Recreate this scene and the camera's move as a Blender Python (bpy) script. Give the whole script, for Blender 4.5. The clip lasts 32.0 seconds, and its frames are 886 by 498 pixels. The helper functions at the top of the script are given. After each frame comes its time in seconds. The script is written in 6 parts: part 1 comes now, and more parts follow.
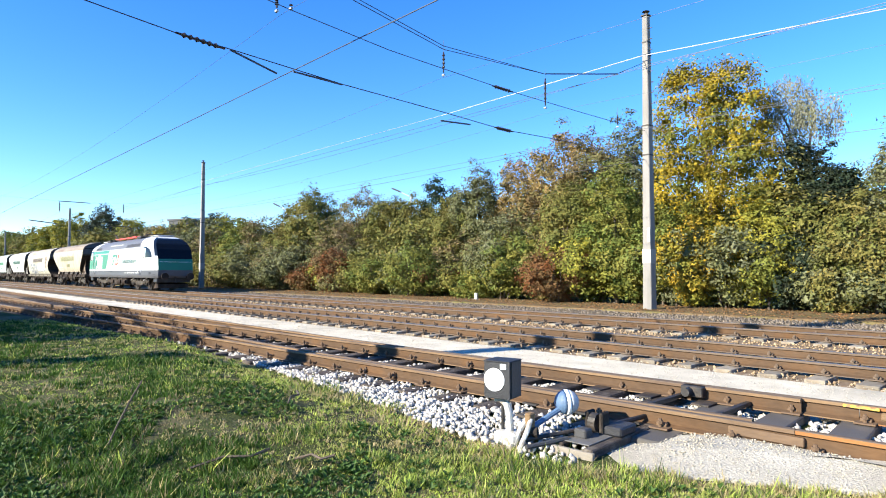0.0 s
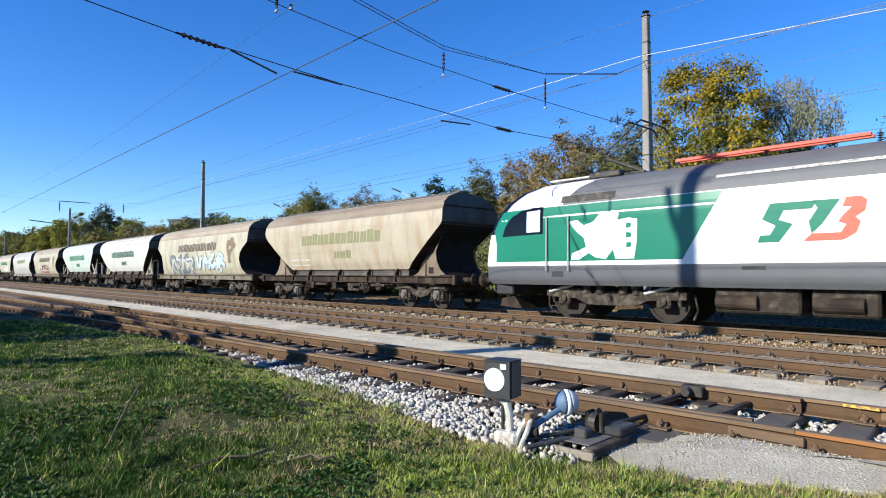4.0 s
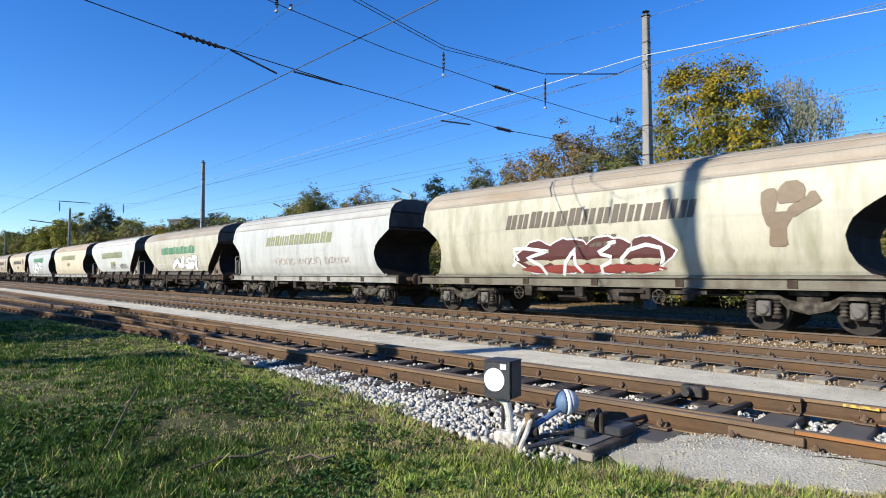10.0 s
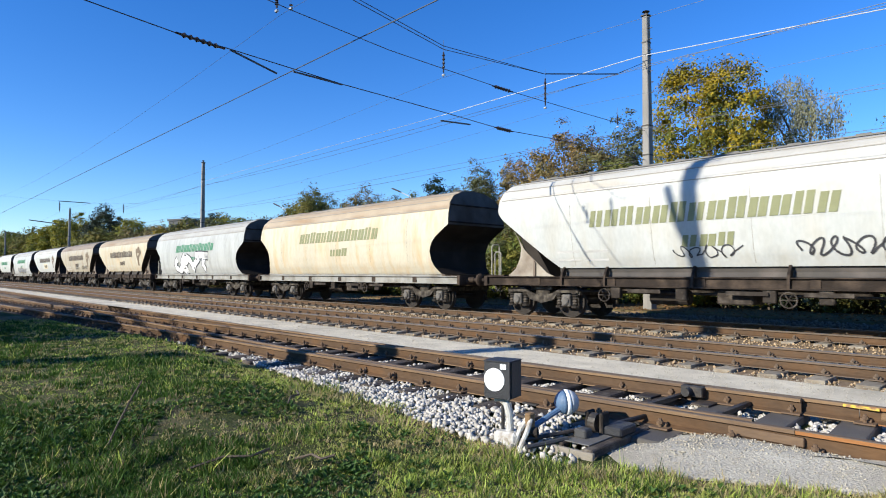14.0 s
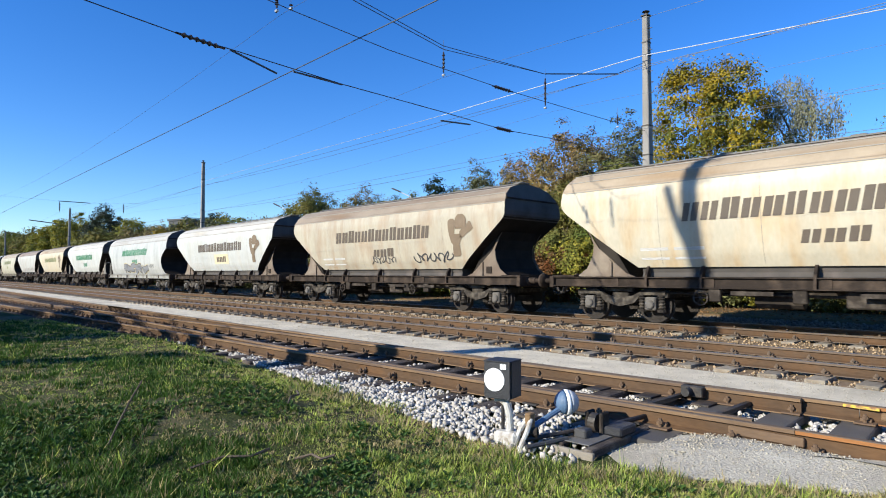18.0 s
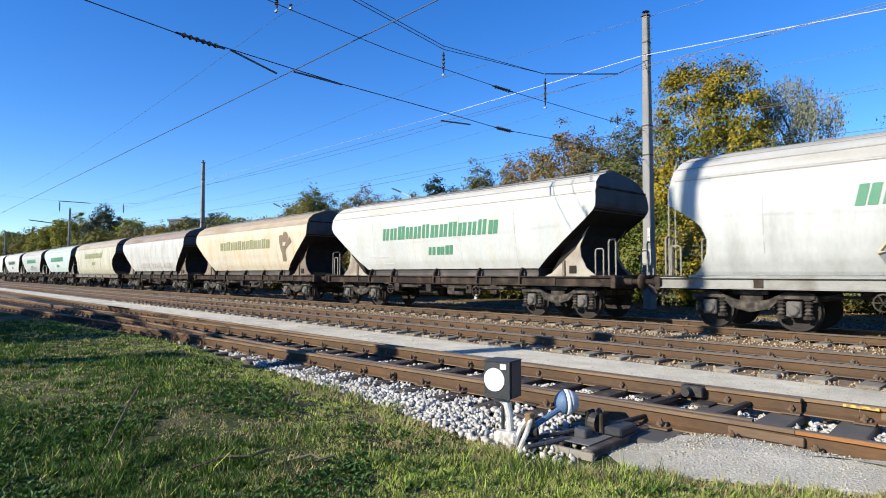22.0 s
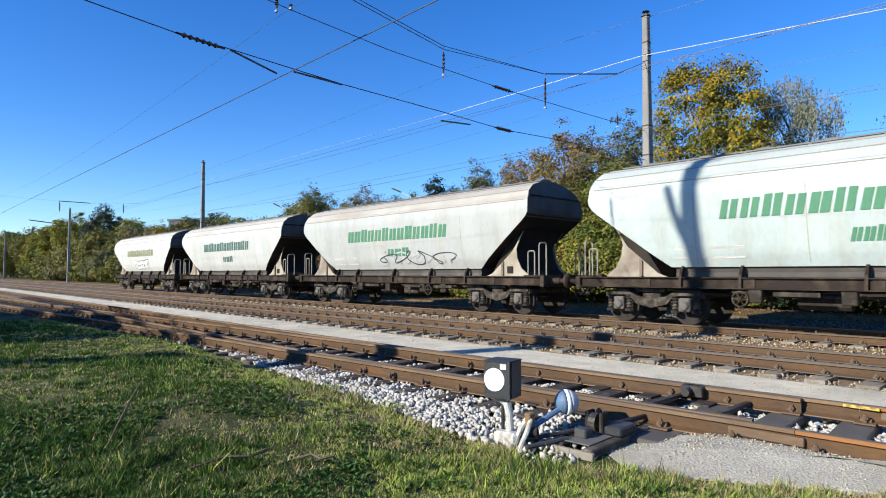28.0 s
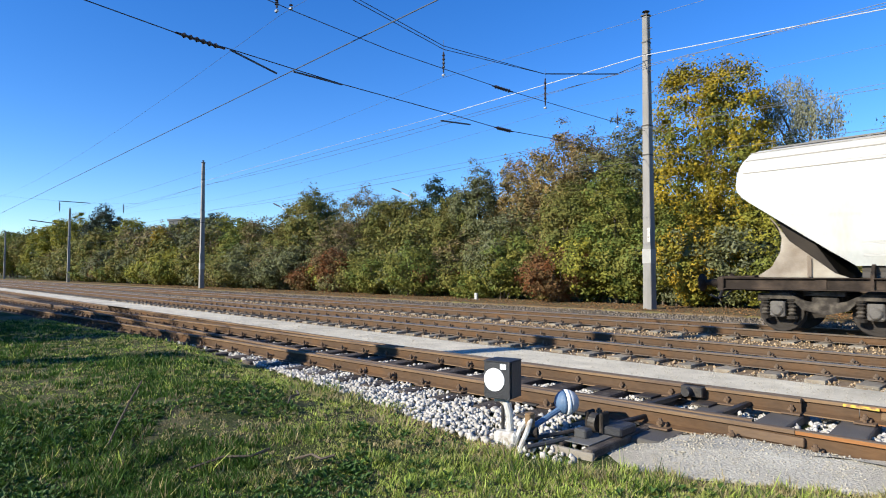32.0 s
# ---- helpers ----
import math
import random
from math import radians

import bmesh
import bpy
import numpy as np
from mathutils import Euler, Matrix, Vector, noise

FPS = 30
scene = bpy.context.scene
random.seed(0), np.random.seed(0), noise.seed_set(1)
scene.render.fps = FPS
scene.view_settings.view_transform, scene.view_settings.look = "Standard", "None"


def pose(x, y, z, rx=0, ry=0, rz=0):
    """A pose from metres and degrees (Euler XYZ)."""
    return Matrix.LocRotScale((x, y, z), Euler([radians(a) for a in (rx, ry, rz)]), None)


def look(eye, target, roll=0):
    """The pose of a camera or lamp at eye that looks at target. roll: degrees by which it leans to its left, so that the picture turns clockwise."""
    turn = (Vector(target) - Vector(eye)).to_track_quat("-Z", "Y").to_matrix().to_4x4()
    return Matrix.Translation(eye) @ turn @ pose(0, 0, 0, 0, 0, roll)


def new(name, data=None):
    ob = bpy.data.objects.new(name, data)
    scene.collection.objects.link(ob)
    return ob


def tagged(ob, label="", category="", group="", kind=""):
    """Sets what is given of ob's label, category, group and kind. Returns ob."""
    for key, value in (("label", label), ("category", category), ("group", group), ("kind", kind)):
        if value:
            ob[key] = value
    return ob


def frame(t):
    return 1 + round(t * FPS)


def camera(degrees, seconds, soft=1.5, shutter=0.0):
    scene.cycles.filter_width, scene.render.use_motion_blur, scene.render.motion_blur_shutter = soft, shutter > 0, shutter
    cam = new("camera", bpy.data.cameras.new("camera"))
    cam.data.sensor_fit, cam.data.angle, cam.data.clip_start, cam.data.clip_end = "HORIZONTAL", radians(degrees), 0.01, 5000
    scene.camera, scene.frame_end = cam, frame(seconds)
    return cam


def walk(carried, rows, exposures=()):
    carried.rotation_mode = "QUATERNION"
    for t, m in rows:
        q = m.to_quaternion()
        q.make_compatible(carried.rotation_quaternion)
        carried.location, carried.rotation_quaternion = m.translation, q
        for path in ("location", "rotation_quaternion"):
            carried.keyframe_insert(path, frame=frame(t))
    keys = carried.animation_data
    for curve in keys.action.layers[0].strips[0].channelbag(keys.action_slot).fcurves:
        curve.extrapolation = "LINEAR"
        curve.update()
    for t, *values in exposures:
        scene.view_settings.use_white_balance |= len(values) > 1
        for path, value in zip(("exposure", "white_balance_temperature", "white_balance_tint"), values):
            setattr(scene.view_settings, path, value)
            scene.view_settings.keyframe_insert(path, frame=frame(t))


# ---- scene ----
# ---------------------------------------------------------------- camera
CAM_HEIGHT = 1.28
cam = camera(72.2, 32.0, soft=1.0, shutter=0.06)
STAND = pose(0.0, 0.0, CAM_HEIGHT, 92.29, 0.0, 47.1)
walk(cam, [(0, STAND), (32, STAND)],
     [(0, 1.46, 6480, 9), (2.0, 1.40, 6480, 9), (2.6, 1.14, 6440, 9), (3.1, 0.92, 6340, 9), (5.0, 0.70, 6240, 9), (15.0, 0.70, 6240, 9), (22.0, 0.74, 6240, 9), (31.0, 0.72, 6240, 9), (32.0, 0.80, 6320, 9)])

# ---------------------------------------------------------------- world and sun
SUN_ELEVATION = radians(26.0)
SUN_WAY = Vector((0.256, 0.967, 0)).normalized() * math.cos(SUN_ELEVATION)
SUN_WAY.z = -math.sin(SUN_ELEVATION)
world = bpy.data.worlds.new("world")
scene.world = world
world.use_nodes = True
wn = world.node_tree.nodes
sky = wn.new("ShaderNodeTexSky")
sky.sky_type = "NISHITA"
sky.sun_disc = False
sky.sun_elevation = SUN_ELEVATION
sky.sun_rotation = math.atan2(-SUN_WAY.x, -SUN_WAY.y)
sky.altitude = 200
sky.air_density, sky.dust_density, sky.ozone_density = 1.0, 0.0, 5.0
wn["Background"].inputs[1].default_value = 0.124
deep = wn.new("ShaderNodeHueSaturation")
deep.inputs["Saturation"].default_value = 1.24
deep.inputs["Hue"].default_value = 0.512
world.node_tree.links.new(sky.outputs[0], deep.inputs["Color"])
world.node_tree.links.new(deep.outputs[0], wn["Background"].inputs[0])
sun = new("sun", bpy.data.lights.new("sun", "SUN"))
sun.data.energy = 5.0
sun.data.angle = radians(0.53)
sun.data.color = (1.0, 0.915, 0.765)
sun.matrix_world = look((-20, -60, 25), Vector((-20, -60, 25)) + SUN_WAY)


# ---------------------------------------------------------------- materials
def material(name, color, rough=0.7, metal=0.0, vary=0.15, scale=6.0, fine=60.0, bump=0.1, stretch=(1, 1, 1),
             second=None, second_at=0.6, second_scale=1.2, per_island=0.0, per_object=0.0, through_light=0.0, spec=0.4,
             second_stretch=(1, 1, 1)):
    """Procedural surface: a base colour, a stain colour laid on in patches, grain and relief."""
    m = bpy.data.materials.new(name)
    m.use_nodes = True
    nt = m.node_tree
    nd, lk = nt.nodes, nt.links
    bsdf = nd["Principled BSDF"]
    tc = nd.new("ShaderNodeTexCoord")

    def mapped(st):
        mp = nd.new("ShaderNodeMapping")
        mp.inputs["Scale"].default_value = st
        lk.new(tc.outputs["Object"], mp.inputs["Vector"])
        return mp

    mp = mapped(stretch)

    def noisy(sc, detail, vec):
        n = nd.new("ShaderNodeTexNoise")
        n.inputs["Scale"].default_value = sc
        n.inputs["Detail"].default_value = detail
        lk.new(vec.outputs[0], n.inputs["Vector"])
        return n

    big, small = noisy(scale, 4, mp), noisy(fine, 3, mp)

    def mathn(op, a, b):
        x = nd.new("ShaderNodeMath")
        x.operation = op
        for k, v in enumerate((a, b)):
            if isinstance(v, (int, float)):
                x.inputs[k].default_value = v
            else:
                lk.new(v, x.inputs[k])
        return x.outputs[0]

    value = mathn("ADD", mathn("MULTIPLY", mathn("SUBTRACT", big.outputs[0], 0.5), 2.4 * vary),
                  mathn("MULTIPLY", mathn("SUBTRACT", small.outputs[0], 0.5), 1.8 * vary))
    if per_island:
        g = nd.new("ShaderNodeNewGeometry")
        value = mathn("ADD", value, mathn("MULTIPLY", mathn("SUBTRACT", g.outputs["Random Per Island"], 0.5), 2 * per_island))
    if per_object:
        oi = nd.new("ShaderNodeObjectInfo")
        value = mathn("ADD", value, mathn("MULTIPLY", mathn("SUBTRACT", oi.outputs["Random"], 0.5), 2 * per_object))
    base = nd.new("ShaderNodeRGB")
    base.outputs[0].default_value = (*color, 1)
    col = base.outputs[0]
    if second:
        st = noisy(second_scale, 5, mapped(second_stretch))
        ramp = nd.new("ShaderNodeMapRange")
        ramp.inputs["From Min"].default_value = second_at - 0.12
        ramp.inputs["From Max"].default_value = second_at + 0.12
        lk.new(st.outputs[0], ramp.inputs["Value"])
        mix = nd.new("ShaderNodeMix")
        mix.data_type = "RGBA"
        lk.new(ramp.outputs[0], mix.inputs["Factor"])
        lk.new(col, mix.inputs["A"])
        mix.inputs["B"].default_value = (*second, 1)
        col = mix.outputs["Result"]
    hsv = nd.new("ShaderNodeHueSaturation")
    lk.new(col, hsv.inputs["Color"])
    lk.new(mathn("ADD", value, 1.0), hsv.inputs["Value"])
    lk.new(hsv.outputs[0], bsdf.inputs["Base Color"])
    bsdf.inputs["Roughness"].default_value = rough
    bsdf.inputs["Metallic"].default_value = metal
    bsdf.inputs["Specular IOR Level"].default_value = spec
    if bump:
        bp = nd.new("ShaderNodeBump")
        bp.inputs["Strength"].default_value = min(1.0, bump * 3)
        bp.inputs["Distance"].default_value = 0.02
        lk.new(small.outputs[0], bp.inputs["Height"])
        lk.new(bp.outputs[0], bsdf.inputs["Normal"])
    if through_light:
        tr = nd.new("ShaderNodeBsdfTranslucent")
        lk.new(hsv.outputs[0], tr.inputs["Color"])
        ms = nd.new("ShaderNodeMixShader")
        ms.inputs[0].default_value = through_light
        lk.new(bsdf.outputs[0], ms.inputs[1])
        lk.new(tr.outputs[0], ms.inputs[2])
        lk.new(ms.outputs[0], nd["Material Output"].inputs["Surface"])
    return m


M_SOIL = material("soil_and_turf", (0.048, 0.058, 0.018), 0.95, vary=0.5, scale=1.5, fine=45, bump=0.3,
                  second=(0.160, 0.132, 0.072), second_at=0.58, second_scale=0.9, spec=0.1)
M_FAR = material("far_turf", (0.072, 0.080, 0.032), 0.95, vary=0.3, scale=0.3, fine=5, second=(0.128, 0.096, 0.048), spec=0.1)
M_GRASS = material("grass_blade", (0.345, 0.415, 0.078), 0.6, vary=0.25, scale=0.8, fine=3, bump=0, per_island=0.40,
                   second=(0.344, 0.296, 0.120), second_at=0.57, second_scale=1.1, through_light=0.35, spec=0.25)
M_LUSH = material("lush_grass_blade", (0.050, 0.102, 0.013), 0.6, vary=0.2, scale=0.8, fine=3, bump=0, per_island=0.4, through_light=0.3, spec=0.2)
M_DRY = material("dry_grass", (0.368, 0.304, 0.152), 0.7, vary=0.2, per_island=0.3, bump=0, through_light=0.3, spec=0.2)
M_GRAVEL = material("pale_gravel", (0.55, 0.50, 0.388), 0.95, vary=0.34, scale=2.2, fine=55, bump=0.2, spec=0.15,
                    second=(0.400, 0.360, 0.280), second_at=0.60, second_scale=0.6)
M_APRON = material("grey_white_gravel", (0.40, 0.375, 0.308), 0.95, vary=0.42, scale=3.0, fine=50, bump=0.25, spec=0.15,
                   second=(0.30, 0.275, 0.22), second_at=0.58, second_scale=1.5)
M_GRAIN = material("gravel_grain", (0.37, 0.335, 0.26), 0.9, vary=0.1, fine=30, per_island=0.25, spec=0.15)
M_STONE = material("white_ballast", (0.44, 0.415, 0.365), 0.85, vary=0.12, fine=30, per_island=0.28, spec=0.2)
M_BALLAST = material("brown_ballast", (0.190, 0.138, 0.088), 0.95, vary=0.45, scale=8, fine=28, bump=0.12,
                     second=(0.200, 0.152, 0.100), second_at=0.6, second_scale=9, spec=0.1)
M_PEBBLE = material("rusty_ballast_stone", (0.305, 0.222, 0.132), 0.9, vary=0.15, per_island=0.45, spec=0.15)
M_RAIL = material("rusted_rail", (0.185, 0.118, 0.062), 0.75, 0.0, vary=0.2, scale=3, fine=40, stretch=(0.3, 1, 1), spec=0.3,
                  second=(0.104, 0.068, 0.044), second_at=0.55)
M_RAIL_FRESH = material("orange_rusted_rail", (0.26, 0.115, 0.040), 0.8, 0.0, vary=0.2, scale=3, fine=40, stretch=(0.3, 1, 1), spec=0.2)
M_RAIL_DULL = material("brown_rail", (0.116, 0.084, 0.058), 0.75, 0.0, vary=0.2, scale=3, fine=40, stretch=(0.3, 1, 1), spec=0.3)
M_RAIL_WEB = material("dark_rail_web", (0.085, 0.054, 0.032), 0.85, 0.0, vary=0.3, scale=3, fine=40, stretch=(0.3, 1, 1), spec=0.15,
                      second=(0.11, 0.06, 0.028), second_at=0.6, second_scale=2)
M_RAIL_TOP = material("polished_rail_head", (0.42, 0.38, 0.34), 0.32, 0.9, vary=0.12, scale=4, fine=60, stretch=(0.2, 1, 1))
M_TIE = material("tarred_sleeper", (0.060, 0.046, 0.036), 0.85, vary=0.35, scale=4, fine=40, stretch=(6, 1, 6), per_object=0.3,
                 second=(0.160, 0.136, 0.104), second_at=0.6, second_scale=5, bump=0.25)
M_CONCRETE_TIE = material("concrete_sleeper", (0.225, 0.198, 0.150), 0.9, vary=0.2, scale=5, per_object=0.25,
                          second=(0.144, 0.104, 0.068), second_at=0.58, second_scale=4)
M_STEEL_DARK = material("greasy_dark_steel", (0.035, 0.033, 0.031), 0.55, 0.3, vary=0.3, scale=8, second=(0.10, 0.075, 0.055),
                        second_at=0.62, second_scale=5)
M_IRON = material("dusty_brown_iron", (0.034, 0.028, 0.023), 0.85, 0.0, vary=0.3, scale=6, second=(0.096, 0.080, 0.064), second_at=0.6,
                  second_scale=5, spec=0.12)
M_FRAME = material("grimy_underframe", (0.026, 0.020, 0.016), 0.85, 0.0, vary=0.3, scale=3, stretch=(0.4, 1, 1),
                   second=(0.068, 0.050, 0.037), second_at=0.57, second_scale=2.5, spec=0.12)
M_BOGIE = material("dusty_bogie_cast_steel", (0.036, 0.031, 0.026), 0.85, 0.0, vary=0.35, scale=7, second=(0.104, 0.090, 0.072), second_at=0.57,
                   second_scale=6, spec=0.12)
M_WHEEL = material("worn_wheel_steel", (0.034, 0.029, 0.025), 0.7, 0.0, vary=0.25, spec=0.15)
M_MAST = material("weathered_concrete_mast", (0.232, 0.220, 0.200), 0.85, vary=0.14, scale=2, fine=40, stretch=(1, 1, 0.3),
                  second=(0.168, 0.160, 0.144), second_at=0.6, second_scale=1.5, second_stretch=(2, 2, 0.3))
M_WIRE = material("weathered_copper_wire", (0.055, 0.062, 0.07), 0.5, 0.3, vary=0.1, bump=0)
M_GLINT_WIRE = material("glint_white_bare_wire", (0.9, 0.9, 0.88), 0.35, 0.6, vary=0.05, bump=0)
M_INSULATOR = material("brown_porcelain", (0.035, 0.028, 0.026), 0.25, vary=0.1, bump=0)
M_GALV = material("galvanised_steel", (0.42, 0.43, 0.43), 0.5, 0.5, vary=0.12, scale=9)
M_BLACK = material("black_lantern_paint", (0.022, 0.023, 0.026), 0.5, vary=0.25, second=(0.06, 0.058, 0.055), second_at=0.66)
M_WHITE = material("white_enamel", (0.82, 0.83, 0.82), 0.35, vary=0.06)
M_BLUE = material("faded_blue_paint", (0.085, 0.145, 0.24), 0.5, vary=0.15)
M_WHITE_OLD = material("flaking_white_paint", (0.464, 0.456, 0.416), 0.6, vary=0.12, second=(0.176, 0.128, 0.088), second_at=0.62, second_scale=14)
M_WOOD = material("rotten_orange_wood", (0.20, 0.125, 0.06), 0.85, vary=0.3, scale=5, stretch=(1, 4, 4))
M_BARK = material("grey_brown_bark", (0.10, 0.078, 0.055), 0.9, vary=0.35, scale=6, stretch=(1, 1, 0.3), bump=0.3)
M_GLASS = material("dark_window_glass", (0.006, 0.008, 0.012), 0.10, vary=0.0, bump=0, spec=0.16)

LEAF_COLOURS = {
    "yellow": ((0.315, 0.225, 0.018), (0.140, 0.142, 0.023)), "gold": ((0.352, 0.227, 0.022), (0.153, 0.148, 0.022)),
    "green": ((0.106, 0.139, 0.030), (0.172, 0.162, 0.033)), "olive": ((0.122, 0.132, 0.033), (0.168, 0.142, 0.038)),
    "greygreen": ((0.149, 0.155, 0.079), (0.119, 0.125, 0.046)), "willow": ((0.238, 0.238, 0.165), (0.172, 0.175, 0.102)),
    "dark": ((0.026, 0.040, 0.022), (0.037, 0.043, 0.022)), "pine": ((0.016, 0.031, 0.017), (0.022, 0.034, 0.017)),
    "brown": ((0.182, 0.135, 0.069), (0.132, 0.132, 0.045)), "orange": ((0.271, 0.178, 0.063), (0.185, 0.155, 0.059)),
    "rust": ((0.159, 0.063, 0.022), (0.142, 0.096, 0.040)), "yellowgreen": ((0.244, 0.221, 0.030), (0.142, 0.155, 0.030)),
}
LEAF = {}
for k, (a, b) in LEAF_COLOURS.items():
    LEAF[k] = [material(k + "_leaves", a, 0.6, vary=0.12, scale=0.7, fine=4, bump=0, per_island=0.35, second=b, second_at=0.56,
                        second_scale=0.9, through_light=0.15, spec=0.12),
               material(k + "_leaves_other_boughs", b, 0.6, vary=0.12, scale=0.7, fine=4, bump=0, per_island=0.35, through_light=0.15, spec=0.12)]


# ---------------------------------------------------------------- mesh tools
def mesh_of(bm, name, mat, smooth=False):
    me = bpy.data.meshes.new(name)
    bm.normal_update()
    bm.to_mesh(me)
    bm.free()
    for m in (mat if isinstance(mat, (list, tuple)) else [mat]):
        me.materials.append(m)
    if smooth:
        me.polygons.foreach_set("use_smooth", [True] * len(me.polygons))
    return me


def quick_mesh(name, v, f):
    """A large mesh straight from arrays: v (n, 3) points, f (m, k) faces."""
    me = bpy.data.meshes.new(name)
    m, k = f.shape
    me.vertices.add(len(v))
    me.vertices.foreach_set("co", np.ascontiguousarray(v, np.float32).ravel())
    me.loops.add(m * k)
    me.loops.foreach_set("vertex_index", np.ascontiguousarray(f, np.int32).ravel())
    me.polygons.add(m)
    me.polygons.foreach_set("loop_start", np.arange(0, m * k, k, dtype=np.int32))
    me.update(calc_edges=True)
    return me


def mesh_from(verts, faces, name, mat):
    me = bpy.data.meshes.new(name)
    me.from_pydata(verts, [], faces)
    me.materials.append(mat)
    me.update()
    return me


def part(name, data, mat, parent, m=None, label="", smooth=False):
    """Links a bmesh or a shared mesh as one mesh object under a thing or a part."""
    me = data if isinstance(data, bpy.types.Mesh) else mesh_of(data, name, mat, smooth)
    ob = new(name, me)
    if parent is not None:
        ob.parent = parent
    if m is not None:
        ob.matrix_basis = m
    if label:
        tagged(ob, label)
    return ob


def box(bm, x0, x1, y0, y1, z0, z1, bevel=0.0, turn=None):
    r = bmesh.ops.create_cube(bm, size=1.0)
    vs = r["verts"]
    for v in vs:
        v.co = Vector(((x0 + x1) / 2 + v.co.x * (x1 - x0), (y0 + y1) / 2 + v.co.y * (y1 - y0), (z0 + z1) / 2 + v.co.z * (z1 - z0)))
        if turn is not None:
            v.co = turn @ v.co
    if bevel:
        es = list({e for v in vs for e in v.link_edges})
        bmesh.ops.bevel(bm, geom=es, offset=bevel, segments=1, affect="EDGES")
    return bm


def boxed(*a, bevel=0.0, turn=None):
    return box(bmesh.new(), *a, bevel=bevel, turn=turn)


def rod(bm, a, b, r, sides=8, r2=None, cap=True):
    a, b = Vector(a), Vector(b)
    d = b - a
    q = d.to_track_quat("Z", "Y").to_matrix().to_4x4()
    bmesh.ops.create_cone(bm, cap_ends=cap, segments=sides, radius1=r, radius2=r if r2 is None else r2, depth=d.length,
                          matrix=Matrix.Translation((a + b) / 2) @ q)
    return bm


def rodded(*a, **k):
    return rod(bmesh.new(), *a, **k)


def pipe(bm, pts, r, sides=6):
    """A bent tube through the points, with one ring at each."""
    pts = [Vector(p) for p in pts]
    rings = []
    side = None
    for i, p in enumerate(pts):
        d = (pts[min(i + 1, len(pts) - 1)] - pts[max(i - 1, 0)]).normalized()
        if side is None:
            side = d.cross(Vector((0, 0, 1)) if abs(d.z) < 0.9 else Vector((1, 0, 0))).normalized()
        side = (side - d * side.dot(d)).normalized()
        up = d.cross(side)
        rings.append([bm.verts.new(p + (side * math.cos(2 * math.pi * k / sides) + up * math.sin(2 * math.pi * k / sides)) * r) for k in range(sides)])
    for a, b in zip(rings, rings[1:]):
        for k in range(sides):
            bm.faces.new((a[k], a[(k + 1) % sides], b[(k + 1) % sides], b[k]))
    bm.faces.new(rings[0][::-1])
    bm.faces.new(rings[-1])
    return bm


def plate(bm, pts, axis_from, axis_to, plane="xz"):
    """A polygon in the xz (or yz) plane, extruded across from axis_from to axis_to."""
    def at(p, d):
        return (p[0], d, p[1]) if plane == "xz" else (d, p[0], p[1])
    lo = [bm.verts.new(at(p, axis_from)) for p in pts]
    hi = [bm.verts.new(at(p, axis_to)) for p in pts]
    bm.faces.new(lo)
    bm.faces.new(hi[::-1])
    n = len(pts)
    for i in range(n):
        bm.faces.new((lo[i], hi[i], hi[(i + 1) % n], lo[(i + 1) % n]))
    bmesh.ops.recalc_face_normals(bm, faces=bm.faces)
    return bm


def lathe(bm, profile, m=Matrix(), sides=14):
    """Turns (radius, height) pairs about the local z axis."""
    rings = []
    for r, z in profile:
        rings.append([bm.verts.new(m @ Vector((r * math.cos(2 * math.pi * k / sides), r * math.sin(2 * math.pi * k / sides), z)))
                      for k in range(sides)])
    for a, b in zip(rings, rings[1:]):
        for k in range(sides):
            bm.faces.new((a[k], a[(k + 1) % sides], b[(k + 1) % sides], b[k]))
    bm.faces.new(rings[0][::-1])
    bm.faces.new(rings[-1])
    return bm


def empty(name, m=None):
    ob = new(name)
    ob.empty_display_size = 0.2
    if m is not None:
        ob.matrix_basis = m
    return ob

# ---------------------------------------------------------------- ground and beds
def lawn_edge(x):
    """Where the lawn meets the stones of the siding."""
    if x > -3.27:
        return min(5.35, 3.97 + 0.62 * max(0.0, x + 2.85))
    return min(3.97 + 0.11 * (-3.27 - x), 6.42 + 0.063 * x - 0.80)


def ground_height(x, y):
    """The lawn lies a little higher than the tracks and falls off to them."""
    if y > 6 or y < -60 or x > 60 or x < -150:
        return -0.30
    t = min(1.0, max(0.0, (lawn_edge(x) + 0.05 - y) / 1.5))
    rise = 0.30 * t * t * (3 - 2 * t) * (1.0 if x < -6 else max(0.35, 1 - (x + 6) / 5))
    return -0.235 + rise + 0.03 * noise.noise((x * 0.6, y * 0.6, 0)) + 0.02 * noise.noise((x * 2.1, y * 2.1, 3))


def build_ground():
    xs = sorted({-3000, -1500, -800, -450, *range(-300, -40, 20), *[-40 + 0.4 * i for i in range(126)], *range(12, 60, 8), 100, 300, 800, 3000})
    ys = sorted({-3000, -900, -300, -120, -60, -30, *[-16 + 1.5 * i for i in range(8)], *[-4 + 0.22 * i for i in range(46)], 8, 12, 18, 24, 32, 45, 80, 200, 800, 3000})
    verts = [(x, y, ground_height(x, y)) for y in ys for x in xs]
    n = len(xs)
    faces = [(j * n + i, j * n + i + 1, (j + 1) * n + i + 1, (j + 1) * n + i) for j in range(len(ys) - 1) for i in range(n - 1)]
    ob = new("ground", mesh_from(verts, faces, "ground", M_SOIL))
    tagged(ob, "trampled green lawn with bare earthy patches", "ground", kind="structure")


TURNOUT_TIP = -2.0


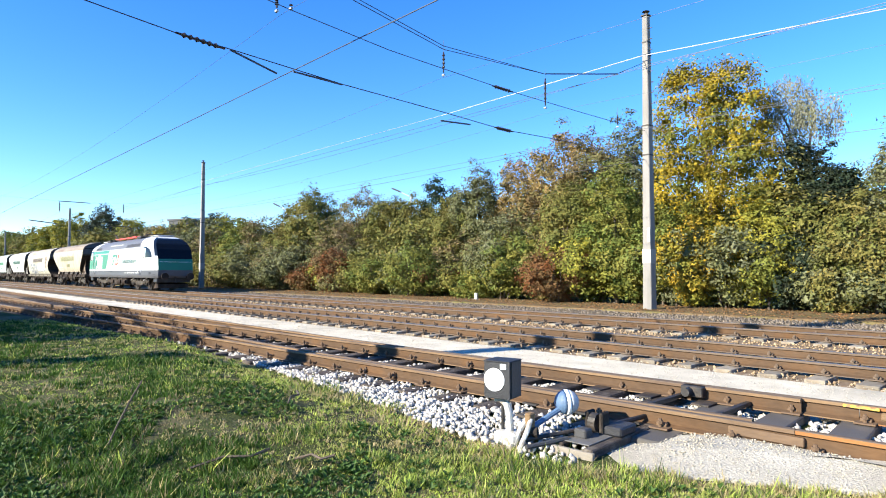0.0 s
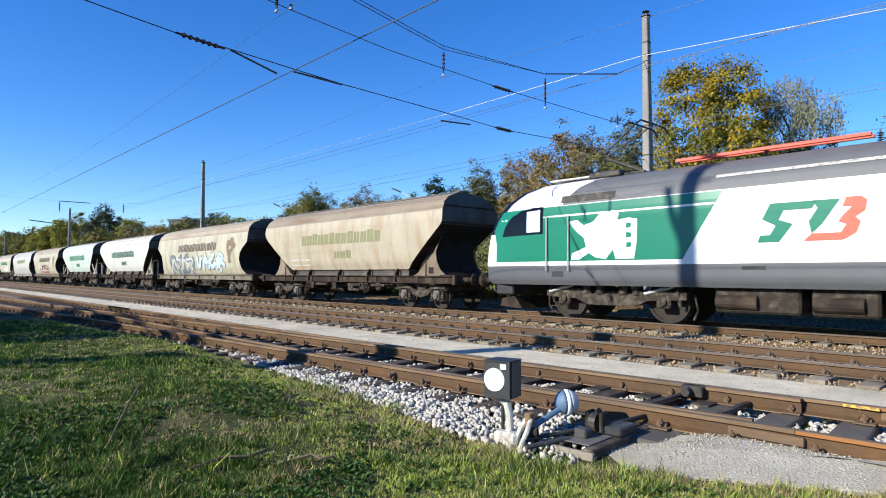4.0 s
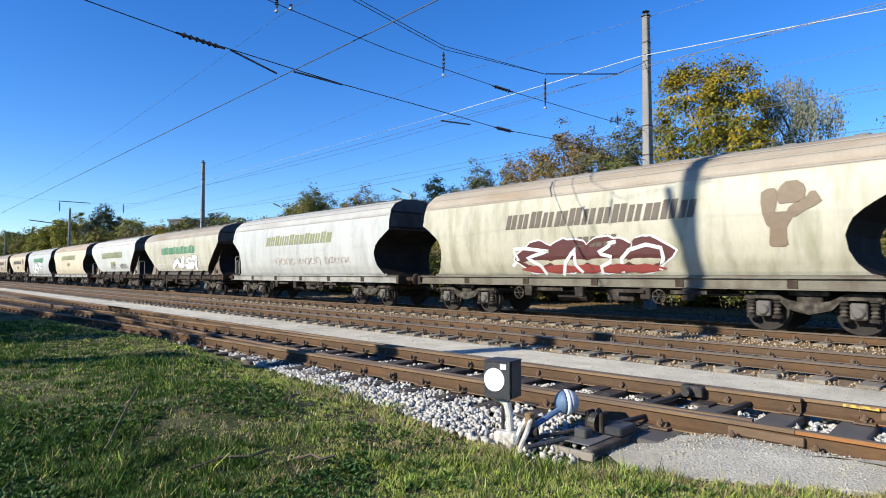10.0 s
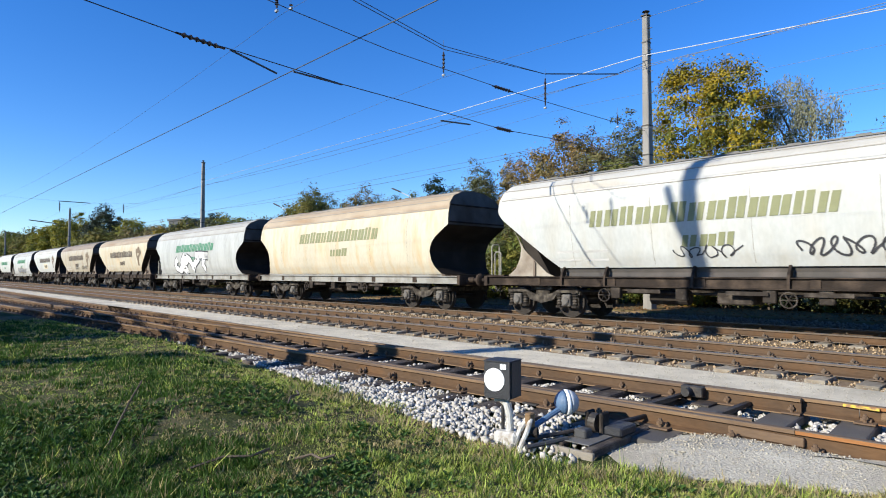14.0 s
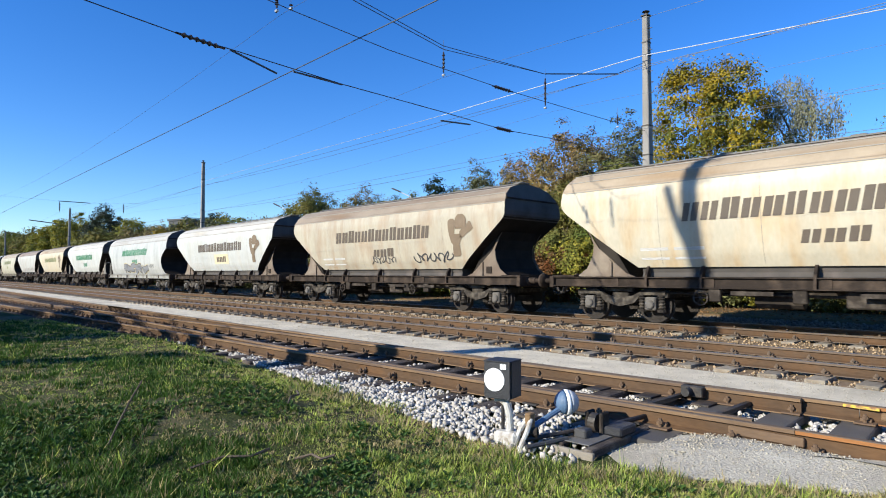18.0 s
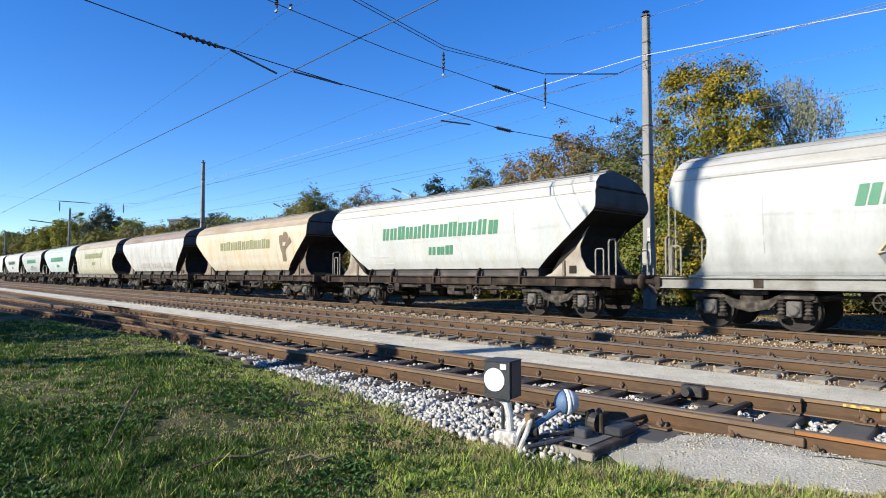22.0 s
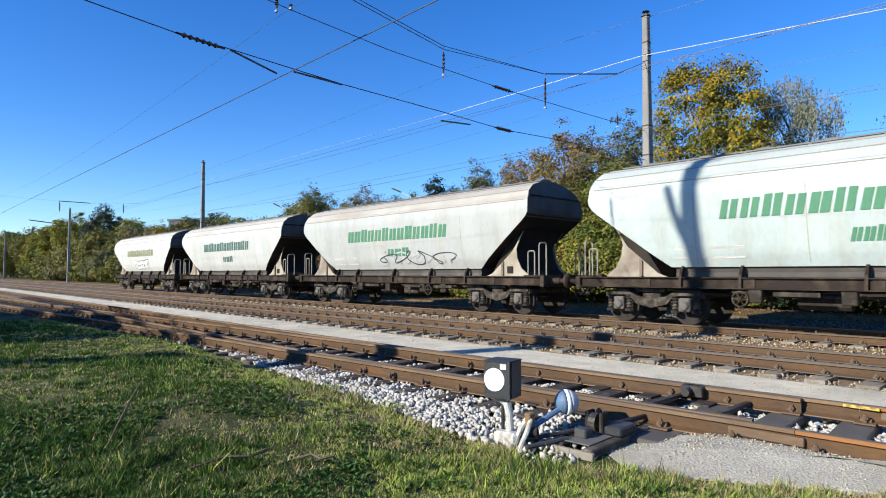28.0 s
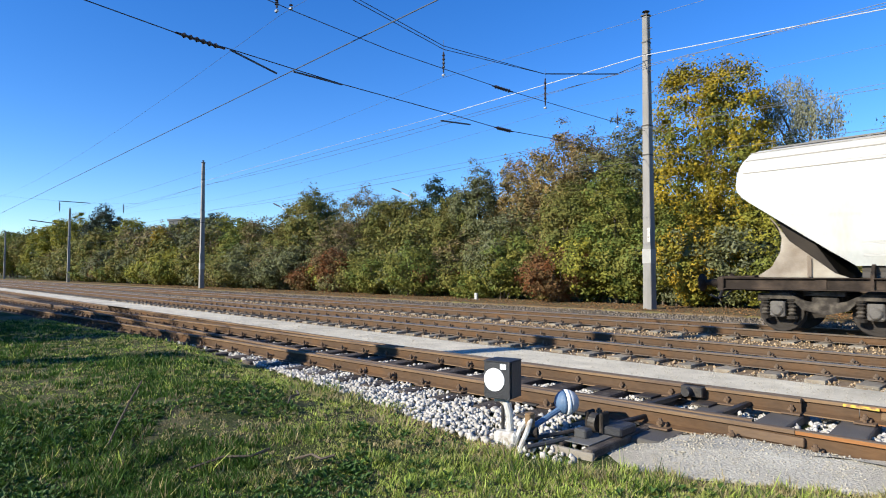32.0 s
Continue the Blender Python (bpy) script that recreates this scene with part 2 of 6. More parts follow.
def siding_y(x):
    """Centre line of the siding, which runs at a slight angle to the main tracks."""
    return 6.42 + 0.063 * x


def branch_y(x):
    """Centre line of the crossover that leaves the siding for the middle track."""
    d = max(0.0, TURNOUT_TIP - x)
    if d < 9.26:
        return siding_y(x) + 0.0034 * d * d
    return siding_y(TURNOUT_TIP - 9.26) + 0.2915


def strip(name, near, far, x0, x1, top, thick, mat, label, category, step=1.5, wobble=0.0, seed=0, ramp=0.15, drop=0.02):
    xs = list(np.arange(x0, x1 + 0.01, step))
    verts, faces = [], []
    for x in xs:
        a = near(x) + wobble * noise.noise((x * 1.7, seed, 0)) + 0.5 * wobble * noise.noise((x * 5.0, seed, 7))
        b = far(x) + 0.5 * wobble * noise.noise((x * 1.3, seed + 5, 2))
        edge = 0.12
        level = top(x) if callable(top) else top
        verts += [(x, a - edge, level - thick), (x, a, level - drop), (x, a + ramp, level), (x, b - 0.15, level), (x, b, level - 0.02), (x, b + edge, level - thick)]
    for i in range(len(xs) - 1):
        for k in range(5):
            p = i * 6 + k
            faces.append((p, p + 1, p + 7, p + 6)[::-1])
    ob = new(name, mesh_from(verts, faces, name, mat))
    return tagged(ob, label, category, kind="structure")


M_BALLAST_FAR = material("dusty_brown_ballast", (0.192, 0.160, 0.120), 0.95, vary=0.5, scale=5, fine=28, bump=0.1, spec=0.1)
M_BALLAST_PALE = material("pale_ballast_bed", (0.240, 0.216, 0.176), 0.95, vary=0.4, scale=12, fine=50, bump=0.1, spec=0.1)


def apron_level(x):
    """The apron rises gently out of the stones beside the switch rods."""
    t = min(1.0, max(0.0, (x + 3.1) / 0.9))
    return -0.25 + 0.125 * t * t * (3 - 2 * t)


def build_beds():
    strip("ballast_siding", lawn_edge, lambda x: max(branch_y(x), siding_y(x)) + 1.25, -26, 8, -0.262, 0.12, M_BALLAST_PALE,
          "bed of white limestone ballast under the siding", "ballast", 0.3, 0.10, 3)
    strip("gravel_apron", lambda x: lawn_edge(x) - 0.02, lambda x: siding_y(x) - 0.76, -3.1, 14, apron_level, 0.16, M_APRON,
          "pale compacted gravel beside the siding", "gravel", 0.3, 0.08, 9, 0.55, 0.09)
    strip("ballast_far_siding", lambda x: siding_y(x) - 1.3, lambda x: 7.2, -120, -25.8, -0.235, 0.12, M_BALLAST_FAR,
          "dirty brown ballast round the far turnout", "ballast", 4.0, 0.2, 4)
    strip("gravel_path", lambda x: 7.38, lambda x: 9.36, -330, 60, -0.200, 0.15, M_GRAVEL,
          "pale gravel service path between the tracks", "path", 1.5, 0.06, 1)
    strip("ballast_main", lambda x: 9.30, lambda x: 18.3, -340, 70, -0.225, 0.2, M_BALLAST,
          "rust-stained brown ballast under the main tracks", "ballast", 1.5, 0.15, 2)
    strip("shoulder", lambda x: 18.2, lambda x: 20.6, -340, 70, -0.17, 0.2, M_GRAVEL_DULL,
          "grey-brown stony shoulder beyond the main tracks", "gravel", 1.5, 0.2, 6)
    strip("leaf_litter", lambda x: 20.5, lambda x: 24.6, -340, 70, -0.08, 0.25, M_LITTER,
          "strip of brown fallen leaves along the bushes", "leaf litter", 1.5, 0.25, 8)


M_GRAVEL_DULL = material("dull_gravel", (0.125, 0.105, 0.080), 0.95, vary=0.4, scale=6, fine=30, bump=0.3, second=(0.160, 0.120, 0.072), spec=0.1)
M_LITTER = material("fallen_leaves", (0.136, 0.092, 0.048), 0.95, vary=0.4, scale=3, fine=25, bump=0.3, second=(0.120, 0.112, 0.040), spec=0.1)

# unit stones, deformed a little differently each
ICO = bmesh.new()
bmesh.ops.create_icosphere(ICO, subdivisions=1, radius=1.0)
ICO_V = np.array([v.co[:] for v in ICO.verts])
ICO_F = np.array([[v.index for v in f.verts] for f in ICO.faces])
ICO.free()
OCT_V = np.array([(1, 0, 0), (-1, 0, 0), (0, 1, 0), (0, -1, 0), (0, 0, 1), (0, 0, -1)], float)
OCT_F = np.array([(0, 2, 4), (2, 1, 4), (1, 3, 4), (3, 0, 4), (2, 0, 5), (1, 2, 5), (3, 1, 5), (0, 3, 5)])


def scatter_stones(name, places, size, mat, unit_v, unit_f, label, rng):
    n = len(places)
    s = size * rng.uniform(0.55, 1.25, (n, 1, 1)) * rng.uniform(0.65, 1.2, (n, 1, 3))
    v = unit_v[None] * rng.uniform(0.52, 1.30, (n, len(unit_v), 1)) * s
    a = rng.uniform(0, 6.28, n)
    b = rng.uniform(-0.6, 0.6, n)
    ca, sa, cb, sb = np.cos(a)[:, None], np.sin(a)[:, None], np.cos(b)[:, None], np.sin(b)[:, None]
    x, y, z = v[..., 0], v[..., 1], v[..., 2]
    y, z = y * cb - z * sb, y * sb + z * cb
    x, y = x * ca - y * sa, x * sa + y * ca
    v = np.stack([x, y, z], -1) + np.array(places)[:, None, :]
    f = (unit_f[None] + (np.arange(n) * len(unit_v))[:, None, None]).reshape(-1, 3)
    me = quick_mesh(name, v.reshape(-1, 3), f)
    me.materials.append(mat)
    ob = new(name, me)
    return tagged(ob, label, "stones", kind="stuff")


def build_stones():
    rng = np.random.default_rng(5)
    p = []
    while len(p) < 14000:
        x = -15 + 16 * rng.random() ** 0.8
        y0 = lawn_edge(x) - 0.08
        y = y0 + (siding_y(x) + 1.05 - y0) * rng.random()
        c = siding_y(x)
        if x > -2.85 and y < c - 0.8:
            continue
        if abs(abs(y - c) - 0.75) < 0.08:
            continue
        if abs((6.0 - x + 0.06 * (y - c)) / 0.63 % 1.0 - 0.5) > 0.31 and y > c - 1.25:
            continue
        if -3.4 < x < -2.62 and y < c - 0.8 and rng.random() < 0.75:
            continue
        inside = abs(y - c) < 0.75
        p.append((x, y, (-0.262 if inside else -0.225) + 0.04 * rng.random()))
    scatter_stones("ballast_stones", p, 0.030, M_STONE, ICO_V, ICO_F, "loose white limestone ballast stones round the sleepers", rng)
    p = []
    while len(p) < 21000:
        x = 4 - 45 * rng.random() ** 1.5
        y = rng.uniform(9.42, 17.6)
        p.append((x, y, -0.225 + 0.03 * rng.random()))
    scatter_stones("track_stones", p, 0.034, M_PEBBLE, OCT_V, OCT_F, "rust-brown ballast stones between the main tracks", rng)
    p = []
    while len(p) < 7000:
        x = 2.5 - 5.6 * rng.random()
        y = rng.uniform(lawn_edge(x) - 0.1, siding_y(x) - 0.83)
        p.append((x, y, apron_level(x) - 0.004 - 0.09 * max(0.0, 1 - (y - lawn_edge(x)) / 0.55) + 0.008 * rng.random()))
    while len(p) < 15000:
        x = 2.5 - 22 * rng.random() ** 1.5
        y = rng.uniform(7.42, 9.5)
        p.append((x, y, -0.203 + 0.007 * rng.random()))
    scatter_stones("gravel_grains", p, 0.0105, M_GRAIN, OCT_V, OCT_F, "pale gravel grains on the service path", rng)
    p = []
    while len(p) < 9000:
        x = 0 - 60 * rng.random() ** 1.4
        y = rng.uniform(17.9, 20.9)
        p.append((x, y, -0.17 + 0.03 * rng.random()))
    q = []
    while len(q) < 6000:
        x = 2 - 80 * rng.random() ** 1.4
        q.append((x, rng.uniform(20.3, 24.6), -0.065 + 0.01 * rng.random()))
    tagged(scatter_stones("fallen_leaves", q, 0.05, M_FALLEN, OCT_V * (1, 1, 0.3), OCT_F, "rusty brown fallen leaves under the bushes", rng), "rusty brown fallen leaves under the bushes", "leaves", kind="stuff")
    scatter_stones("shoulder_stones", p, 0.045, M_PEBBLE_GREY, OCT_V, OCT_F, "grey-brown stones on the far shoulder", rng)


M_FALLEN = material("rusty_fallen_leaf", (0.19, 0.105, 0.045), 0.9, vary=0.15, per_island=0.5, spec=0.1)
M_PEBBLE_GREY = material("grey_brown_stone", (0.160, 0.132, 0.100), 0.9, vary=0.15, per_island=0.45, spec=0.15)


def lawn_edge_of(xs):
    return np.array([lawn_edge(v) for v in xs])


def build_grass():
    """Tufts of a few blades each, leaning out from their root; taller and paler along the stones."""
    rng = np.random.default_rng(11)
    n = 78000
    d = 3.3 + 16 * rng.random(n) ** 1.75
    a = radians(47.1) + rng.uniform(-0.71, 0.71, n)
    x, y = -d * np.sin(a), d * np.cos(a)
    edge = lawn_edge_of(x)
    keep = (y < edge + rng.normal(0, 0.08, n)) & (y > -4)
    x, y, d, edge = x[keep], y[keep], d[keep], edge[keep]
    patch = np.array([noise.noise((p * 0.55, q * 0.55, 0)) + 0.5 * noise.noise((p * 1.9, q * 1.9, 4)) for p, q in zip(x, y)])
    bare = np.exp(-(((x + 5.1) / 0.75) ** 2 + ((y - 2.1) / 0.42) ** 2)) + 0.8 * np.exp(-(((x + 3.55) / 0.45) ** 2 + ((y - 2.15) / 0.25) ** 2))
    keep = rng.random(len(x)) < np.clip(0.95 + patch * 0.9 - 0.55 * bare, 0.22, 1)
    x, y, d, edge, patch, bare = (q[keep] for q in (x, y, d, edge, patch, bare))
    z = np.array([ground_height(p, q) for p, q in zip(x, y)]) - 0.005
    side = np.arctan2(-x, y) - radians(47.1)
    # taller, darker grass left of the camera's axis, placed to fit its view
    left_of_view = np.clip((side - 0.16) * 4.5 - 0.12 * (d - 5), 0, 1)
    rim = np.exp(-((y - edge + 0.25) / 0.42) ** 2) * (x > -7.5)
    tussock = np.array([noise.noise((p * 5, q * 5, 1)) + 0.6 * noise.noise((p * 11, q * 11, 8)) + 0.7 * noise.noise((p * 2.3, q * 2.3, 5)) for p, q in zip(x, y)])
    tall = (0.018 + 0.016 * rng.random(len(x))) * np.clip(1 + patch * 0.7, 0.5, 1.7) * (1 + 0.5 * left_of_view) * np.clip(1 + 1.3 * tussock, 0.5, 2.2) * (1 + 0.9 * rim) * (1 - 0.5 * bare)
    dry_t = rng.random(len(x)) < np.clip(0.14 - patch * 0.45 - 0.12 * left_of_view + 0.6 * bare + 0.38 * rim, 0.03, 0.85)
    lush_t = ~dry_t & (rng.random(len(x)) < np.clip(0.16 + 0.74 * left_of_view + patch * 0.7 + 0.35 * tussock, 0.05, 0.92))
    m = 7
    k = np.repeat(np.arange(len(x)), m)
    n = len(k)
    la = rng.uniform(0, 6.28, n)
    hgt = tall[k] * rng.uniform(0.55, 1.25, n)
    long_one = rng.random(n) < 0.02
    hgt = np.where(long_one, hgt * 2.0, hgt)
    spread = 0.011 + 0.0022 * d[k]
    rx, ry = x[k] + spread * rng.normal(0, 0.8, n), y[k] + spread * rng.normal(0, 0.8, n)
    lean = rng.uniform(0.15, 1.3, n) * hgt
    w = (0.0022 + 0.00075 * d[k]) * rng.uniform(0.7, 1.3, n)
    t = la + 1.57 + rng.normal(0, 0.4, n)
    tip = np.stack([rx + lean * np.cos(la), ry + lean * np.sin(la), z[k] + hgt], 1)
    a0 = np.stack([rx + w * np.cos(t), ry + w * np.sin(t), z[k]], 1)
    a1 = np.stack([rx - w * np.cos(t), ry - w * np.sin(t), z[k]], 1)
    dry, lush = dry_t[k] ^ (rng.random(n) < 0.05), lush_t[k]
    lush &= ~dry
    for name, mask, mat, label in (("lush_grass", lush, M_LUSH, "dark lush green grass"), ("grass", ~dry & ~lush, M_GRASS, "short green lawn grass"), ("dry_grass", dry, M_DRY, "dry straw-coloured grass blades")):
        v = np.stack([a0[mask], a1[mask], tip[mask]], 1).reshape(-1, 3)
        me = quick_mesh(name, v, np.arange(mask.sum() * 3).reshape(-1, 3))
        me.materials.append(mat)
        tagged(new(name, me), label, "grass", kind="stuff")


def build_weeds():
    """Broad-leaved weeds in the lawn: rosettes of small leaves."""
    rng = np.random.default_rng(17)
    verts, faces = [], []
    made = 0
    while made < 2200:
        d = 3.5 + 3.6 * rng.random() ** 1.3
        a = radians(47.1) + (rng.uniform(0.12, 0.68) if rng.random() < 0.85 else rng.uniform(-0.62, 0.1))
        x, y = -d * math.sin(a), d * math.cos(a)
        if y > lawn_edge(x) - 0.2 or noise.noise((x * 0.8 + 9, y * 0.8, 2)) < -0.02:
            continue
        z = ground_height(x, y)
        for k in range(int(rng.integers(4, 8))):
            t = rng.uniform(0, 6.28)
            l = rng.uniform(0.018, 0.045)
            c, q = math.cos(t), math.sin(t)
            up = rng.uniform(0.2, 0.9) * l
            w = l * 0.33
            b = len(verts)
            verts += [(x, y, z + 0.012), (x + c * l * 0.5 - q * w, y + q * l * 0.5 + c * w, z + 0.02 + up * 0.7),
                      (x + c * l, y + q * l, z + 0.02 + up), (x + c * l * 0.5 + q * w, y + q * l * 0.5 - c * w, z + 0.02 + up * 0.7)]
            faces.append((b, b + 1, b + 2, b + 3))
        made += 1
    tagged(new("weeds", mesh_from(verts, faces, "weeds", M_WEED)), "low broad-leaved green weeds in the lawn", "weeds", kind="stuff")


M_WEED = material("weed_leaf", (0.054, 0.108, 0.017), 0.55, vary=0.2, per_island=0.35, bump=0, through_light=0.25, spec=0.3)


# ---------------------------------------------------------------- tracks
RAIL_SECTION = ((-0.07, -0.17), (0.07, -0.17), (0.07, -0.158), (0.012, -0.135), (0.010, -0.05), (0.035, -0.035), (0.035, -0.006), (0.028, 0.0),
                (-0.028, 0.0), (-0.035, -0.006), (-0.035, -0.035), (-0.010, -0.05), (-0.012, -0.135), (-0.07, -0.158))


def rail_mesh(line, mats, name="rail"):
    """Sweeps the rail section along a list of (x, y) points."""
    bm = bmesh.new()
    rings = []
    for i, (x, y) in enumerate(line):
        a, b = line[max(0, i - 1)], line[min(len(line) - 1, i + 1)]
        d = Vector((b[0] - a[0], b[1] - a[1])).normalized()
        rings.append([bm.verts.new((x - d.y * s, y + d.x * s, z)) for s, z in RAIL_SECTION])
    n = len(RAIL_SECTION)
    for p, q in zip(rings, rings[1:]):
        for k in range(n):
            f = bm.faces.new((p[k], p[(k + 1) % n], q[(k + 1) % n], q[k]))
            f.material_index = 1 if k in (6, 7, 8) else 2 if k in (2, 3, 4, 10, 11, 12) else 0
    bm.faces.new(rings[0])
    bm.faces.new(rings[-1][::-1])
    bmesh.ops.recalc_face_normals(bm, faces=bm.faces)
    return mesh_of(bm, name, [*mats, M_RAIL_WEB])


def sleeper_mesh(length, width, height, mat, rough=0.006):
    bm = boxed(-width / 2, width / 2, -length / 2, length / 2, -height, 0, bevel=0.012)
    for v in bm.verts:
        v.co += Vector((random.uniform(-1, 1), random.uniform(-1, 1), random.uniform(-1, 1))) * rough
    return mesh_of(bm, "sleeper", mat)


def fastening_mesh(mat):
    bm = boxed(-0.09, 0.09, -0.17, 0.17, -0.165, -0.148, bevel=0.004)
    for s in (-1, 1):
        box(bm, -0.05, 0.05, s * 0.07 - 0.025, s * 0.07 + 0.025, -0.15, -0.115, 0.006)
        rod(bm, (0, s * 0.115, -0.15), (0, s * 0.115, -0.07), 0.016, 6)
        rod(bm, (0, s * 0.115, -0.115), (0, s * 0.115, -0.09), 0.03, 6)
    return mesh_of(bm, "fastening", mat)


M_GREY_TIE = material("smooth_grey_steel_sleeper", (0.082, 0.076, 0.066), 0.6, vary=0.15, second=(0.176, 0.152, 0.128), second_at=0.6)
M_YELLOW = material("flaking_yellow_paint", (0.60, 0.42, 0.05), 0.7, vary=0.2, second=(0.25, 0.14, 0.07), second_at=0.5, second_scale=20)


def build_tracks():
    tie_meshes = [sleeper_mesh(2.6, 0.25, 0.15, M_TIE) for _ in range(4)]
    steel_tie = sleeper_mesh(2.6, 0.30, 0.10, M_GREY_TIE, 0.002)
    conc_meshes = [sleeper_mesh(2.6, 0.27, 0.17, M_CONCRETE_TIE) for _ in range(3)]
    fast, fast_far = fastening_mesh(M_RAIL), fastening_mesh(M_RAIL_DULL)
    # the siding with its turnout
    siding = tagged(empty("track_siding", pose(0, 0, 0)), "rusty siding turnout on tarred wooden sleepers", "track", kind="structure")
    mats = [M_RAIL, M_RAIL_DULL]
    turn = math.degrees(math.atan(0.063))
    blade_x = [TURNOUT_TIP - 0.1 - 0.5 * i for i in range(54)]
    left = [-24, -27, -31, -38, -46, -54, -120, -330]
    part("rail", rail_mesh([(14, siding_y(14) - 0.7535), (-1.72, siding_y(-1.72) - 0.7535)], [M_RAIL_FRESH, M_RAIL_DULL]), None, siding, label="bright orange rusty rail")
    part("rail", rail_mesh([(-1.725, siding_y(-1.725) - 0.7535), (-330, siding_y(-330) - 0.7535)], mats), None, siding)
    part("rail", rail_mesh([(14, siding_y(14) + 0.7535), (-1.62, siding_y(-1.62) + 0.7535)], [M_RAIL_FRESH, M_RAIL_DULL]), None, siding, label="bright orange rusty rail")
    part("rail", rail_mesh([(-1.625, siding_y(-1.625) + 0.7535)] + [(x, branch_y(x) + 0.7535) for x in blade_x + left], mats), None, siding)

    def off(x):
        return 0.085 * max(0.0, 1 - (TURNOUT_TIP - x) / 6.0)
    part("switch_blade", rail_mesh([(x, siding_y(x) + 0.7535 - off(x)) for x in blade_x], mats), None, siding, label="brown switch blade lying against its stock rail")
    part("switch_blade", rail_mesh([(x, branch_y(x) - 0.7535 + 1.7 * off(x)) for x in blade_x], mats), None, siding, label="brown switch blade standing off its stock rail")
    part("rail", rail_mesh([(-29.6, siding_y(-29.6) + 0.7535), (-330, siding_y(-330) + 0.7535)], mats), None, siding)
    part("rail", rail_mesh([(x, branch_y(x) - 0.7535) for x in left[2:]], mats), None, siding)
    part("check_rail", rail_mesh([(x, branch_y(x) + 0.69) for x in (-26.5, -28, -30, -31.5)], mats), None, siding)
    part("check_rail", rail_mesh([(x, siding_y(x) - 0.69) for x in (-26.5, -28, -30, -31.5)], mats), None, siding)
    x, i = 6.0, 0
    while x > -44:
        c, b = siding_y(x), branch_y(x)
        mid, length = (c + b) / 2, (2.6 if x < -2.7 else 1.9) + (b - c)
        m = pose(x, mid + random.uniform(-0.04, 0.04), -0.172, 0, 0, turn + random.uniform(-0.8, 0.8))
        mesh = steel_tie if -3.1 < x < -0.9 else tie_meshes[i % 4]
        part("sleeper", mesh, None, siding, m @ Matrix.Diagonal((1, length / 2.6, 1, 1)))
        for y in (c - 0.7535, b + 0.7535):
            part("fastening", fast, None, siding, pose(x, y, 0, 0, 0, turn))
        if x < -6:
            for y in (c + 0.7535, b - 0.7535):
                part("fastening", fast, None, siding, pose(x, y, 0, 0, 0, turn))
        x -= 0.63
        i += 1
    for x in (-3.0, -3.65, -4.3):
        for y in (siding_y(x) - 0.62, siding_y(x) + 0.62):
            part("slide_plate", boxed(x - 0.1, x + 0.1, y - 0.24, y + 0.24, -0.172, -0.15, bevel=0.004), M_STEEL_DARK, siding)
    for x in (-2.6, -3.3):
        y = siding_y(x)
        part("stretcher_bar", boxed(x - 0.03, x + 0.03, y - 0.66, y + 0.66, -0.14, -0.10, bevel=0.004), M_STEEL_DARK, siding)
    for x, s in ((-1.95, -1), (-2.55, 1), (-1.15, 1)):
        y = siding_y(x) + s * 0.7535
        part("fishplate", boxed(x - 0.3, x + 0.3, y - 0.038, y + 0.038, -0.13, -0.055, bevel=0.008), M_RAIL, siding)
    y = siding_y(-2.2) + 0.71
    part("switch_lock", box(rodded((-3.2, y, -0.06), (-3.2, y - 0.3, -0.06), 0.05, 8), -3.3, -3.05, y - 0.2, y - 0.05, -0.12, 0.0, 0.01), M_STEEL_DARK, siding)
    part("paint_mark", boxed(-1.75, -1.45, siding_y(-1.6) + 0.70, siding_y(-1.6) + 0.714, -0.035, -0.008), M_YELLOW, siding, label="flaking yellow paint mark")
    # the two main tracks
    for name, yc, label in (("track_middle", 10.74, "brown railway track on concrete sleepers"),
                            ("track_main", 15.55, "brown railway track carrying the freight train")):
        tr = tagged(empty(name, pose(0, 0, 0)), label, "track", kind="structure")
        for s in (-1, 1):
            part("rail", rail_mesh([(70, yc + s * 0.7535), (-340, yc + s * 0.7535)], [M_RAIL_DULL, M_RAIL_TOP]), None, tr)
        x, i = 6.0, 0
        while x > -120:
            part("sleeper", conc_meshes[i % 3], None, tr, pose(x, yc + random.uniform(-0.03, 0.03), -0.172, 0, 0, random.uniform(-0.5, 0.5)))
            if x > -34:
                for s in (-1, 1):
                    part("fastening", fast_far, None, tr, pose(x, yc + s * 0.7535, 0))
            x -= 0.62
            i += 1


# ---------------------------------------------------------------- masts and overhead line
SPAN_X = -11.6


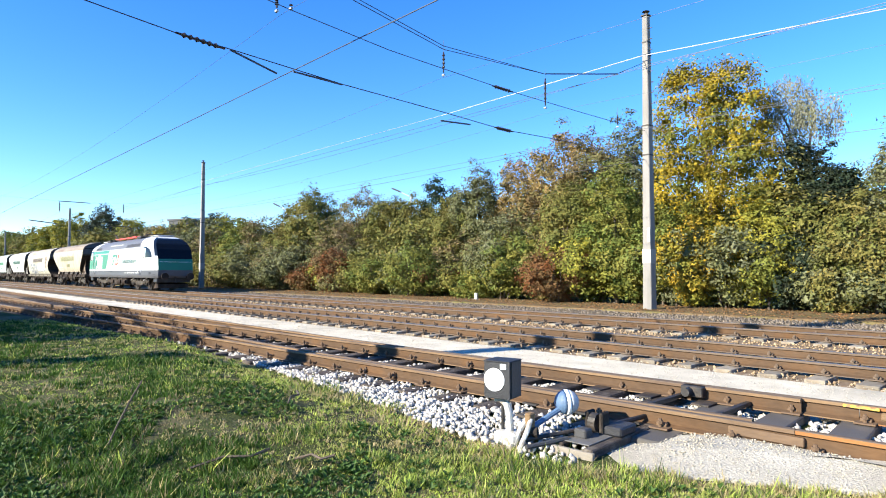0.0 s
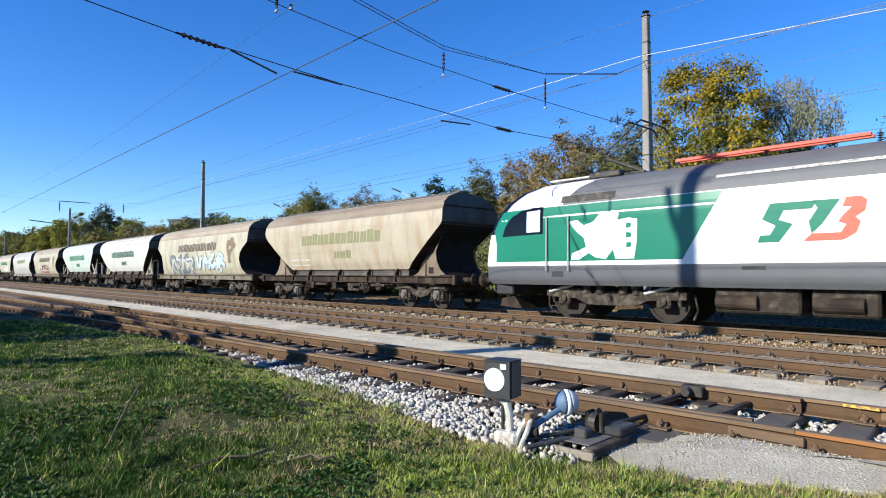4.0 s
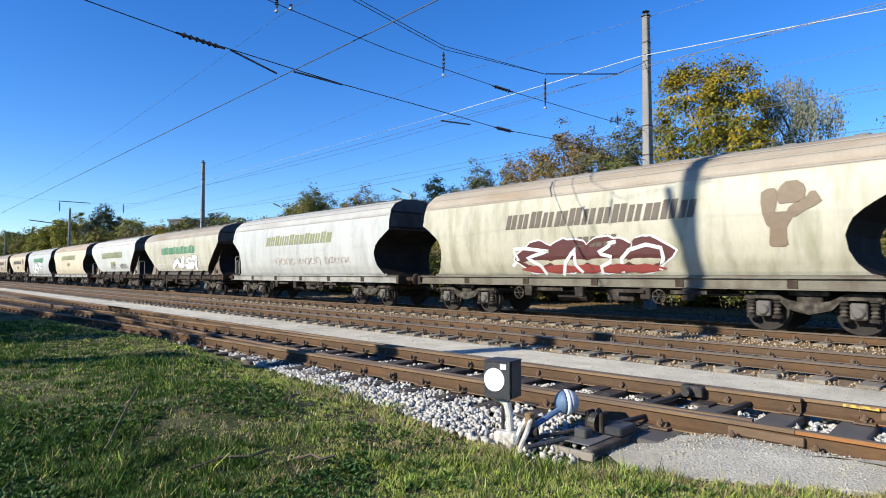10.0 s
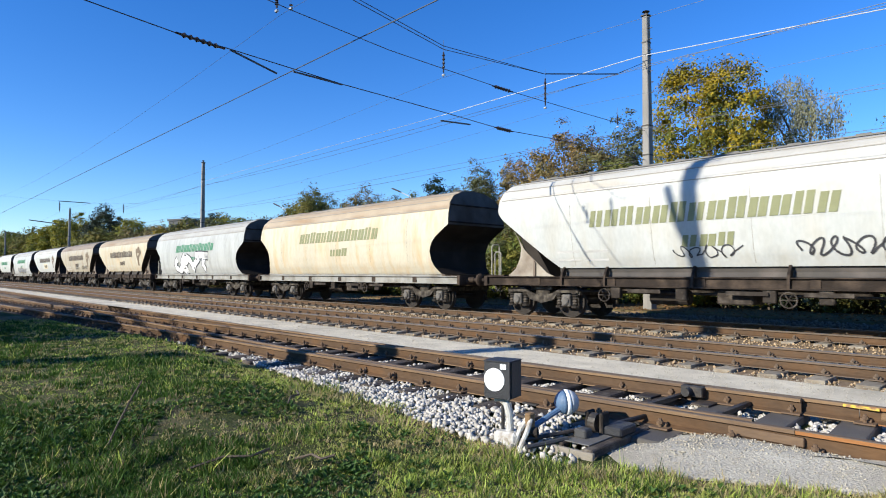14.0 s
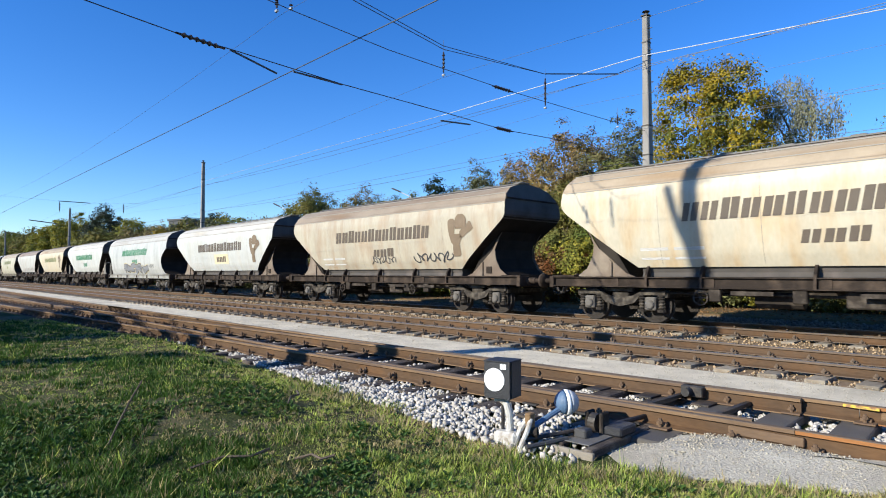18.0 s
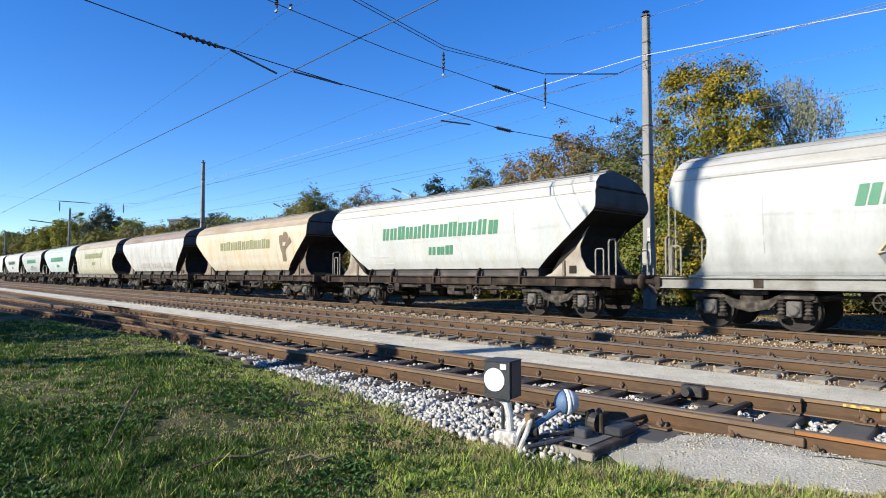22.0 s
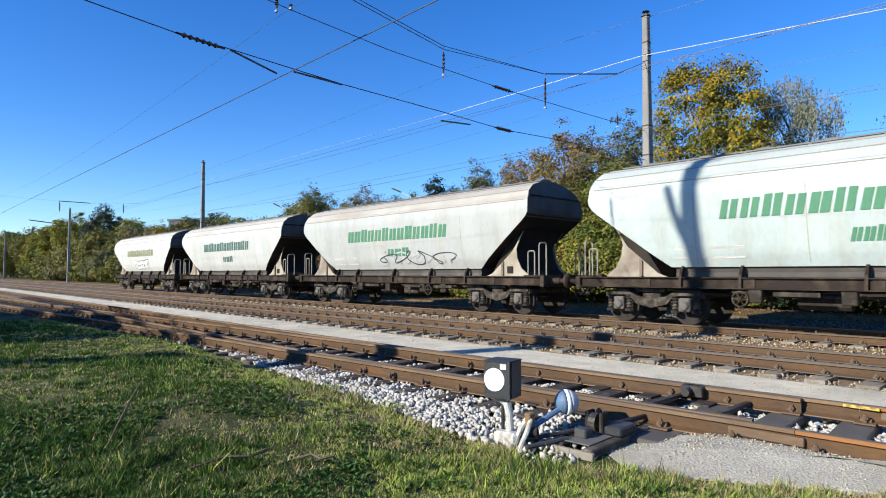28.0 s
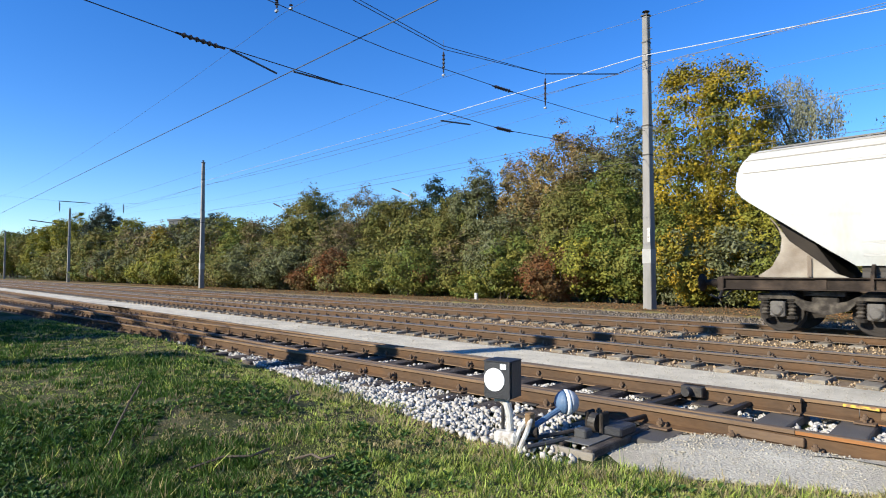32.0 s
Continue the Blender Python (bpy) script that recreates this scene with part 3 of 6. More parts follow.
def build_mast(x, y, height, rich):
    mast = tagged(empty("catenary_mast", pose(x, y, -0.1)), "tall tapered grey concrete catenary mast", "mast", "catenary masts")
    bm = bmesh.new()
    a, b = 0.21, 0.125
    for z, w in ((0, a), (height, b)):
        for sx, sy in ((-1, -1), (1, -1), (1, 1), (-1, 1)):
            bm.verts.new((sx * w * 0.85, sy * w, z))
    bm.verts.ensure_lookup_table()
    v = bm.verts
    for f in ((0, 1, 2, 3), (7, 6, 5, 4), (0, 4, 5, 1), (1, 5, 6, 2), (2, 6, 7, 3), (3, 7, 4, 0)):
        bm.faces.new([v[i] for i in f])
    bmesh.ops.recalc_face_normals(bm, faces=bm.faces)
    bmesh.ops.bevel(bm, geom=list(bm.edges), offset=0.025, segments=1, affect="EDGES")
    part("post", bm, M_MAST, mast)
    cap = boxed(-0.15, 0.15, -0.15, 0.15, height, height + 0.06, bevel=0.01)
    rod(cap, (0, 0, height + 0.06), (0, 0, height + 0.16), 0.05)
    lathe(cap, ((0.10, height + 0.16), (0.15, height + 0.19), (0.06, height + 0.24)), sides=10)
    part("cap", cap, M_STEEL_DARK, mast)
    for z in (height - 1.05, height - 1.55, height * 0.62, height * 0.52):
        w = a + (b - a) * z / height + 0.012
        part("band", boxed(-w * 0.86, w * 0.86, -w, w, z, z + 0.05), M_STEEL_DARK, mast)
    if rich:
        for k in range(9):
            z = height - 0.5 - 0.42 * k
            w = a + (b - a) * z / height
            part("step_iron", boxed(w * 0.8, w * 0.8 + 0.14, -0.012, 0.012, z, z + 0.02), M_STEEL_DARK, mast)
        w = a + (b - a) * 2.2 / height
        part("sleeve", boxed(-w * 0.87 - 0.01, w * 0.87 + 0.01, -w - 0.012, w + 0.012, 1.75, 2.3, bevel=0.01), M_MAST_LIGHT, mast, label="pale painted sleeve")
        part("plate", boxed(w * 0.3, w * 0.85, -w - 0.03, -w - 0.005, 2.55, 3.1), M_WHITE_OLD, mast, label="small white plate")
    return mast


M_MAST_LIGHT = material("pale_mast_paint", (0.320, 0.312, 0.288), 0.8, vary=0.1)


def insulator(bm, a, b, r=0.055, ribs=5):
    a, b = Vector(a), Vector(b)
    d = b - a
    m = Matrix.Translation(a) @ d.to_track_quat("Z", "Y").to_matrix().to_4x4()
    prof = [(0.02, 0)]
    for k in range(ribs):
        z = d.length * (0.12 + 0.76 * k / ribs)
        prof += [(0.025, z), (r, z + d.length * 0.05), (0.025, z + d.length * 0.1)]
    prof += [(0.02, d.length)]
    lathe(bm, prof, m, 10)
    return bm


def wire(name, pts, r, mat, label, parent=None):
    ob = part(name, pipe(bmesh.new(), pts, r, 5), mat, parent)
    return ob


def sagged(a, b, sag, n=8):
    a, b = Vector(a), Vector(b)
    return [a.lerp(b, k / n) - Vector((0, 0, 4 * sag * (k / n) * (1 - k / n))) for k in range(n + 1)]


def build_overhead():
    X = SPAN_X
    # the cross-span from the near mast to the far one
    span = tagged(empty("cross_span", pose(0, 0, 0)), "cross-span wires with insulators and droppers over the tracks", "overhead line")
    low = [(X, -4.8, 6.5), (X, 2.45, 5.93), (X, 4.1, 5.76), (X, 5.04, 5.73), (X, 7.63, 5.59), (X, 10.8, 5.52), (X, 13.15, 5.44), (X, 16.2, 5.56), (X, 21.5, 5.6)]
    part("lower_span_wire", pipe(bmesh.new(), low, 0.011, 5), M_WIRE, span)
    mid = [(X, -4.8, 8.2), (X, 2.0, 7.35), (X, 6.33, 6.92), (X, 9.0, 6.72), (X, 13.16, 6.63), (X, 17.0, 6.66), (X, 21.3, 6.72)]
    part("middle_span_wire", pipe(bmesh.new(), mid, 0.010, 5), M_WIRE, span)
    for dz in (0.0, 0.09):
        top = [(X, -4.8, 13.0), (X, 2.0, 9.35), (X, 6.0, 8.0), (X, 8.0, 7.62 + dz), (X, 10.8, 7.2 + dz), (X, 15.16, 7.52), (X, 19.4, 8.5), (X, 21.4, 9.4)]
        part("upper_span_wire", pipe(bmesh.new(), top, 0.010, 5), M_WIRE, span)
    part("span_strut", rodded((X, 15.16, 7.53), (X, 19.4, 8.48), 0.02, 6), M_WIRE, span)
    for y, z, y2, z2 in ((3.95, 5.78, 4.9, 5.71), (12.7, 6.63, 13.6, 6.63), (12.8, 5.45, 13.6, 5.45)):
        part("insulator", insulator(bmesh.new(), (X, y, z), (X, y2, z2), 0.055, 6), M_INSULATOR, span)
    for y, z, z2 in ((3.1, 8.85, 8.1), (6.0, 7.12, 6.75), (6.33, 7.05, 6.9), (10.8, 7.15, 6.46), (15.15, 7.4, 6.4), (19.37, 6.96, 6.5)):
        part("dropper", rodded((X, y, z + 0.3), (X, y, z2), 0.004, 5), M_WIRE, span)
        part("insulator", insulator(bmesh.new(), (X, y, z - 0.02), (X, y, z2 + 0.12), 0.045, 4), M_INSULATOR, span)
        part("clamp", rodded((X - 0.04, y, z2 + 0.05), (X + 0.04, y, z2 + 0.05), 0.03, 8), M_GALV, span)
    for p, q in (((5.0, 5.72), (6.02, 5.47)), ((6.4, 5.60), (7.63, 5.58)), ((10.7, 5.28), (11.8, 5.36))):
        part("steady_arm", rodded((X, *p), (X, *q), 0.022, 6), M_WIRE, span)
    # the next cross-span down the line
    far = tagged(empty("cross_span", pose(-55.3, 0, 0)), "distant cross-span fittings with insulators over the tracks", "overhead line")
    part("span_wire", pipe(bmesh.new(), [(0, -4.8, 8.6), (0, 6.0, 7.05), (0, 10.3, 6.95), (0, 12.4, 6.95), (0, 16.0, 7.2), (0, 21.4, 8.6)], 0.004, 5), M_WIRE, far)
    part("span_bar", rodded((0, 10.2, 6.95), (0, 12.4, 6.95), 0.03, 6), M_WIRE, far)
    part("span_bar", rodded((0, 19.6, 6.25), (0, 21.4, 6.25), 0.035, 6), M_WIRE, far)
    part("steady_arm", rodded((0, 8.3, 5.35), (0, 10.2, 5.15), 0.035, 6), M_WIRE, far)
    for y, z in ((10.3, 6.9), (14.9, 7.05)):
        part("insulator", insulator(bmesh.new(), (0, y, z), (0, y, z - 0.75), 0.07, 5), M_INSULATOR, far)
    # contact and carrying wires along the tracks
    for y, zc, zm in ((6.1, 5.42, 6.75), (10.8, 5.28, 6.45), (15.5, 5.30, 6.4)):
        line = tagged(empty("overhead_line", pose(0, 0, 0)), "thin dark contact wire with its carrying wire", "overhead line", "overhead lines")
        part("contact_wire", pipe(bmesh.new(), [(60, y, zc), (X, y, zc), (-60, y, zc), (-340, y, zc)], 0.010 if y < 8 else 0.005, 5), M_WIRE, line)
        pts = sagged((45, y, zm), (X, y, zm), 0.55)[:-1] + sagged((X, y, zm), (-55, y, zm), 0.5)[:-1] + sagged((-55, y, zm), (-108, y, zm), 0.6)[:-1] + [(-108, y, zm), (-340, y, zm)]
        part("carrying_wire", pipe(bmesh.new(), pts, 0.0035, 5), M_WIRE, line)
    # feeder wires on the masts; one stretch is painted white for its sun glint
    feed = tagged(empty("feeder_line", pose(0, 0, 0)), "bare feeder wires strung along the far masts", "overhead line")
    part("feeder_wire", pipe(bmesh.new(), [(30, 21.0, 6.6), (-3.9, 21.0, 8.87), (X, 21.1, 9.56), (-22.8, 21.1, 9.42)], 0.016, 6), M_GLINT_WIRE, feed, label="bare wire with its sun glint painted white")
    part("feeder_wire", pipe(bmesh.new(), [(-22.8, 21.1, 9.42), (-55, 21.1, 9.5)], 0.010, 6), M_GALV, feed, label="same grey wire beyond the painted glint")
    for z, yy in ((9.2, 21.2), (7.2, 22.8), (5.95, 22.8)):
        part("feeder_wire", pipe(bmesh.new(), sagged((45, yy, z), (X, yy, z), 0.35) + sagged((X, yy, z), (-55, yy, z), 0.35)[1:] + sagged((-55, yy, z), (-108, yy, z), 0.35)[1:], 0.009, 5), M_WIRE, feed)
    # masts of the far side, and the near one whose shadow falls on the train
    for x, h, rich in ((SPAN_X, 11.3, True), (-55.3, 11.45, True), (-108, 11.3, False), (-173, 11.0, False)):
        build_mast(x, 21.5, h, rich)
    near = build_mast(SPAN_X, -4.8, 15.2, False)
    near.matrix_basis = pose(SPAN_X, -4.8, -0.3) @ Matrix.Diagonal((1.5, 1.5, 1, 1))
    part("bracket", pipe(bmesh.new(), [(0, 0, 11.5), (-0.2, 0.05, 12.3), (-0.34, 0.08, 13.2)], 0.07, 8), M_STEEL_DARK, near)
    for z in (13.3, 14.0):
        part("step_arm", rodded((0, 0, z), (0.35, 0, z + 0.05), 0.03, 6), M_STEEL_DARK, near)


# ---------------------------------------------------------------- the switch stand
def build_switch_stand():
    stand = tagged(empty("switch_lantern", pose(-3.63, 4.10, -0.2, 0, 0, 14)), "black box switch lantern with round white disc on white post", "switch lantern")
    part("housing", boxed(-0.125, 0.125, -0.12, 0.12, 0.385, 0.705, bevel=0.006), M_BLACK, stand)
    part("lid", boxed(-0.129, 0.129, -0.125, 0.125, 0.703, 0.715, bevel=0.004), M_BLACK, stand)
    part("rim", boxed(0.106, 0.130, -0.126, -0.118, 0.38, 0.705), M_BLACK, stand)
    part("disc", rodded((-0.02, -0.118, 0.55), (-0.02, -0.127, 0.55), 0.100, 28), M_WHITE, stand, label="round white disc")
    part("side_panel", boxed(0.126, 0.131, -0.085, 0.10, 0.40, 0.70), M_STEEL_GREY, stand)
    for k in range(2):
        part("number_bar", boxed(0.040 + 0.032 * k, 0.064 + 0.032 * k, -0.127, -0.121, 0.645, 0.690), M_WHITE, stand, label="small white bar")
    part("post", pipe(bmesh.new(), [(-0.06, -0.02, 0.372), (0.0, -0.02, 0.366), (0.05, -0.02, 0.33), (0.075, -0.02, 0.24), (0.08, -0.02, 0.12), (0.06, -0.02, 0.0)], 0.034, 10), M_WHITE_OLD, stand)
    part("spindle", rodded((0.0, 0, 0.0), (0.0, 0, 0.39), 0.016, 8), M_STEEL_DARK, stand)
    part("foot", boxed(-0.05, 0.17, -0.10, 0.10, -0.03, 0.10, bevel=0.025), M_WHITE_OLD, stand)
    part("foot_plate", boxed(-0.16, 0.2, -0.16, 0.14, -0.05, -0.01, bevel=0.01), M_WOOD, stand, label="rotten orange-brown plank")

    lever = tagged(empty("switch_lever", pose(-3.42, 4.12, -0.2, 0, 0, 0)), "hand switch lever with a blue and white counterweight", "switch lever")
    part("lever_arm", pipe(bmesh.new(), [(-0.02, 0.03, 0.12), (0.02, 0.16, 0.15), (0.10, 0.42, 0.27), (0.12, 0.50, 0.31)], 0.026, 8), M_BLUE, lever)
    m = Matrix.Translation((0.115, 0.48, 0.315)) @ Vector((0.62, 0.78, 0.05)).to_track_quat("Z", "Y").to_matrix().to_4x4()
    ball = [(0.112 * math.sin(a), -0.112 * math.cos(a)) for a in (0.25, 0.5, 0.75, 1.0, 1.2, 1.38)]
    part("weight", lathe(bmesh.new(), ball, m, 24), M_BLUE, lever, label="blue half of the counterweight", smooth=True)
    part("weight_band", lathe(bmesh.new(), ((0.113, -0.018), (0.115, 0.0), (0.114, 0.016)), m, 24), M_WHITE, lever, label="white band of the counterweight", smooth=True)
    part("weight", lathe(bmesh.new(), [(r, -z) for r, z in ball[::-1]], m, 24), M_WEIGHT, lever, label="grey-blue half of the counterweight", smooth=True)
    part("yoke", pipe(bmesh.new(), [(-0.06, -0.06, -0.02), (-0.02, 0.0, 0.14), (0.0, 0.05, 0.20)], 0.026, 8), M_WHITE_OLD, lever)
    part("yoke", pipe(bmesh.new(), [(0.04, -0.10, -0.02), (0.06, -0.02, 0.12), (0.05, 0.05, 0.22)], 0.022, 8), M_WHITE_OLD, lever)
    part("pivot", rodded((-0.06, 0.0, 0.09), (0.10, 0.08, 0.11), 0.045, 10), M_IRON, lever)
    part("stop", boxed(0.0, 0.06, 0.02, 0.10, 0.12, 0.27, bevel=0.01), M_WOOD, lever)

    machine = tagged(empty("switch_rods", pose(-3.22, 4.28, -0.2, 0, 0, 3.6)), "greased switch rods on two dark sleepers with a castor box", "switch rods")
    for x0, y0 in ((0.0, 0.0), (0.30, -0.04)):
        part("long_sleeper", boxed(x0, x0 + 0.10, y0, y0 + 1.5, -0.05, 0.045, bevel=0.01), M_TIE, machine)
    part("front_board", boxed(0.0, 0.42, -0.07, -0.03, -0.04, 0.03, bevel=0.006), M_OLD_BOARD, machine)
    part("plate", boxed(0.08, 0.32, 0.05, 0.45, 0.046, 0.056, bevel=0.004), M_GALV_DARK, machine)
    part("drive_rod", rodded((-0.16, -0.20, 0.06), (0.20, 0.75, 0.10), 0.02, 8), M_STEEL_DARK, machine)
    part("drive_rod", rodded((-0.08, -0.28, 0.03), (0.08, 0.1, 0.06), 0.022, 8), M_STEEL_GREY, machine)
    part("box", boxed(0.08, 0.20, 0.20, 0.32, 0.05, 0.13, bevel=0.012), M_STEEL_GREY, machine)
    part("castor", rodded((0.10, 0.48, 0.14), (0.17, 0.48, 0.14), 0.085, 14), M_STEEL_DARK, machine)
    for x0 in (0.06, 0.20):
        part("castor_fork", boxed(x0, x0 + 0.035, 0.42, 0.56, 0.04, 0.24, bevel=0.01), M_IRON, machine)
    part("castor_box", boxed(0.22, 0.40, 0.45, 0.75, 0.05, 0.13, bevel=0.015), M_BLACK, machine)
    part("drive_rod", rodded((0.20, 0.6, 0.10), (0.35, 1.7, 0.10), 0.025, 8), M_STEEL_DARK, machine)


M_OLD_BOARD = material("weathered_grey_board", (0.24, 0.215, 0.175), 0.9, vary=0.3, scale=6, stretch=(1, 5, 5), spec=0.1)
M_WEIGHT = material("grey_blue_paint", (0.36, 0.38, 0.40), 0.45, vary=0.12)
M_STEEL_GREY = material("grey_lantern_side", (0.050, 0.050, 0.050), 0.5, vary=0.15)
M_GALV_DARK = material("dull_zinc_plate", (0.12, 0.115, 0.105), 0.6, vary=0.25)


# ---------------------------------------------------------------- trees and bushes
def lobes_of(height, width, low, rng, spiky):
    """A few overlapping egg shapes (centre, radii) that make up one crown."""
    if spiky:
        n = 5
        return [((0, 0, low + (height - low) * (k + 0.5) / n), (width * (0.52 - 0.42 * k / n), width * (0.52 - 0.42 * k / n), (height - low) / n * 0.62)) for k in range(n)]
    out = [((0, 0, low + 0.50 * (height - low)), (0.36 * width, 0.36 * width, 0.49 * (height - low)))]
    for k in range(5):
        a = 6.283 * (k + rng.uniform(-0.3, 0.3)) / 5
        r = width * rng.uniform(0.19, 0.27)
        rz = (height - low) * rng.uniform(0.20, 0.30)
        reach = width * 0.5 - r * 0.75
        top = height - (height - low) * rng.uniform(0.08, 0.45)
        out.append(((reach * math.cos(a), reach * math.sin(a), max(low + rz * 0.8, top - rz)), (r, r, rz)))
    return out


def crown_mesh(name, kind, height, width, low, cover, leaf, seed, droop=0.0, spiky=False, lobes=None):
    """Leaves in compact clumps on the skin of overlapping lobes: an uneven outline with dark hollows."""
    rng = np.random.default_rng(seed)
    close = bool(lobes)
    lobes = lobes or lobes_of(height, width, low, rng, spiky)
    size = np.array([r[0] * r[2] for _, r in lobes])
    skin = max(40, int(5.5 * size.sum() / max(0.10, (0.055 * width + 0.14) ** 2)))
    skin = min(skin, 600 if close else 420)
    centre, out = [], []
    for k in rng.choice(len(lobes), skin * 2, p=size / size.sum()):
        c, r = lobes[k]
        u = rng.normal(size=3)
        u /= np.linalg.norm(u)
        p = np.array(c) + u * np.array(r) * (rng.uniform(0.82, 1.0) if close else rng.uniform(0.70, 1.08))
        if not close and u[2] > 0.3 and rng.random() < 0.16:
            p[2] += rng.uniform(0.1, 0.32) * min(2.0, r[2])
        depth = min(sum(((p[i] - q[0][i]) / q[1][i]) ** 2 for i in range(3)) for j, q in enumerate(lobes) if j != k) if len(lobes) > 1 else 9
        if depth < 0.55 and rng.random() < 0.8:
            continue
        centre.append(p)
        out.append(u)
    centre, out = np.array(centre[:skin]), np.array(out[:skin])
    skin = len(centre)
    area = sum(4.0 * r[0] * r[2] for _, r in lobes)
    count = int(np.clip(cover * area / leaf ** 2, 600, 62000))
    rad = rng.uniform(0.6, 1.25, skin) * (0.06 * width + 0.16)
    which = rng.integers(0, skin, count)
    off = rng.normal(size=(count, 3)) * 0.52 * rad[which][:, None]
    off[:, 2] *= 0.7
    if droop:
        off[:, 2] -= rng.random(count) ** 1.4 * droop
        off[:, :2] *= 0.6
    p = centre[which] + off
    p[:, 2] = np.maximum(p[:, 2], 0.03 + 0.15 * rng.random(count))
    # each leaf lies roughly across the outward direction of its clump
    nrm = 0.8 * out[which] + np.array([0, 0, 0.45]) + rng.normal(size=(count, 3)) * 0.55 + off / rad[which][:, None] * 0.5
    nrm /= np.linalg.norm(nrm, axis=1)[:, None]
    u = np.cross(nrm, rng.normal(size=(count, 3)))
    if droop:
        u[:, 2] -= 2.0
    u /= np.linalg.norm(u, axis=1)[:, None]
    w = np.cross(u, nrm)
    w /= np.linalg.norm(w, axis=1)[:, None] + 1e-6
    s = leaf * rng.uniform(0.6, 1.35, (count, 1))
    wid = 0.55 if not droop else 0.32
    v = np.stack([p - u * s * 0.6 + w * s * wid, p - u * s * 0.6 - w * s * wid, p + u * s], 1).reshape(-1, 3)
    me = quick_mesh(name, v, np.arange(count * 3).reshape(-1, 3))
    for m in LEAF[kind]:
        me.materials.append(m)
    other = rng.random(skin) < np.clip(0.42 - 0.25 * (centre[:, 2] - low) / (height - low), 0.1, 0.8)
    me.polygons.foreach_set("material_index", other[which].astype(np.int32))
    return me, centre


def trunk_mesh(height, width, centre, low, seed, limbs=9, stems=1):
    rng = random.Random(seed)
    bm = bmesh.new()
    r = 0.018 * height + 0.02
    for s in range(stems):
        base = Vector((rng.uniform(-1, 1) * 0.12 * width * (stems > 1), rng.uniform(-1, 1) * 0.12 * width * (stems > 1), -0.15))
        top = Vector((rng.uniform(-1, 1) * 0.16 * width, rng.uniform(-1, 1) * 0.16 * width, height * 0.82))
        bend = base.lerp(top, 0.5) + Vector((rng.uniform(-1, 1), rng.uniform(-1, 1), 0)) * 0.05 * height
        rr = r / math.sqrt(stems)
        rod(bm, base, bend, rr, 7, rr * 0.65, cap=False)
        rod(bm, bend, top, rr * 0.65, 6, rr * 0.15, cap=False)
        picks = rng.sample(range(len(centre)), min(limbs, len(centre)))
        for k in picks:
            q = Vector(centre[k])
            t = max(0.12, min(0.9, (q.z - 0.25 * height) / height))
            start = base.lerp(bend, t * 2) if t < 0.5 else bend.lerp(top, t * 2 - 1)
            knee = start.lerp(q, 0.5) + Vector((0, 0, 0.06 * height))
            rod(bm, start, knee, rr * 0.32, 5, rr * 0.2, cap=False)
            rod(bm, knee, q, rr * 0.2, 5, rr * 0.06, cap=False)
    return mesh_of(bm, "trunk", M_BARK)


def twig_mesh(count, height, centre, seed):
    """Bare twig ends that stick out of a thinning crown."""
    rng = np.random.default_rng(seed)
    q = centre[rng.integers(0, len(centre), count)]
    d = rng.uniform((-1, -1, 0.1), (1, 1, 1.3), (count, 3))
    d *= rng.uniform(0.3, 0.9, (count, 1)) / np.linalg.norm(d, axis=1)[:, None]
    side = np.cross(d, (0.3, 0.5, 0.1))
    side *= (0.006 + 0.0016 * height) / np.linalg.norm(side, axis=1)[:, None]
    me = quick_mesh("twigs", np.stack([q - d * 0.6 + side, q - d * 0.6 - side, q + d], 1).reshape(-1, 3), np.arange(count * 3).reshape(-1, 3))
    me.materials.append(M_BARK)
    return me


KIND_LABEL = {
    "yellow": "maple tree turning bright autumn yellow", "gold": "low bush with golden-yellow autumn leaves",
    "green": "leafy fresh green bush beside the railway", "olive": "dull olive-green tree of the railside thicket",
    "greygreen": "grey-green willow bush in leaf", "willow": "silvery weeping willow crown behind the maple",
    "dark": "dark leaves: evergreens behind the thicket, shade-toned bushes in the hedge", "pine": "dark pine rising over the thicket",
    "brown": "half-bare brown autumn tree by the line", "orange": "tree with thinning orange-brown leaves",
    "rust": "low rust-red autumn shrub", "yellowgreen": "yellow-green autumn tree far down the line",
}
LEAF_DENSITY = {"brown": 0.6, "orange": 0.65, "willow": 1.15, "greygreen": 0.9, "yellow": 1.5, "pine": 1.7}
TWIGS = {"brown": 260, "orange": 260, "greygreen": 120}


def tree(x, y, height, width, kind, seed, detail=1.0, lobes=None):
    bushy = height < 5.5
    height *= 1.0 if lobes else 1.05
    low = 0.02 * height if bushy else 0.08 * height
    far = math.hypot(x, y)
    leaf = (0.042 + 0.0011 * far) / math.sqrt(min(1.0, detail))
    name = "bush" if bushy else "tree"
    t = tagged(empty(name, pose(x, y, -0.1)), KIND_LABEL[kind], name)
    me, centre = crown_mesh("crown", kind, height, width, low, 3.6 * LEAF_DENSITY.get(kind, 1.0), leaf, seed, droop=1.1 if kind == "willow" else 0.0, spiky=kind == "pine", lobes=lobes)
    part("trunk", trunk_mesh(height, width, centre, low, seed, limbs=4 if kind == "willow" else 9, stems=3 if bushy else 1), None, t)
    if kind in TWIGS and detail >= 1 and far < 100:
        tagged(part("twigs", twig_mesh(TWIGS[kind], height, centre, seed), None, t), kind="stuff")
    part("crown", me, None, t)
    return t


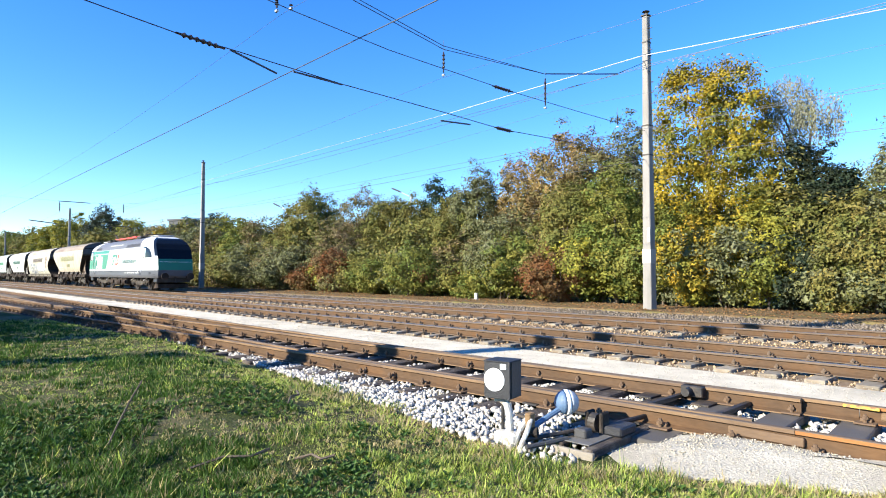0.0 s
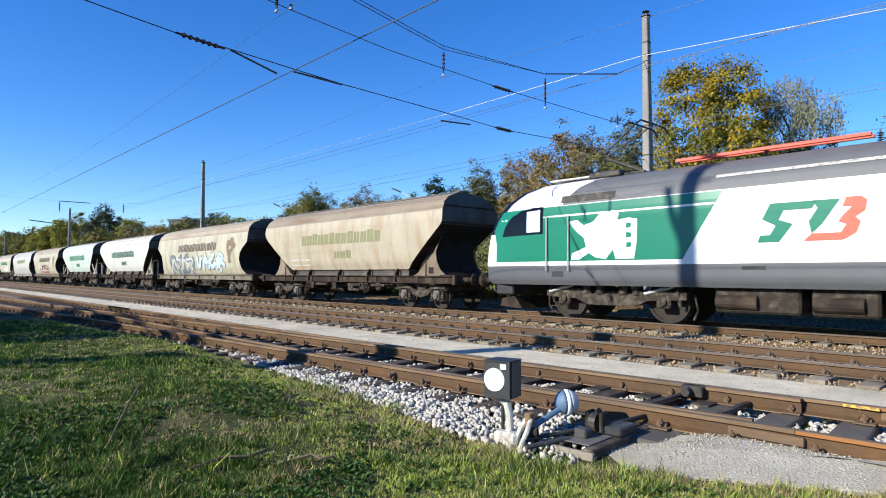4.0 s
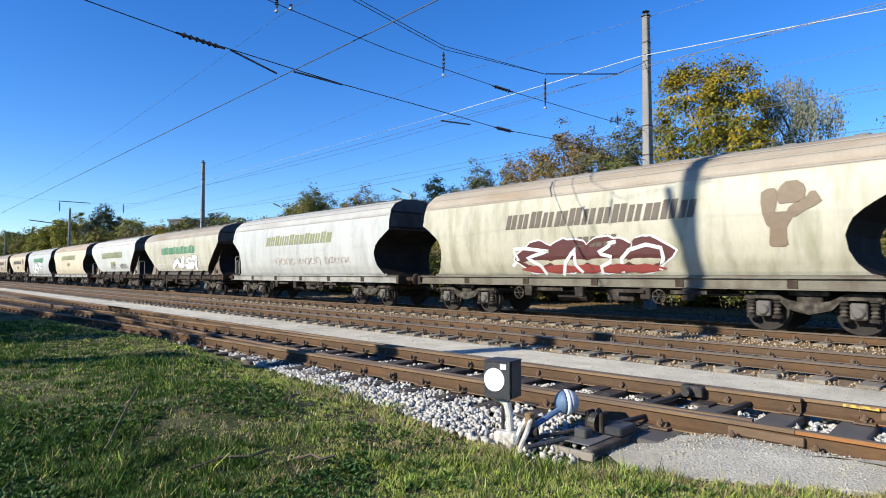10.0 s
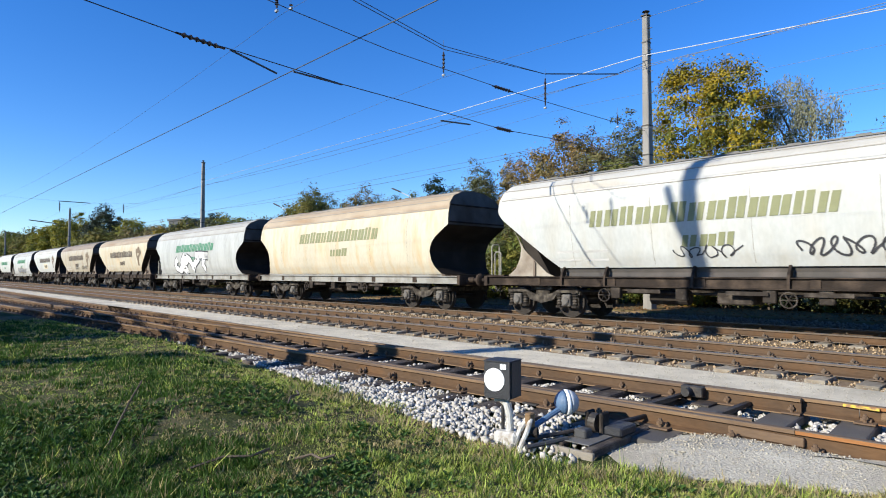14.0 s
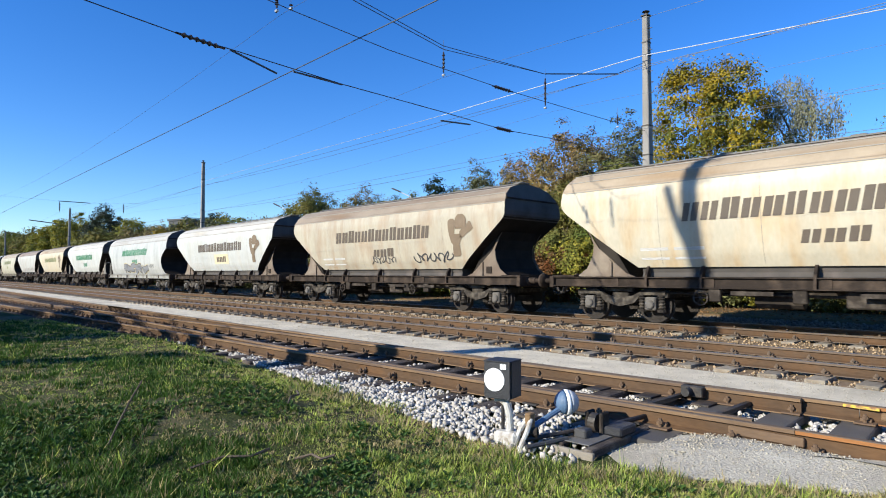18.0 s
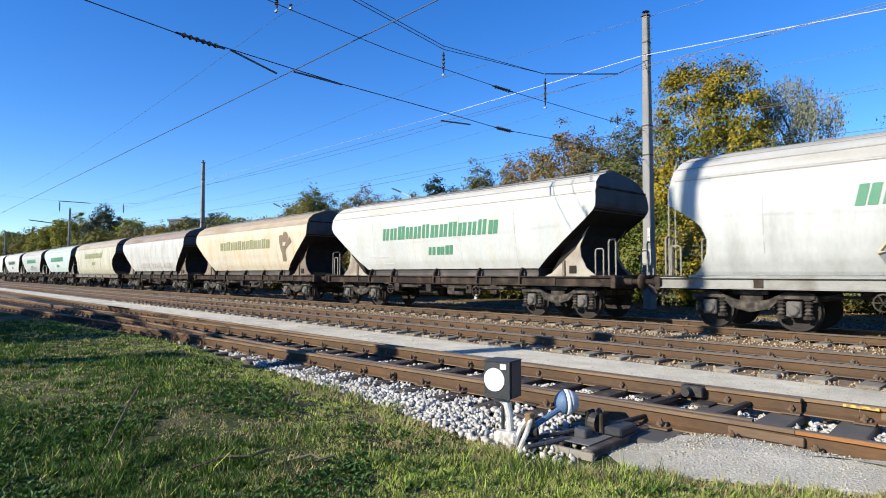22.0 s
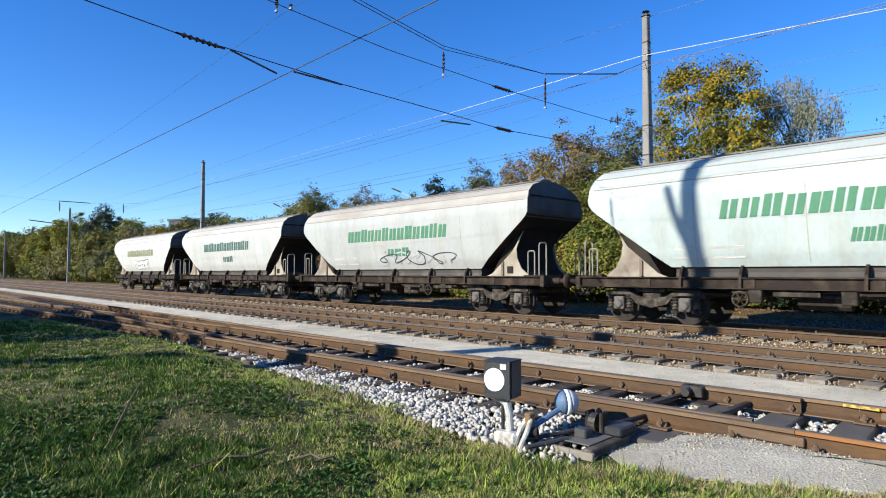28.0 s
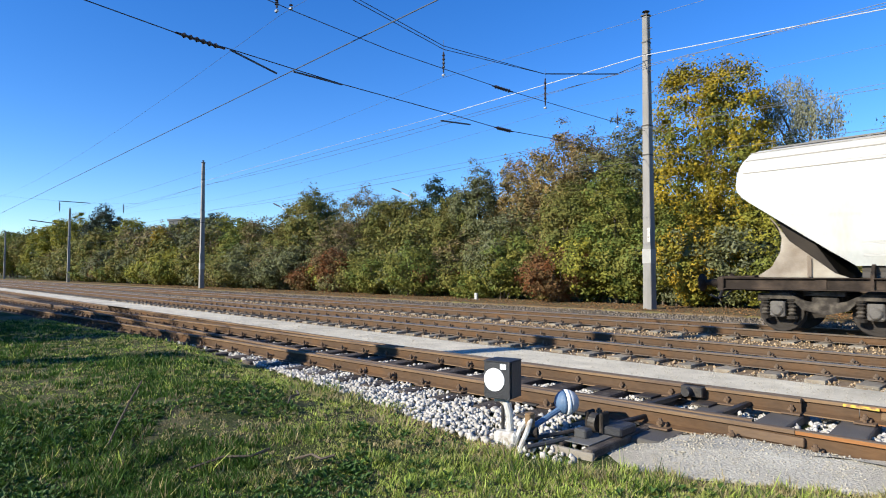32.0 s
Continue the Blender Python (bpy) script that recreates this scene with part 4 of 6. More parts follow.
# the maple's crown: two tall pillars of leaves over a wide skirt
MAPLE = (((-1.0, 0.0, 8.1), (1.55, 1.5, 2.9)), ((0.8, 0.1, 7.9), (1.45, 1.5, 2.8)), ((-1.6, -0.3, 5.4), (1.2, 1.4, 2.6)), ((1.4, -0.2, 5.6), (1.2, 1.4, 2.5)),
         ((-1.3, -0.8, 2.9), (1.5, 1.4, 2.4)), ((1.1, -0.7, 3.0), (1.5, 1.4, 2.4)), ((-0.1, 0.6, 5.0), (1.6, 0.9, 4.6)))
WILLOW = (((-0.55, 0.0, 9.2), (1.05, 1.1, 0.85)), ((0.6, 0.0, 8.5), (0.85, 1.0, 0.6)), ((-1.2, 0.2, 8.2), (1.0, 1.0, 1.2)), ((0.1, 0.0, 8.2), (0.8, 0.9, 0.6)))
TREES_EAST = ((-4.1, 26.0, 6.7, 3.0, "greygreen"), (-7.1, 30.0, 5.5, 3.0, "olive"), (-5.4, 25.0, 4.3, 3.2, "olive"), (-8.5, 29.5, 10.1, 3.6, "willow"),
              (-7.4, 28.0, 6.2, 2.4, "dark"), (-8.3, 27.8, 6.5, 3.2, "dark"), (-11.4, 27.0, 10.7, 5.4, "yellow"), (-8.9, 25.4, 4.0, 3.2, "yellowgreen"),
              (-11.2, 24.7, 3.6, 3.0, "gold"), (-13.2, 25.2, 4.2, 3.0, "green"), (-17.2, 30.0, 9.3, 4.2, "greygreen"), (-18.8, 29.5, 8.9, 4.6, "brown"), (-22.8, 31.0, 9.9, 5.4, "orange"),
              (-18.6, 26.0, 5.8, 4.0, "olive"), (-15.4, 25.4, 6.2, 3.4, "green"), (-25.8, 30.5, 8.9, 3.8, "orange"), (-27.6, 29.0, 8.0, 3.6, "greygreen"), (-20.6, 28.4, 7.2, 3.6, "orange"))
TREES_MIDDLE = ((-22.5, 25.5, 4.3, 4.0, "greygreen"), (-17.6, 23.6, 2.5, 3.2, "rust"), (-36.3, 33.0, 8.5, 4.4, "pine"), (-34.6, 33.5, 7.6, 3.0, "pine"), (-36.6, 31.0, 7.3, 3.8, "olive"),
                (-29.2, 28.0, 6.0, 4.0, "olive"), (-38.6, 30.0, 7.1, 4.6, "olive"), (-43.0, 31.0, 8.3, 4.9, "brown"), (-28.2, 23.9, 2.9, 3.8, "green"), (-32.5, 24.0, 2.4, 3.2, "green"),
                (-51.4, 31.0, 9.0, 6.4, "olive"), (-41.3, 27.0, 5.3, 5.4, "brown"), (-50.4, 28.0, 5.9, 4.8, "olive"), (-37.6, 24.2, 2.9, 3.0, "rust"),
                (-60.0, 30.0, 7.0, 5.4, "brown"), (-63.2, 29.0, 7.0, 5.4, "green"), (-79.7, 33.0, 9.0, 5.5, "dark"), (-71, 30.0, 7.8, 6.0, "yellowgreen"))
TREES_WEST = ((-99.2, 36.0, 9.6, 6.4, "olive"), (-90, 31.0, 7.8, 6.5, "olive"), (-117, 33.0, 10.7, 8.2, "yellowgreen"), (-140, 34.0, 14.6, 8.5, "dark"),
              (-148, 31.0, 13.4, 9.0, "yellowgreen"), (-160, 30.0, 12.6, 9.0, "yellowgreen"), (-198.3, 31.0, 13.1, 11.0, "olive"),
              (-237.1, 31.0, 14.3, 13.0, "olive"), (-299.6, 30.0, 16.7, 16.0, "olive"), (-106, 30.0, 8.0, 7.5, "olive"), (-83, 27.0, 7.0, 3.6, "gold"), (-93, 25.5, 3.6, 4.4, "rust"),
              (-175, 30.0, 12.0, 10.0, "yellowgreen"), (-126, 30.0, 8.6, 8.0, "olive"), (-215, 29.0, 12.6, 12.0, "green"), (-265, 29.0, 14.4, 15.0, "olive"))


def build_trees():
    seed = 100
    for group in (TREES_EAST, TREES_MIDDLE, TREES_WEST):
        for x, y, h, w, kind in group:
            tree(x, y, h, w, kind, seed, lobes=MAPLE if kind == "yellow" else WILLOW if kind == "willow" else None)
            seed += 1
    # undergrowth along the line: a closed hedge of mixed bushes
    rng = random.Random(7)
    x = 4.0
    while x > -150:
        far = abs(x)
        kind = rng.choice(("olive", "green", "olive", "greygreen", "rust", "brown", "green", "olive", "greygreen", "yellowgreen"))
        # dark leaf colours at this end paint in the shade of the hedge
        if x > -9:
            kind = rng.choice(("dark", "olive", "dark", "greygreen"))
        w = rng.uniform(2.4, 3.8) * (1 + far / 120)
        h = rng.uniform(1.5, 3.3) * (1 + far / 200)
        tree(x, 24.9 + rng.uniform(-0.3, 1.4), h, w, kind, seed, 0.8)
        tree(x - 1, 27.5 + rng.uniform(-0.6, 1.5), h * rng.uniform(1.3, 1.8), w * 1.3, rng.choice(("olive", "brown", "greygreen", "olive")), seed + 500, 0.5)
        seed += 1
        x -= w * 0.62
    # behind: a darker closed wood
    x = 8.0
    while x > -330:
        far = abs(x)
        tree(x, 35 + rng.uniform(-1, 3), rng.uniform(4.2, 5.4) * (1 + far / 140), 5.5 * (1 + far / 100), rng.choice(("olive", "olive", "brown", "dark")), seed, 0.35)
        seed += 1
        x -= 4.0 * (1 + far / 90)


# ---------------------------------------------------------------- small things along the line
def build_trackside():
    stone = tagged(empty("marker_stone", pose(-22.1, 22.9, -0.1)), "small white-painted line marker stone", "marker stone")
    part("stone", boxed(-0.09, 0.09, -0.07, 0.07, 0, 0.36, bevel=0.03), M_WHITE_OLD, stone)
    part("base", boxed(-0.14, 0.14, -0.12, 0.12, -0.05, 0.05, bevel=0.02), M_MAST, stone)
    for x, y, h in ((-40.1, 33.5, 8.4), (-61.8, 33.5, 8.9)):
        lamp = tagged(empty("street_lamp", pose(x, y, -0.2)), "grey street lamp rising behind the thicket", "street lamp", "street lamps")
        part("pole", rodded((0, 0, 0), (0, 0, h - 0.3), 0.09, 8, 0.06), M_GALV, lamp)
        part("arm", rodded((0, 0, h - 0.35), (-0.9, -0.5, h + 0.15), 0.04, 6), M_GALV, lamp)
        turn = Matrix.Translation((-1.2, -0.65, h + 0.3)) @ Matrix.Rotation(radians(29), 4, "Z") @ Matrix.Rotation(radians(24), 4, "Y")
        part("lamp_head", boxed(-0.45, 0.45, -0.16, 0.16, -0.06, 0.06, bevel=0.04, turn=turn), M_STEEL_GREY, lamp)
    house = tagged(empty("apartment_building", pose(-168, 62, -0.3, 0, 0, 20)), "grey flat-roofed building far behind the trees", "building")
    part("wall", boxed(-3.6, 3.6, -4, 4, 0, 15.6), M_STEEL_GREY, house)
    part("roof", boxed(-3.9, 3.9, -4.3, 4.3, 15.6, 16.1, bevel=0.05), M_STEEL_GREY, house)
    for k in range(3):
        part("window", boxed(-2.9 + 2.2 * k, -1.6 + 2.2 * k, -4.06, -3.9, 13.2, 14.8), M_GLASS, house)
        part("window", boxed(3.5, 3.66, -3.2 + 2.4 * k, -1.8 + 2.4 * k, 13.2, 14.8), M_GLASS, house)
    stick = tagged(empty("dry_stalk", pose(-4.94, 1.26, 0.03)), "thin dark dry stalk leaning in the lawn", "stalk")
    part("stem", pipe(bmesh.new(), [(0, 0, 0), (-0.03, 0.07, 0.13), (-0.07, 0.16, 0.28), (-0.12, 0.26, 0.42)], 0.007, 5), M_BARK, stick)
    for x, y, turn, length in ((-4.15, 1.56, 72, 0.52), (-3.9, 2.2, 20, 0.3), (-5.3, 2.9, 130, 0.4)):
        twig = tagged(empty("fallen_twig", pose(x, y, ground_height(x, y) + 0.05, 0, 0, turn)), "dark fallen twig lying on the grass", "twig", "fallen twigs")
        part("twig_stem", pipe(bmesh.new(), [(0, 0, -0.02), (length * 0.4, 0.03, 0.02), (length * 0.75, 0.0, 0.01), (length, 0.06, 0.03)], 0.010, 5), M_BARK, twig)
    # unseen bushes left of the view, added only to throw shadows on the lawn
    for x, y, h, w, kind, seed in ((-14.14, -0.4, 3.2, 1.3, "olive", 901), (-22.2, 0.2, 2.6, 3.6, "green", 902), (-26.2, 0.5, 2.6, 3.6, "olive", 903), (-18.4, 0.0, 1.9, 2.4, "green", 904),
                                   (-16.6, -1.6, 3.3, 2.6, "olive", 905), (-19.6, -1.4, 3.4, 3.0, "green", 906), (-22.6, -1.2, 3.6, 3.4, "olive", 907)):
        tree(x, y, h, w, kind, seed)


# ---------------------------------------------------------------- freight wagons
TRACK_Y = 15.55
LENGTH = {"trough": 15.10, "barrel": 15.75}
SPEED = 12.30
PAINT = {"silver": (0.350, 0.362, 0.345), "white": (0.445, 0.456, 0.430), "cream": (0.460, 0.418, 0.315), "beige": (0.375, 0.340, 0.260), "grey": (0.400, 0.382, 0.300), "mint": (0.400, 0.460, 0.440),
         "chalky": (0.400, 0.400, 0.372), "mossy": (0.385, 0.360, 0.275), "sooty": (0.395, 0.400, 0.375)}
STAIN = {"silver": (0.315, 0.315, 0.282), "white": (0.425, 0.415, 0.365), "cream": (0.448, 0.344, 0.208), "beige": (0.320, 0.248, 0.168), "grey": (0.304, 0.280, 0.224), "mint": (0.360, 0.392, 0.360), "chalky": (0.320, 0.288, 0.248), "mossy": (0.255, 0.245, 0.165), "sooty": (0.315, 0.318, 0.292)}
M_PAINT = {k: material(k + "_wagon_paint", c, 0.5, vary=0.15, scale=1.2, fine=14, bump=0.03, stretch=(1, 1, 0.35), second=STAIN[k], second_at=0.57,
                       second_scale=1.6, second_stretch=(1.6, 1, 0.35), per_object=0.05) for k, c in PAINT.items()}
ROOF = {"silver": (0.344, 0.328, 0.288), "white": (0.440, 0.432, 0.392), "cream": (0.336, 0.272, 0.188), "beige": (0.240, 0.196, 0.144), "grey": (0.288, 0.256, 0.200), "mint": (0.384, 0.424, 0.400),
        "chalky": (0.228, 0.180, 0.140), "mossy": (0.315, 0.270, 0.205), "sooty": (0.360, 0.355, 0.325)}
RUST = {"silver": (0.288, 0.248, 0.200), "white": (0.400, 0.368, 0.304), "cream": (0.264, 0.184, 0.104), "beige": (0.176, 0.120, 0.072), "grey": (0.224, 0.176, 0.120), "mint": (0.336, 0.368, 0.344),
        "chalky": (0.160, 0.108, 0.072), "mossy": (0.250, 0.190, 0.125), "sooty": (0.300, 0.285, 0.250)}
M_ROOF = {k: material(k + "_wagon_roof", c, 0.6, vary=0.12, scale=1.5, fine=14, bump=0.04, stretch=(1, 1, 0.5), second=RUST[k], second_at=0.55, second_scale=1.6,
                      second_stretch=(0.25, 1, 1.8), per_object=0.06) for k, c in ROOF.items()}
M_STAINED_TOP = material("rain_streaked_stain", (0.40, 0.31, 0.20), 0.7, vary=0.2, scale=2, stretch=(2, 1, 0.3))
LETTER = {"green": (0.060, 0.192, 0.104), "olive": (0.200, 0.208, 0.104), "brown": (0.096, 0.076, 0.056), "dark": (0.048, 0.112, 0.088)}
M_DATA = material("faint_data_lines", (0.480, 0.472, 0.440), 0.6, vary=0.45, scale=3, fine=22, stretch=(0.25, 1, 3))
M_PATCH = material("pale_yellow_patch", (0.528, 0.464, 0.304), 0.6, vary=0.08)
M_LETTER = {k: material(k + "_lettering", c, 0.6, vary=0.12) for k, c in LETTER.items()}
SPRAY = {"ice": (0.400, 0.496, 0.528), "red": (0.240, 0.048, 0.040), "black": (0.040, 0.040, 0.044), "chalk": (0.640, 0.640, 0.624), "silver": (0.360, 0.376, 0.384),
         "teal": (0.200, 0.336, 0.304), "brown": (0.164, 0.120, 0.076), "yellow": (0.496, 0.416, 0.224), "pewter": (0.200, 0.205, 0.212), "slate": (0.128, 0.152, 0.176), "faint": (0.336, 0.256, 0.224), "haze": (0.400, 0.416, 0.400), "maroon": (0.075, 0.022, 0.020)}
M_SPRAY = {k: material(k + "_spray_paint", c, 0.6, vary=0.15) for k, c in SPRAY.items()}

# half section (y, z) from the lower edge up over the side to the roof's ridge
SECTION = {"trough": ((1.10, 1.43), (1.24, 1.75), (1.345, 2.3), (1.41, 2.85), (1.43, 3.25), (1.39, 3.52), (1.25, 3.78), (0.98, 3.99), (0.55, 4.13), (0.0, 4.18)),
           "barrel": ((1.20, 1.24), (1.36, 1.60), (1.44, 2.05), (1.46, 2.55), (1.44, 2.95), (1.39, 3.35), (1.28, 3.72), (1.02, 3.98), (0.58, 4.16), (0.0, 4.22))}


def end_x(kind, z):
    """How far the side sheet reaches from the wagon's middle at a height."""
    if kind == "trough":
        table = ((1.43, 4.30), (2.95, 6.36), (3.15, 6.50), (3.6, 6.46), (4.18, 6.28))
    else:
        table = ((1.24, 6.35), (1.45, 6.12), (1.75, 5.98), (2.05, 5.94), (2.35, 6.04), (2.6, 6.32), (2.8, 6.64), (2.95, 6.88), (3.6, 6.84), (4.22, 6.68))
    for (z0, x0), (z1, x1) in zip(table, table[1:]):
        if z <= z1:
            return x0 + (x1 - x0) * max(0, (z - z0)) / (z1 - z0)
    return table[-1][1]


def side_y(kind, z):
    pts = SECTION[kind]
    for (y0, z0), (y1, z1) in zip(pts, pts[1:]):
        if z <= z1:
            return y0 + (y1 - y0) * (z - z0) / (z1 - z0)
    return 0.0


def refine(kind):
    pts, out = SECTION[kind], []
    for a, b in zip(pts, pts[1:]):
        for k in range(3):
            t = k / 3
            out.append((a[0] + (b[0] - a[0]) * t, a[1] + (b[1] - a[1]) * t))
    return out + [pts[-1]]


def body_mesh(kind, mat, roof):
    """The hopper's shell: sides and roof, and the sloping end walls."""
    half = refine(kind)
    ring = [(-y, z) for y, z in half] + [(y, z) for y, z in half[-2::-1]]
    st = [-1 + 2 * i / 12 for i in range(13)]
    bm = bmesh.new()
    grid = [[bm.verts.new((t * end_x(kind, z), y, z)) for y, z in ring] for t in st]
    for a, b in zip(grid, grid[1:]):
        for k in range(len(ring) - 1):
            f = bm.faces.new((a[k], b[k], b[k + 1], a[k + 1]))
            f.smooth = True
            if ring[k][1] + ring[k + 1][1] > 7.04:
                f.material_index = 2
        bm.faces.new((a[-1], b[-1], b[0], a[0]))
    n = len(ring)
    for row, flip in ((grid[0], False), (grid[-1], True)):
        for k in range(n // 2):
            q = [row[k], row[k + 1], row[n - 2 - k], row[n - 1 - k]]
            q = [v for i, v in enumerate(q) if v not in q[:i]]
            if len(q) > 2:
                f = bm.faces.new(q[::-1] if flip else q)
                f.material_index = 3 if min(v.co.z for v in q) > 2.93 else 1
        for a, b in zip(row, row[1:] + row[:1]):
            e = bm.edges.get((a, b))
            if e:
                e.smooth = False
    bmesh.ops.recalc_face_normals(bm, faces=bm.faces)
    me = mesh_of(bm, "hopper_body", [mat, M_END_SHADED, roof, M_HOOD_SHADED])
    return me


# the shade between wagons is put into these dark end-wall and hood colours
M_END_SHADED = material("shade_toned_end_wall", (0.026, 0.022, 0.019), 0.85, vary=0.25, scale=2, second=(0.04, 0.034, 0.028), second_at=0.58, spec=0.1)
M_HOOD_SHADED = material("dusty_shade_toned_hood", (0.092, 0.086, 0.078), 0.7, vary=0.2, scale=2.5, second=(0.060, 0.050, 0.040), second_at=0.55, stretch=(1, 1, 0.4), spec=0.2)
M_PANEL = material("brown_end_panel", (0.132, 0.098, 0.070), 0.75, vary=0.2, scale=2, second=(0.224, 0.184, 0.136), second_at=0.6)
M_PANEL_PALE = material("dusty_pale_end_panel", (0.335, 0.298, 0.235), 0.75, vary=0.2, scale=2, second=(0.168, 0.132, 0.096), second_at=0.58)
M_JOINT = material("grimy_sheet_joint", (0.265, 0.245, 0.205), 0.75, vary=0.3, scale=4)
M_SEAM = material("weld_seam", (0.264, 0.248, 0.216), 0.7, vary=0.1)


def on_side(kind, x, z, side, lift):
    return Vector((x, side * (side_y(kind, z) + lift), z))


def flat_marks(kind, polys, side, lift):
    """Thin painted shapes that follow the curve of the side: polygons in (x, z), or bands of paired points."""
    verts, faces = [], []
    for poly in polys:
        b = len(verts)
        if isinstance(poly[0][0], tuple):
            mids = 3
            for lo, hi in poly:
                for k in range(mids):
                    t = k / (mids - 1)
                    verts.append(on_side(kind, lo[0] + (hi[0] - lo[0]) * t, lo[1] + (hi[1] - lo[1]) * t, side, lift))
            for i in range(len(poly) - 1):
                for k in range(mids - 1):
                    p = b + i * mids + k
                    faces.append((p, p + mids, p + mids + 1, p + 1))
            continue
        verts += [on_side(kind, x, z, side, lift) for x, z in poly]
        faces.append(tuple(range(b, b + len(poly))))
    return verts, faces


def lettering(kind, x0, x1, z0, z1, glyphs, rng):
    """A line of slanted block shapes standing for an operator's name."""
    polys = []
    step = (x1 - x0) / glyphs
    hgt = z1 - z0
    sl = 0.22 * hgt
    for k in range(glyphs):
        a = x0 + k * step
        top = z1 + (0.12 * hgt if k % 3 == 2 else 0)
        wide = rng.uniform(0.32, 0.40) * step
        for b in (a, a + 0.46 * step):
            polys.append([(b, z0), (b + wide, z0), (b + wide + sl, top), (b + sl, top)])
    return polys


def ribbon(pts, w):
    """One unbroken painted stroke, as a row of joined quads."""
    rows = []
    for i, p in enumerate(pts):
        a, b = pts[max(0, i - 1)], pts[min(len(pts) - 1, i + 1)]
        l = math.hypot(b[0] - a[0], b[1] - a[1]) or 1
        nx, nz = -(b[1] - a[1]) / l * w / 2, (b[0] - a[0]) / l * w / 2
        rows.append(((p[0] - nx, p[1] - nz), (p[0] + nx, p[1] + nz)))
    return rows


def tag_strokes(x0, z0, w, h, n, thick, rng):
    """A looping scrawl that runs from one end to the other."""
    pts, a = [], rng.uniform(0, 6)
    steps = n * 14
    jump = [rng.uniform(0.6, 1.25) for _ in range(n + 2)]
    for i in range(steps + 1):
        t = i / steps
        k = int(t * n)
        loop = 0.42 * w / n * jump[k]
        pts.append((x0 + w * t + loop * math.sin(a + t * n * 6.9), z0 + h * (0.5 + 0.47 * jump[k + 1] / 1.25 * math.cos(a * 1.7 + t * n * 5.3))))
    return [ribbon(pts, thick)]


def blobs(x0, z0, w, h, n, rng):
    """A swelling band with an uneven edge."""
    rows = []
    steps = n * 8
    for i in range(steps + 1):
        t = i / steps
        swell = 0.62 + 0.38 * abs(math.sin(t * n * math.pi)) ** 0.6
        edge = min(1.0, 6 * t + 0.25, 6 * (1 - t) + 0.25)
        lo = z0 + h * (0.5 - 0.5 * swell * edge * rng.uniform(0.88, 1.0))
        hi = z0 + h * (0.5 + 0.5 * swell * edge * rng.uniform(0.85, 1.05))
        x = x0 + w * t
        rows.append(((x, lo), (x + 0.15 * h * rng.uniform(0.6, 1.2), hi)))
    return [rows]


GLYPHS = (((0.1, 0.0), (0.1, 1.0), (0.75, 0.85), (0.2, 0.5), (0.85, 0.0)), ((0.0, 0.0), (0.45, 1.0), (0.9, 0.0)), ((0.05, 1.0), (0.2, 0.1), (0.6, 0.1), (0.85, 1.0)),
          ((0.85, 0.95), (0.2, 0.8), (0.75, 0.4), (0.1, 0.0)), ((0.85, 0.9), (0.15, 0.75), (0.15, 0.15), (0.8, 0.1), (0.8, 0.5)), ((0.0, 1.0), (0.9, 0.95), (0.5, 0.9), (0.45, 0.0)))


def bubble_letters(x0, z0, w, h, n, thick, rng):
    """A row of fat, jostling strokes, no word in particular."""
    rows = []
    step = w / n
    for k in range(n):
        g = GLYPHS[rng.randrange(len(GLYPHS))]
        dz, sx, lean = rng.uniform(-0.06, 0.06), rng.uniform(1.1, 1.5), rng.uniform(-0.1, 0.3)
        pts = []
        for (ax, az), (bx, bz) in zip(g, g[1:]):
            for i in range(3):
                t = i / 3
                pts.append((ax + (bx - ax) * t, az + (bz - az) * t))
        pts.append(g[-1])
        pts = [(px + rng.uniform(-0.32, 0.32), pz + rng.uniform(-0.2, 0.2)) for px, pz in pts]
        pts = [pts[0]] + [tuple((pts[i - 1][c] + 2 * pts[i][c] + pts[i + 1][c]) / 4 for c in (0, 1)) for i in range(1, len(pts) - 1)] + [pts[-1]]
        rows.append(ribbon([(x0 + step * (k + px * sx + lean * pz), z0 + dz + h * pz) for px, pz in pts], thick))
    return rows


def patch_shape(cx, cz):
    """The brown emblem: a plain lobed patch on a stem, in bands from its foot up."""
    stem = ((-0.70, -0.33, -0.06), (-0.64, -0.38, 0.0), (-0.30, -0.34, -0.02), (-0.22, -0.42, 0.02), (-0.05, -0.47, 0.12), (0.05, -0.50, 0.06))
    left = ((0.05, -0.50, -0.24), (0.30, -0.53, -0.20), (0.50, -0.52, -0.20), (0.57, -0.40, -0.24))
    middle = ((0.22, -0.16, 0.22), (0.32, -0.20, 0.34), (0.48, -0.19, 0.36), (0.60, -0.14, 0.32), (0.70, -0.02, 0.20))
    arm = ((-0.08, 0.0, 0.16), (0.05, 0.0, 0.36), (0.12, 0.02, 0.52), (0.22, 0.14, 0.66), (0.30, 0.34, 0.62), (0.44, 0.44, 0.54))
    return [[((cx + a, cz + z), (cx + b, cz + z)) for z, a, b in lobe] for lobe in (stem, left, middle, arm)]


SHARED = {}


def shared(key, make):
    if key not in SHARED:
        SHARED[key] = make()
    return SHARED[key]


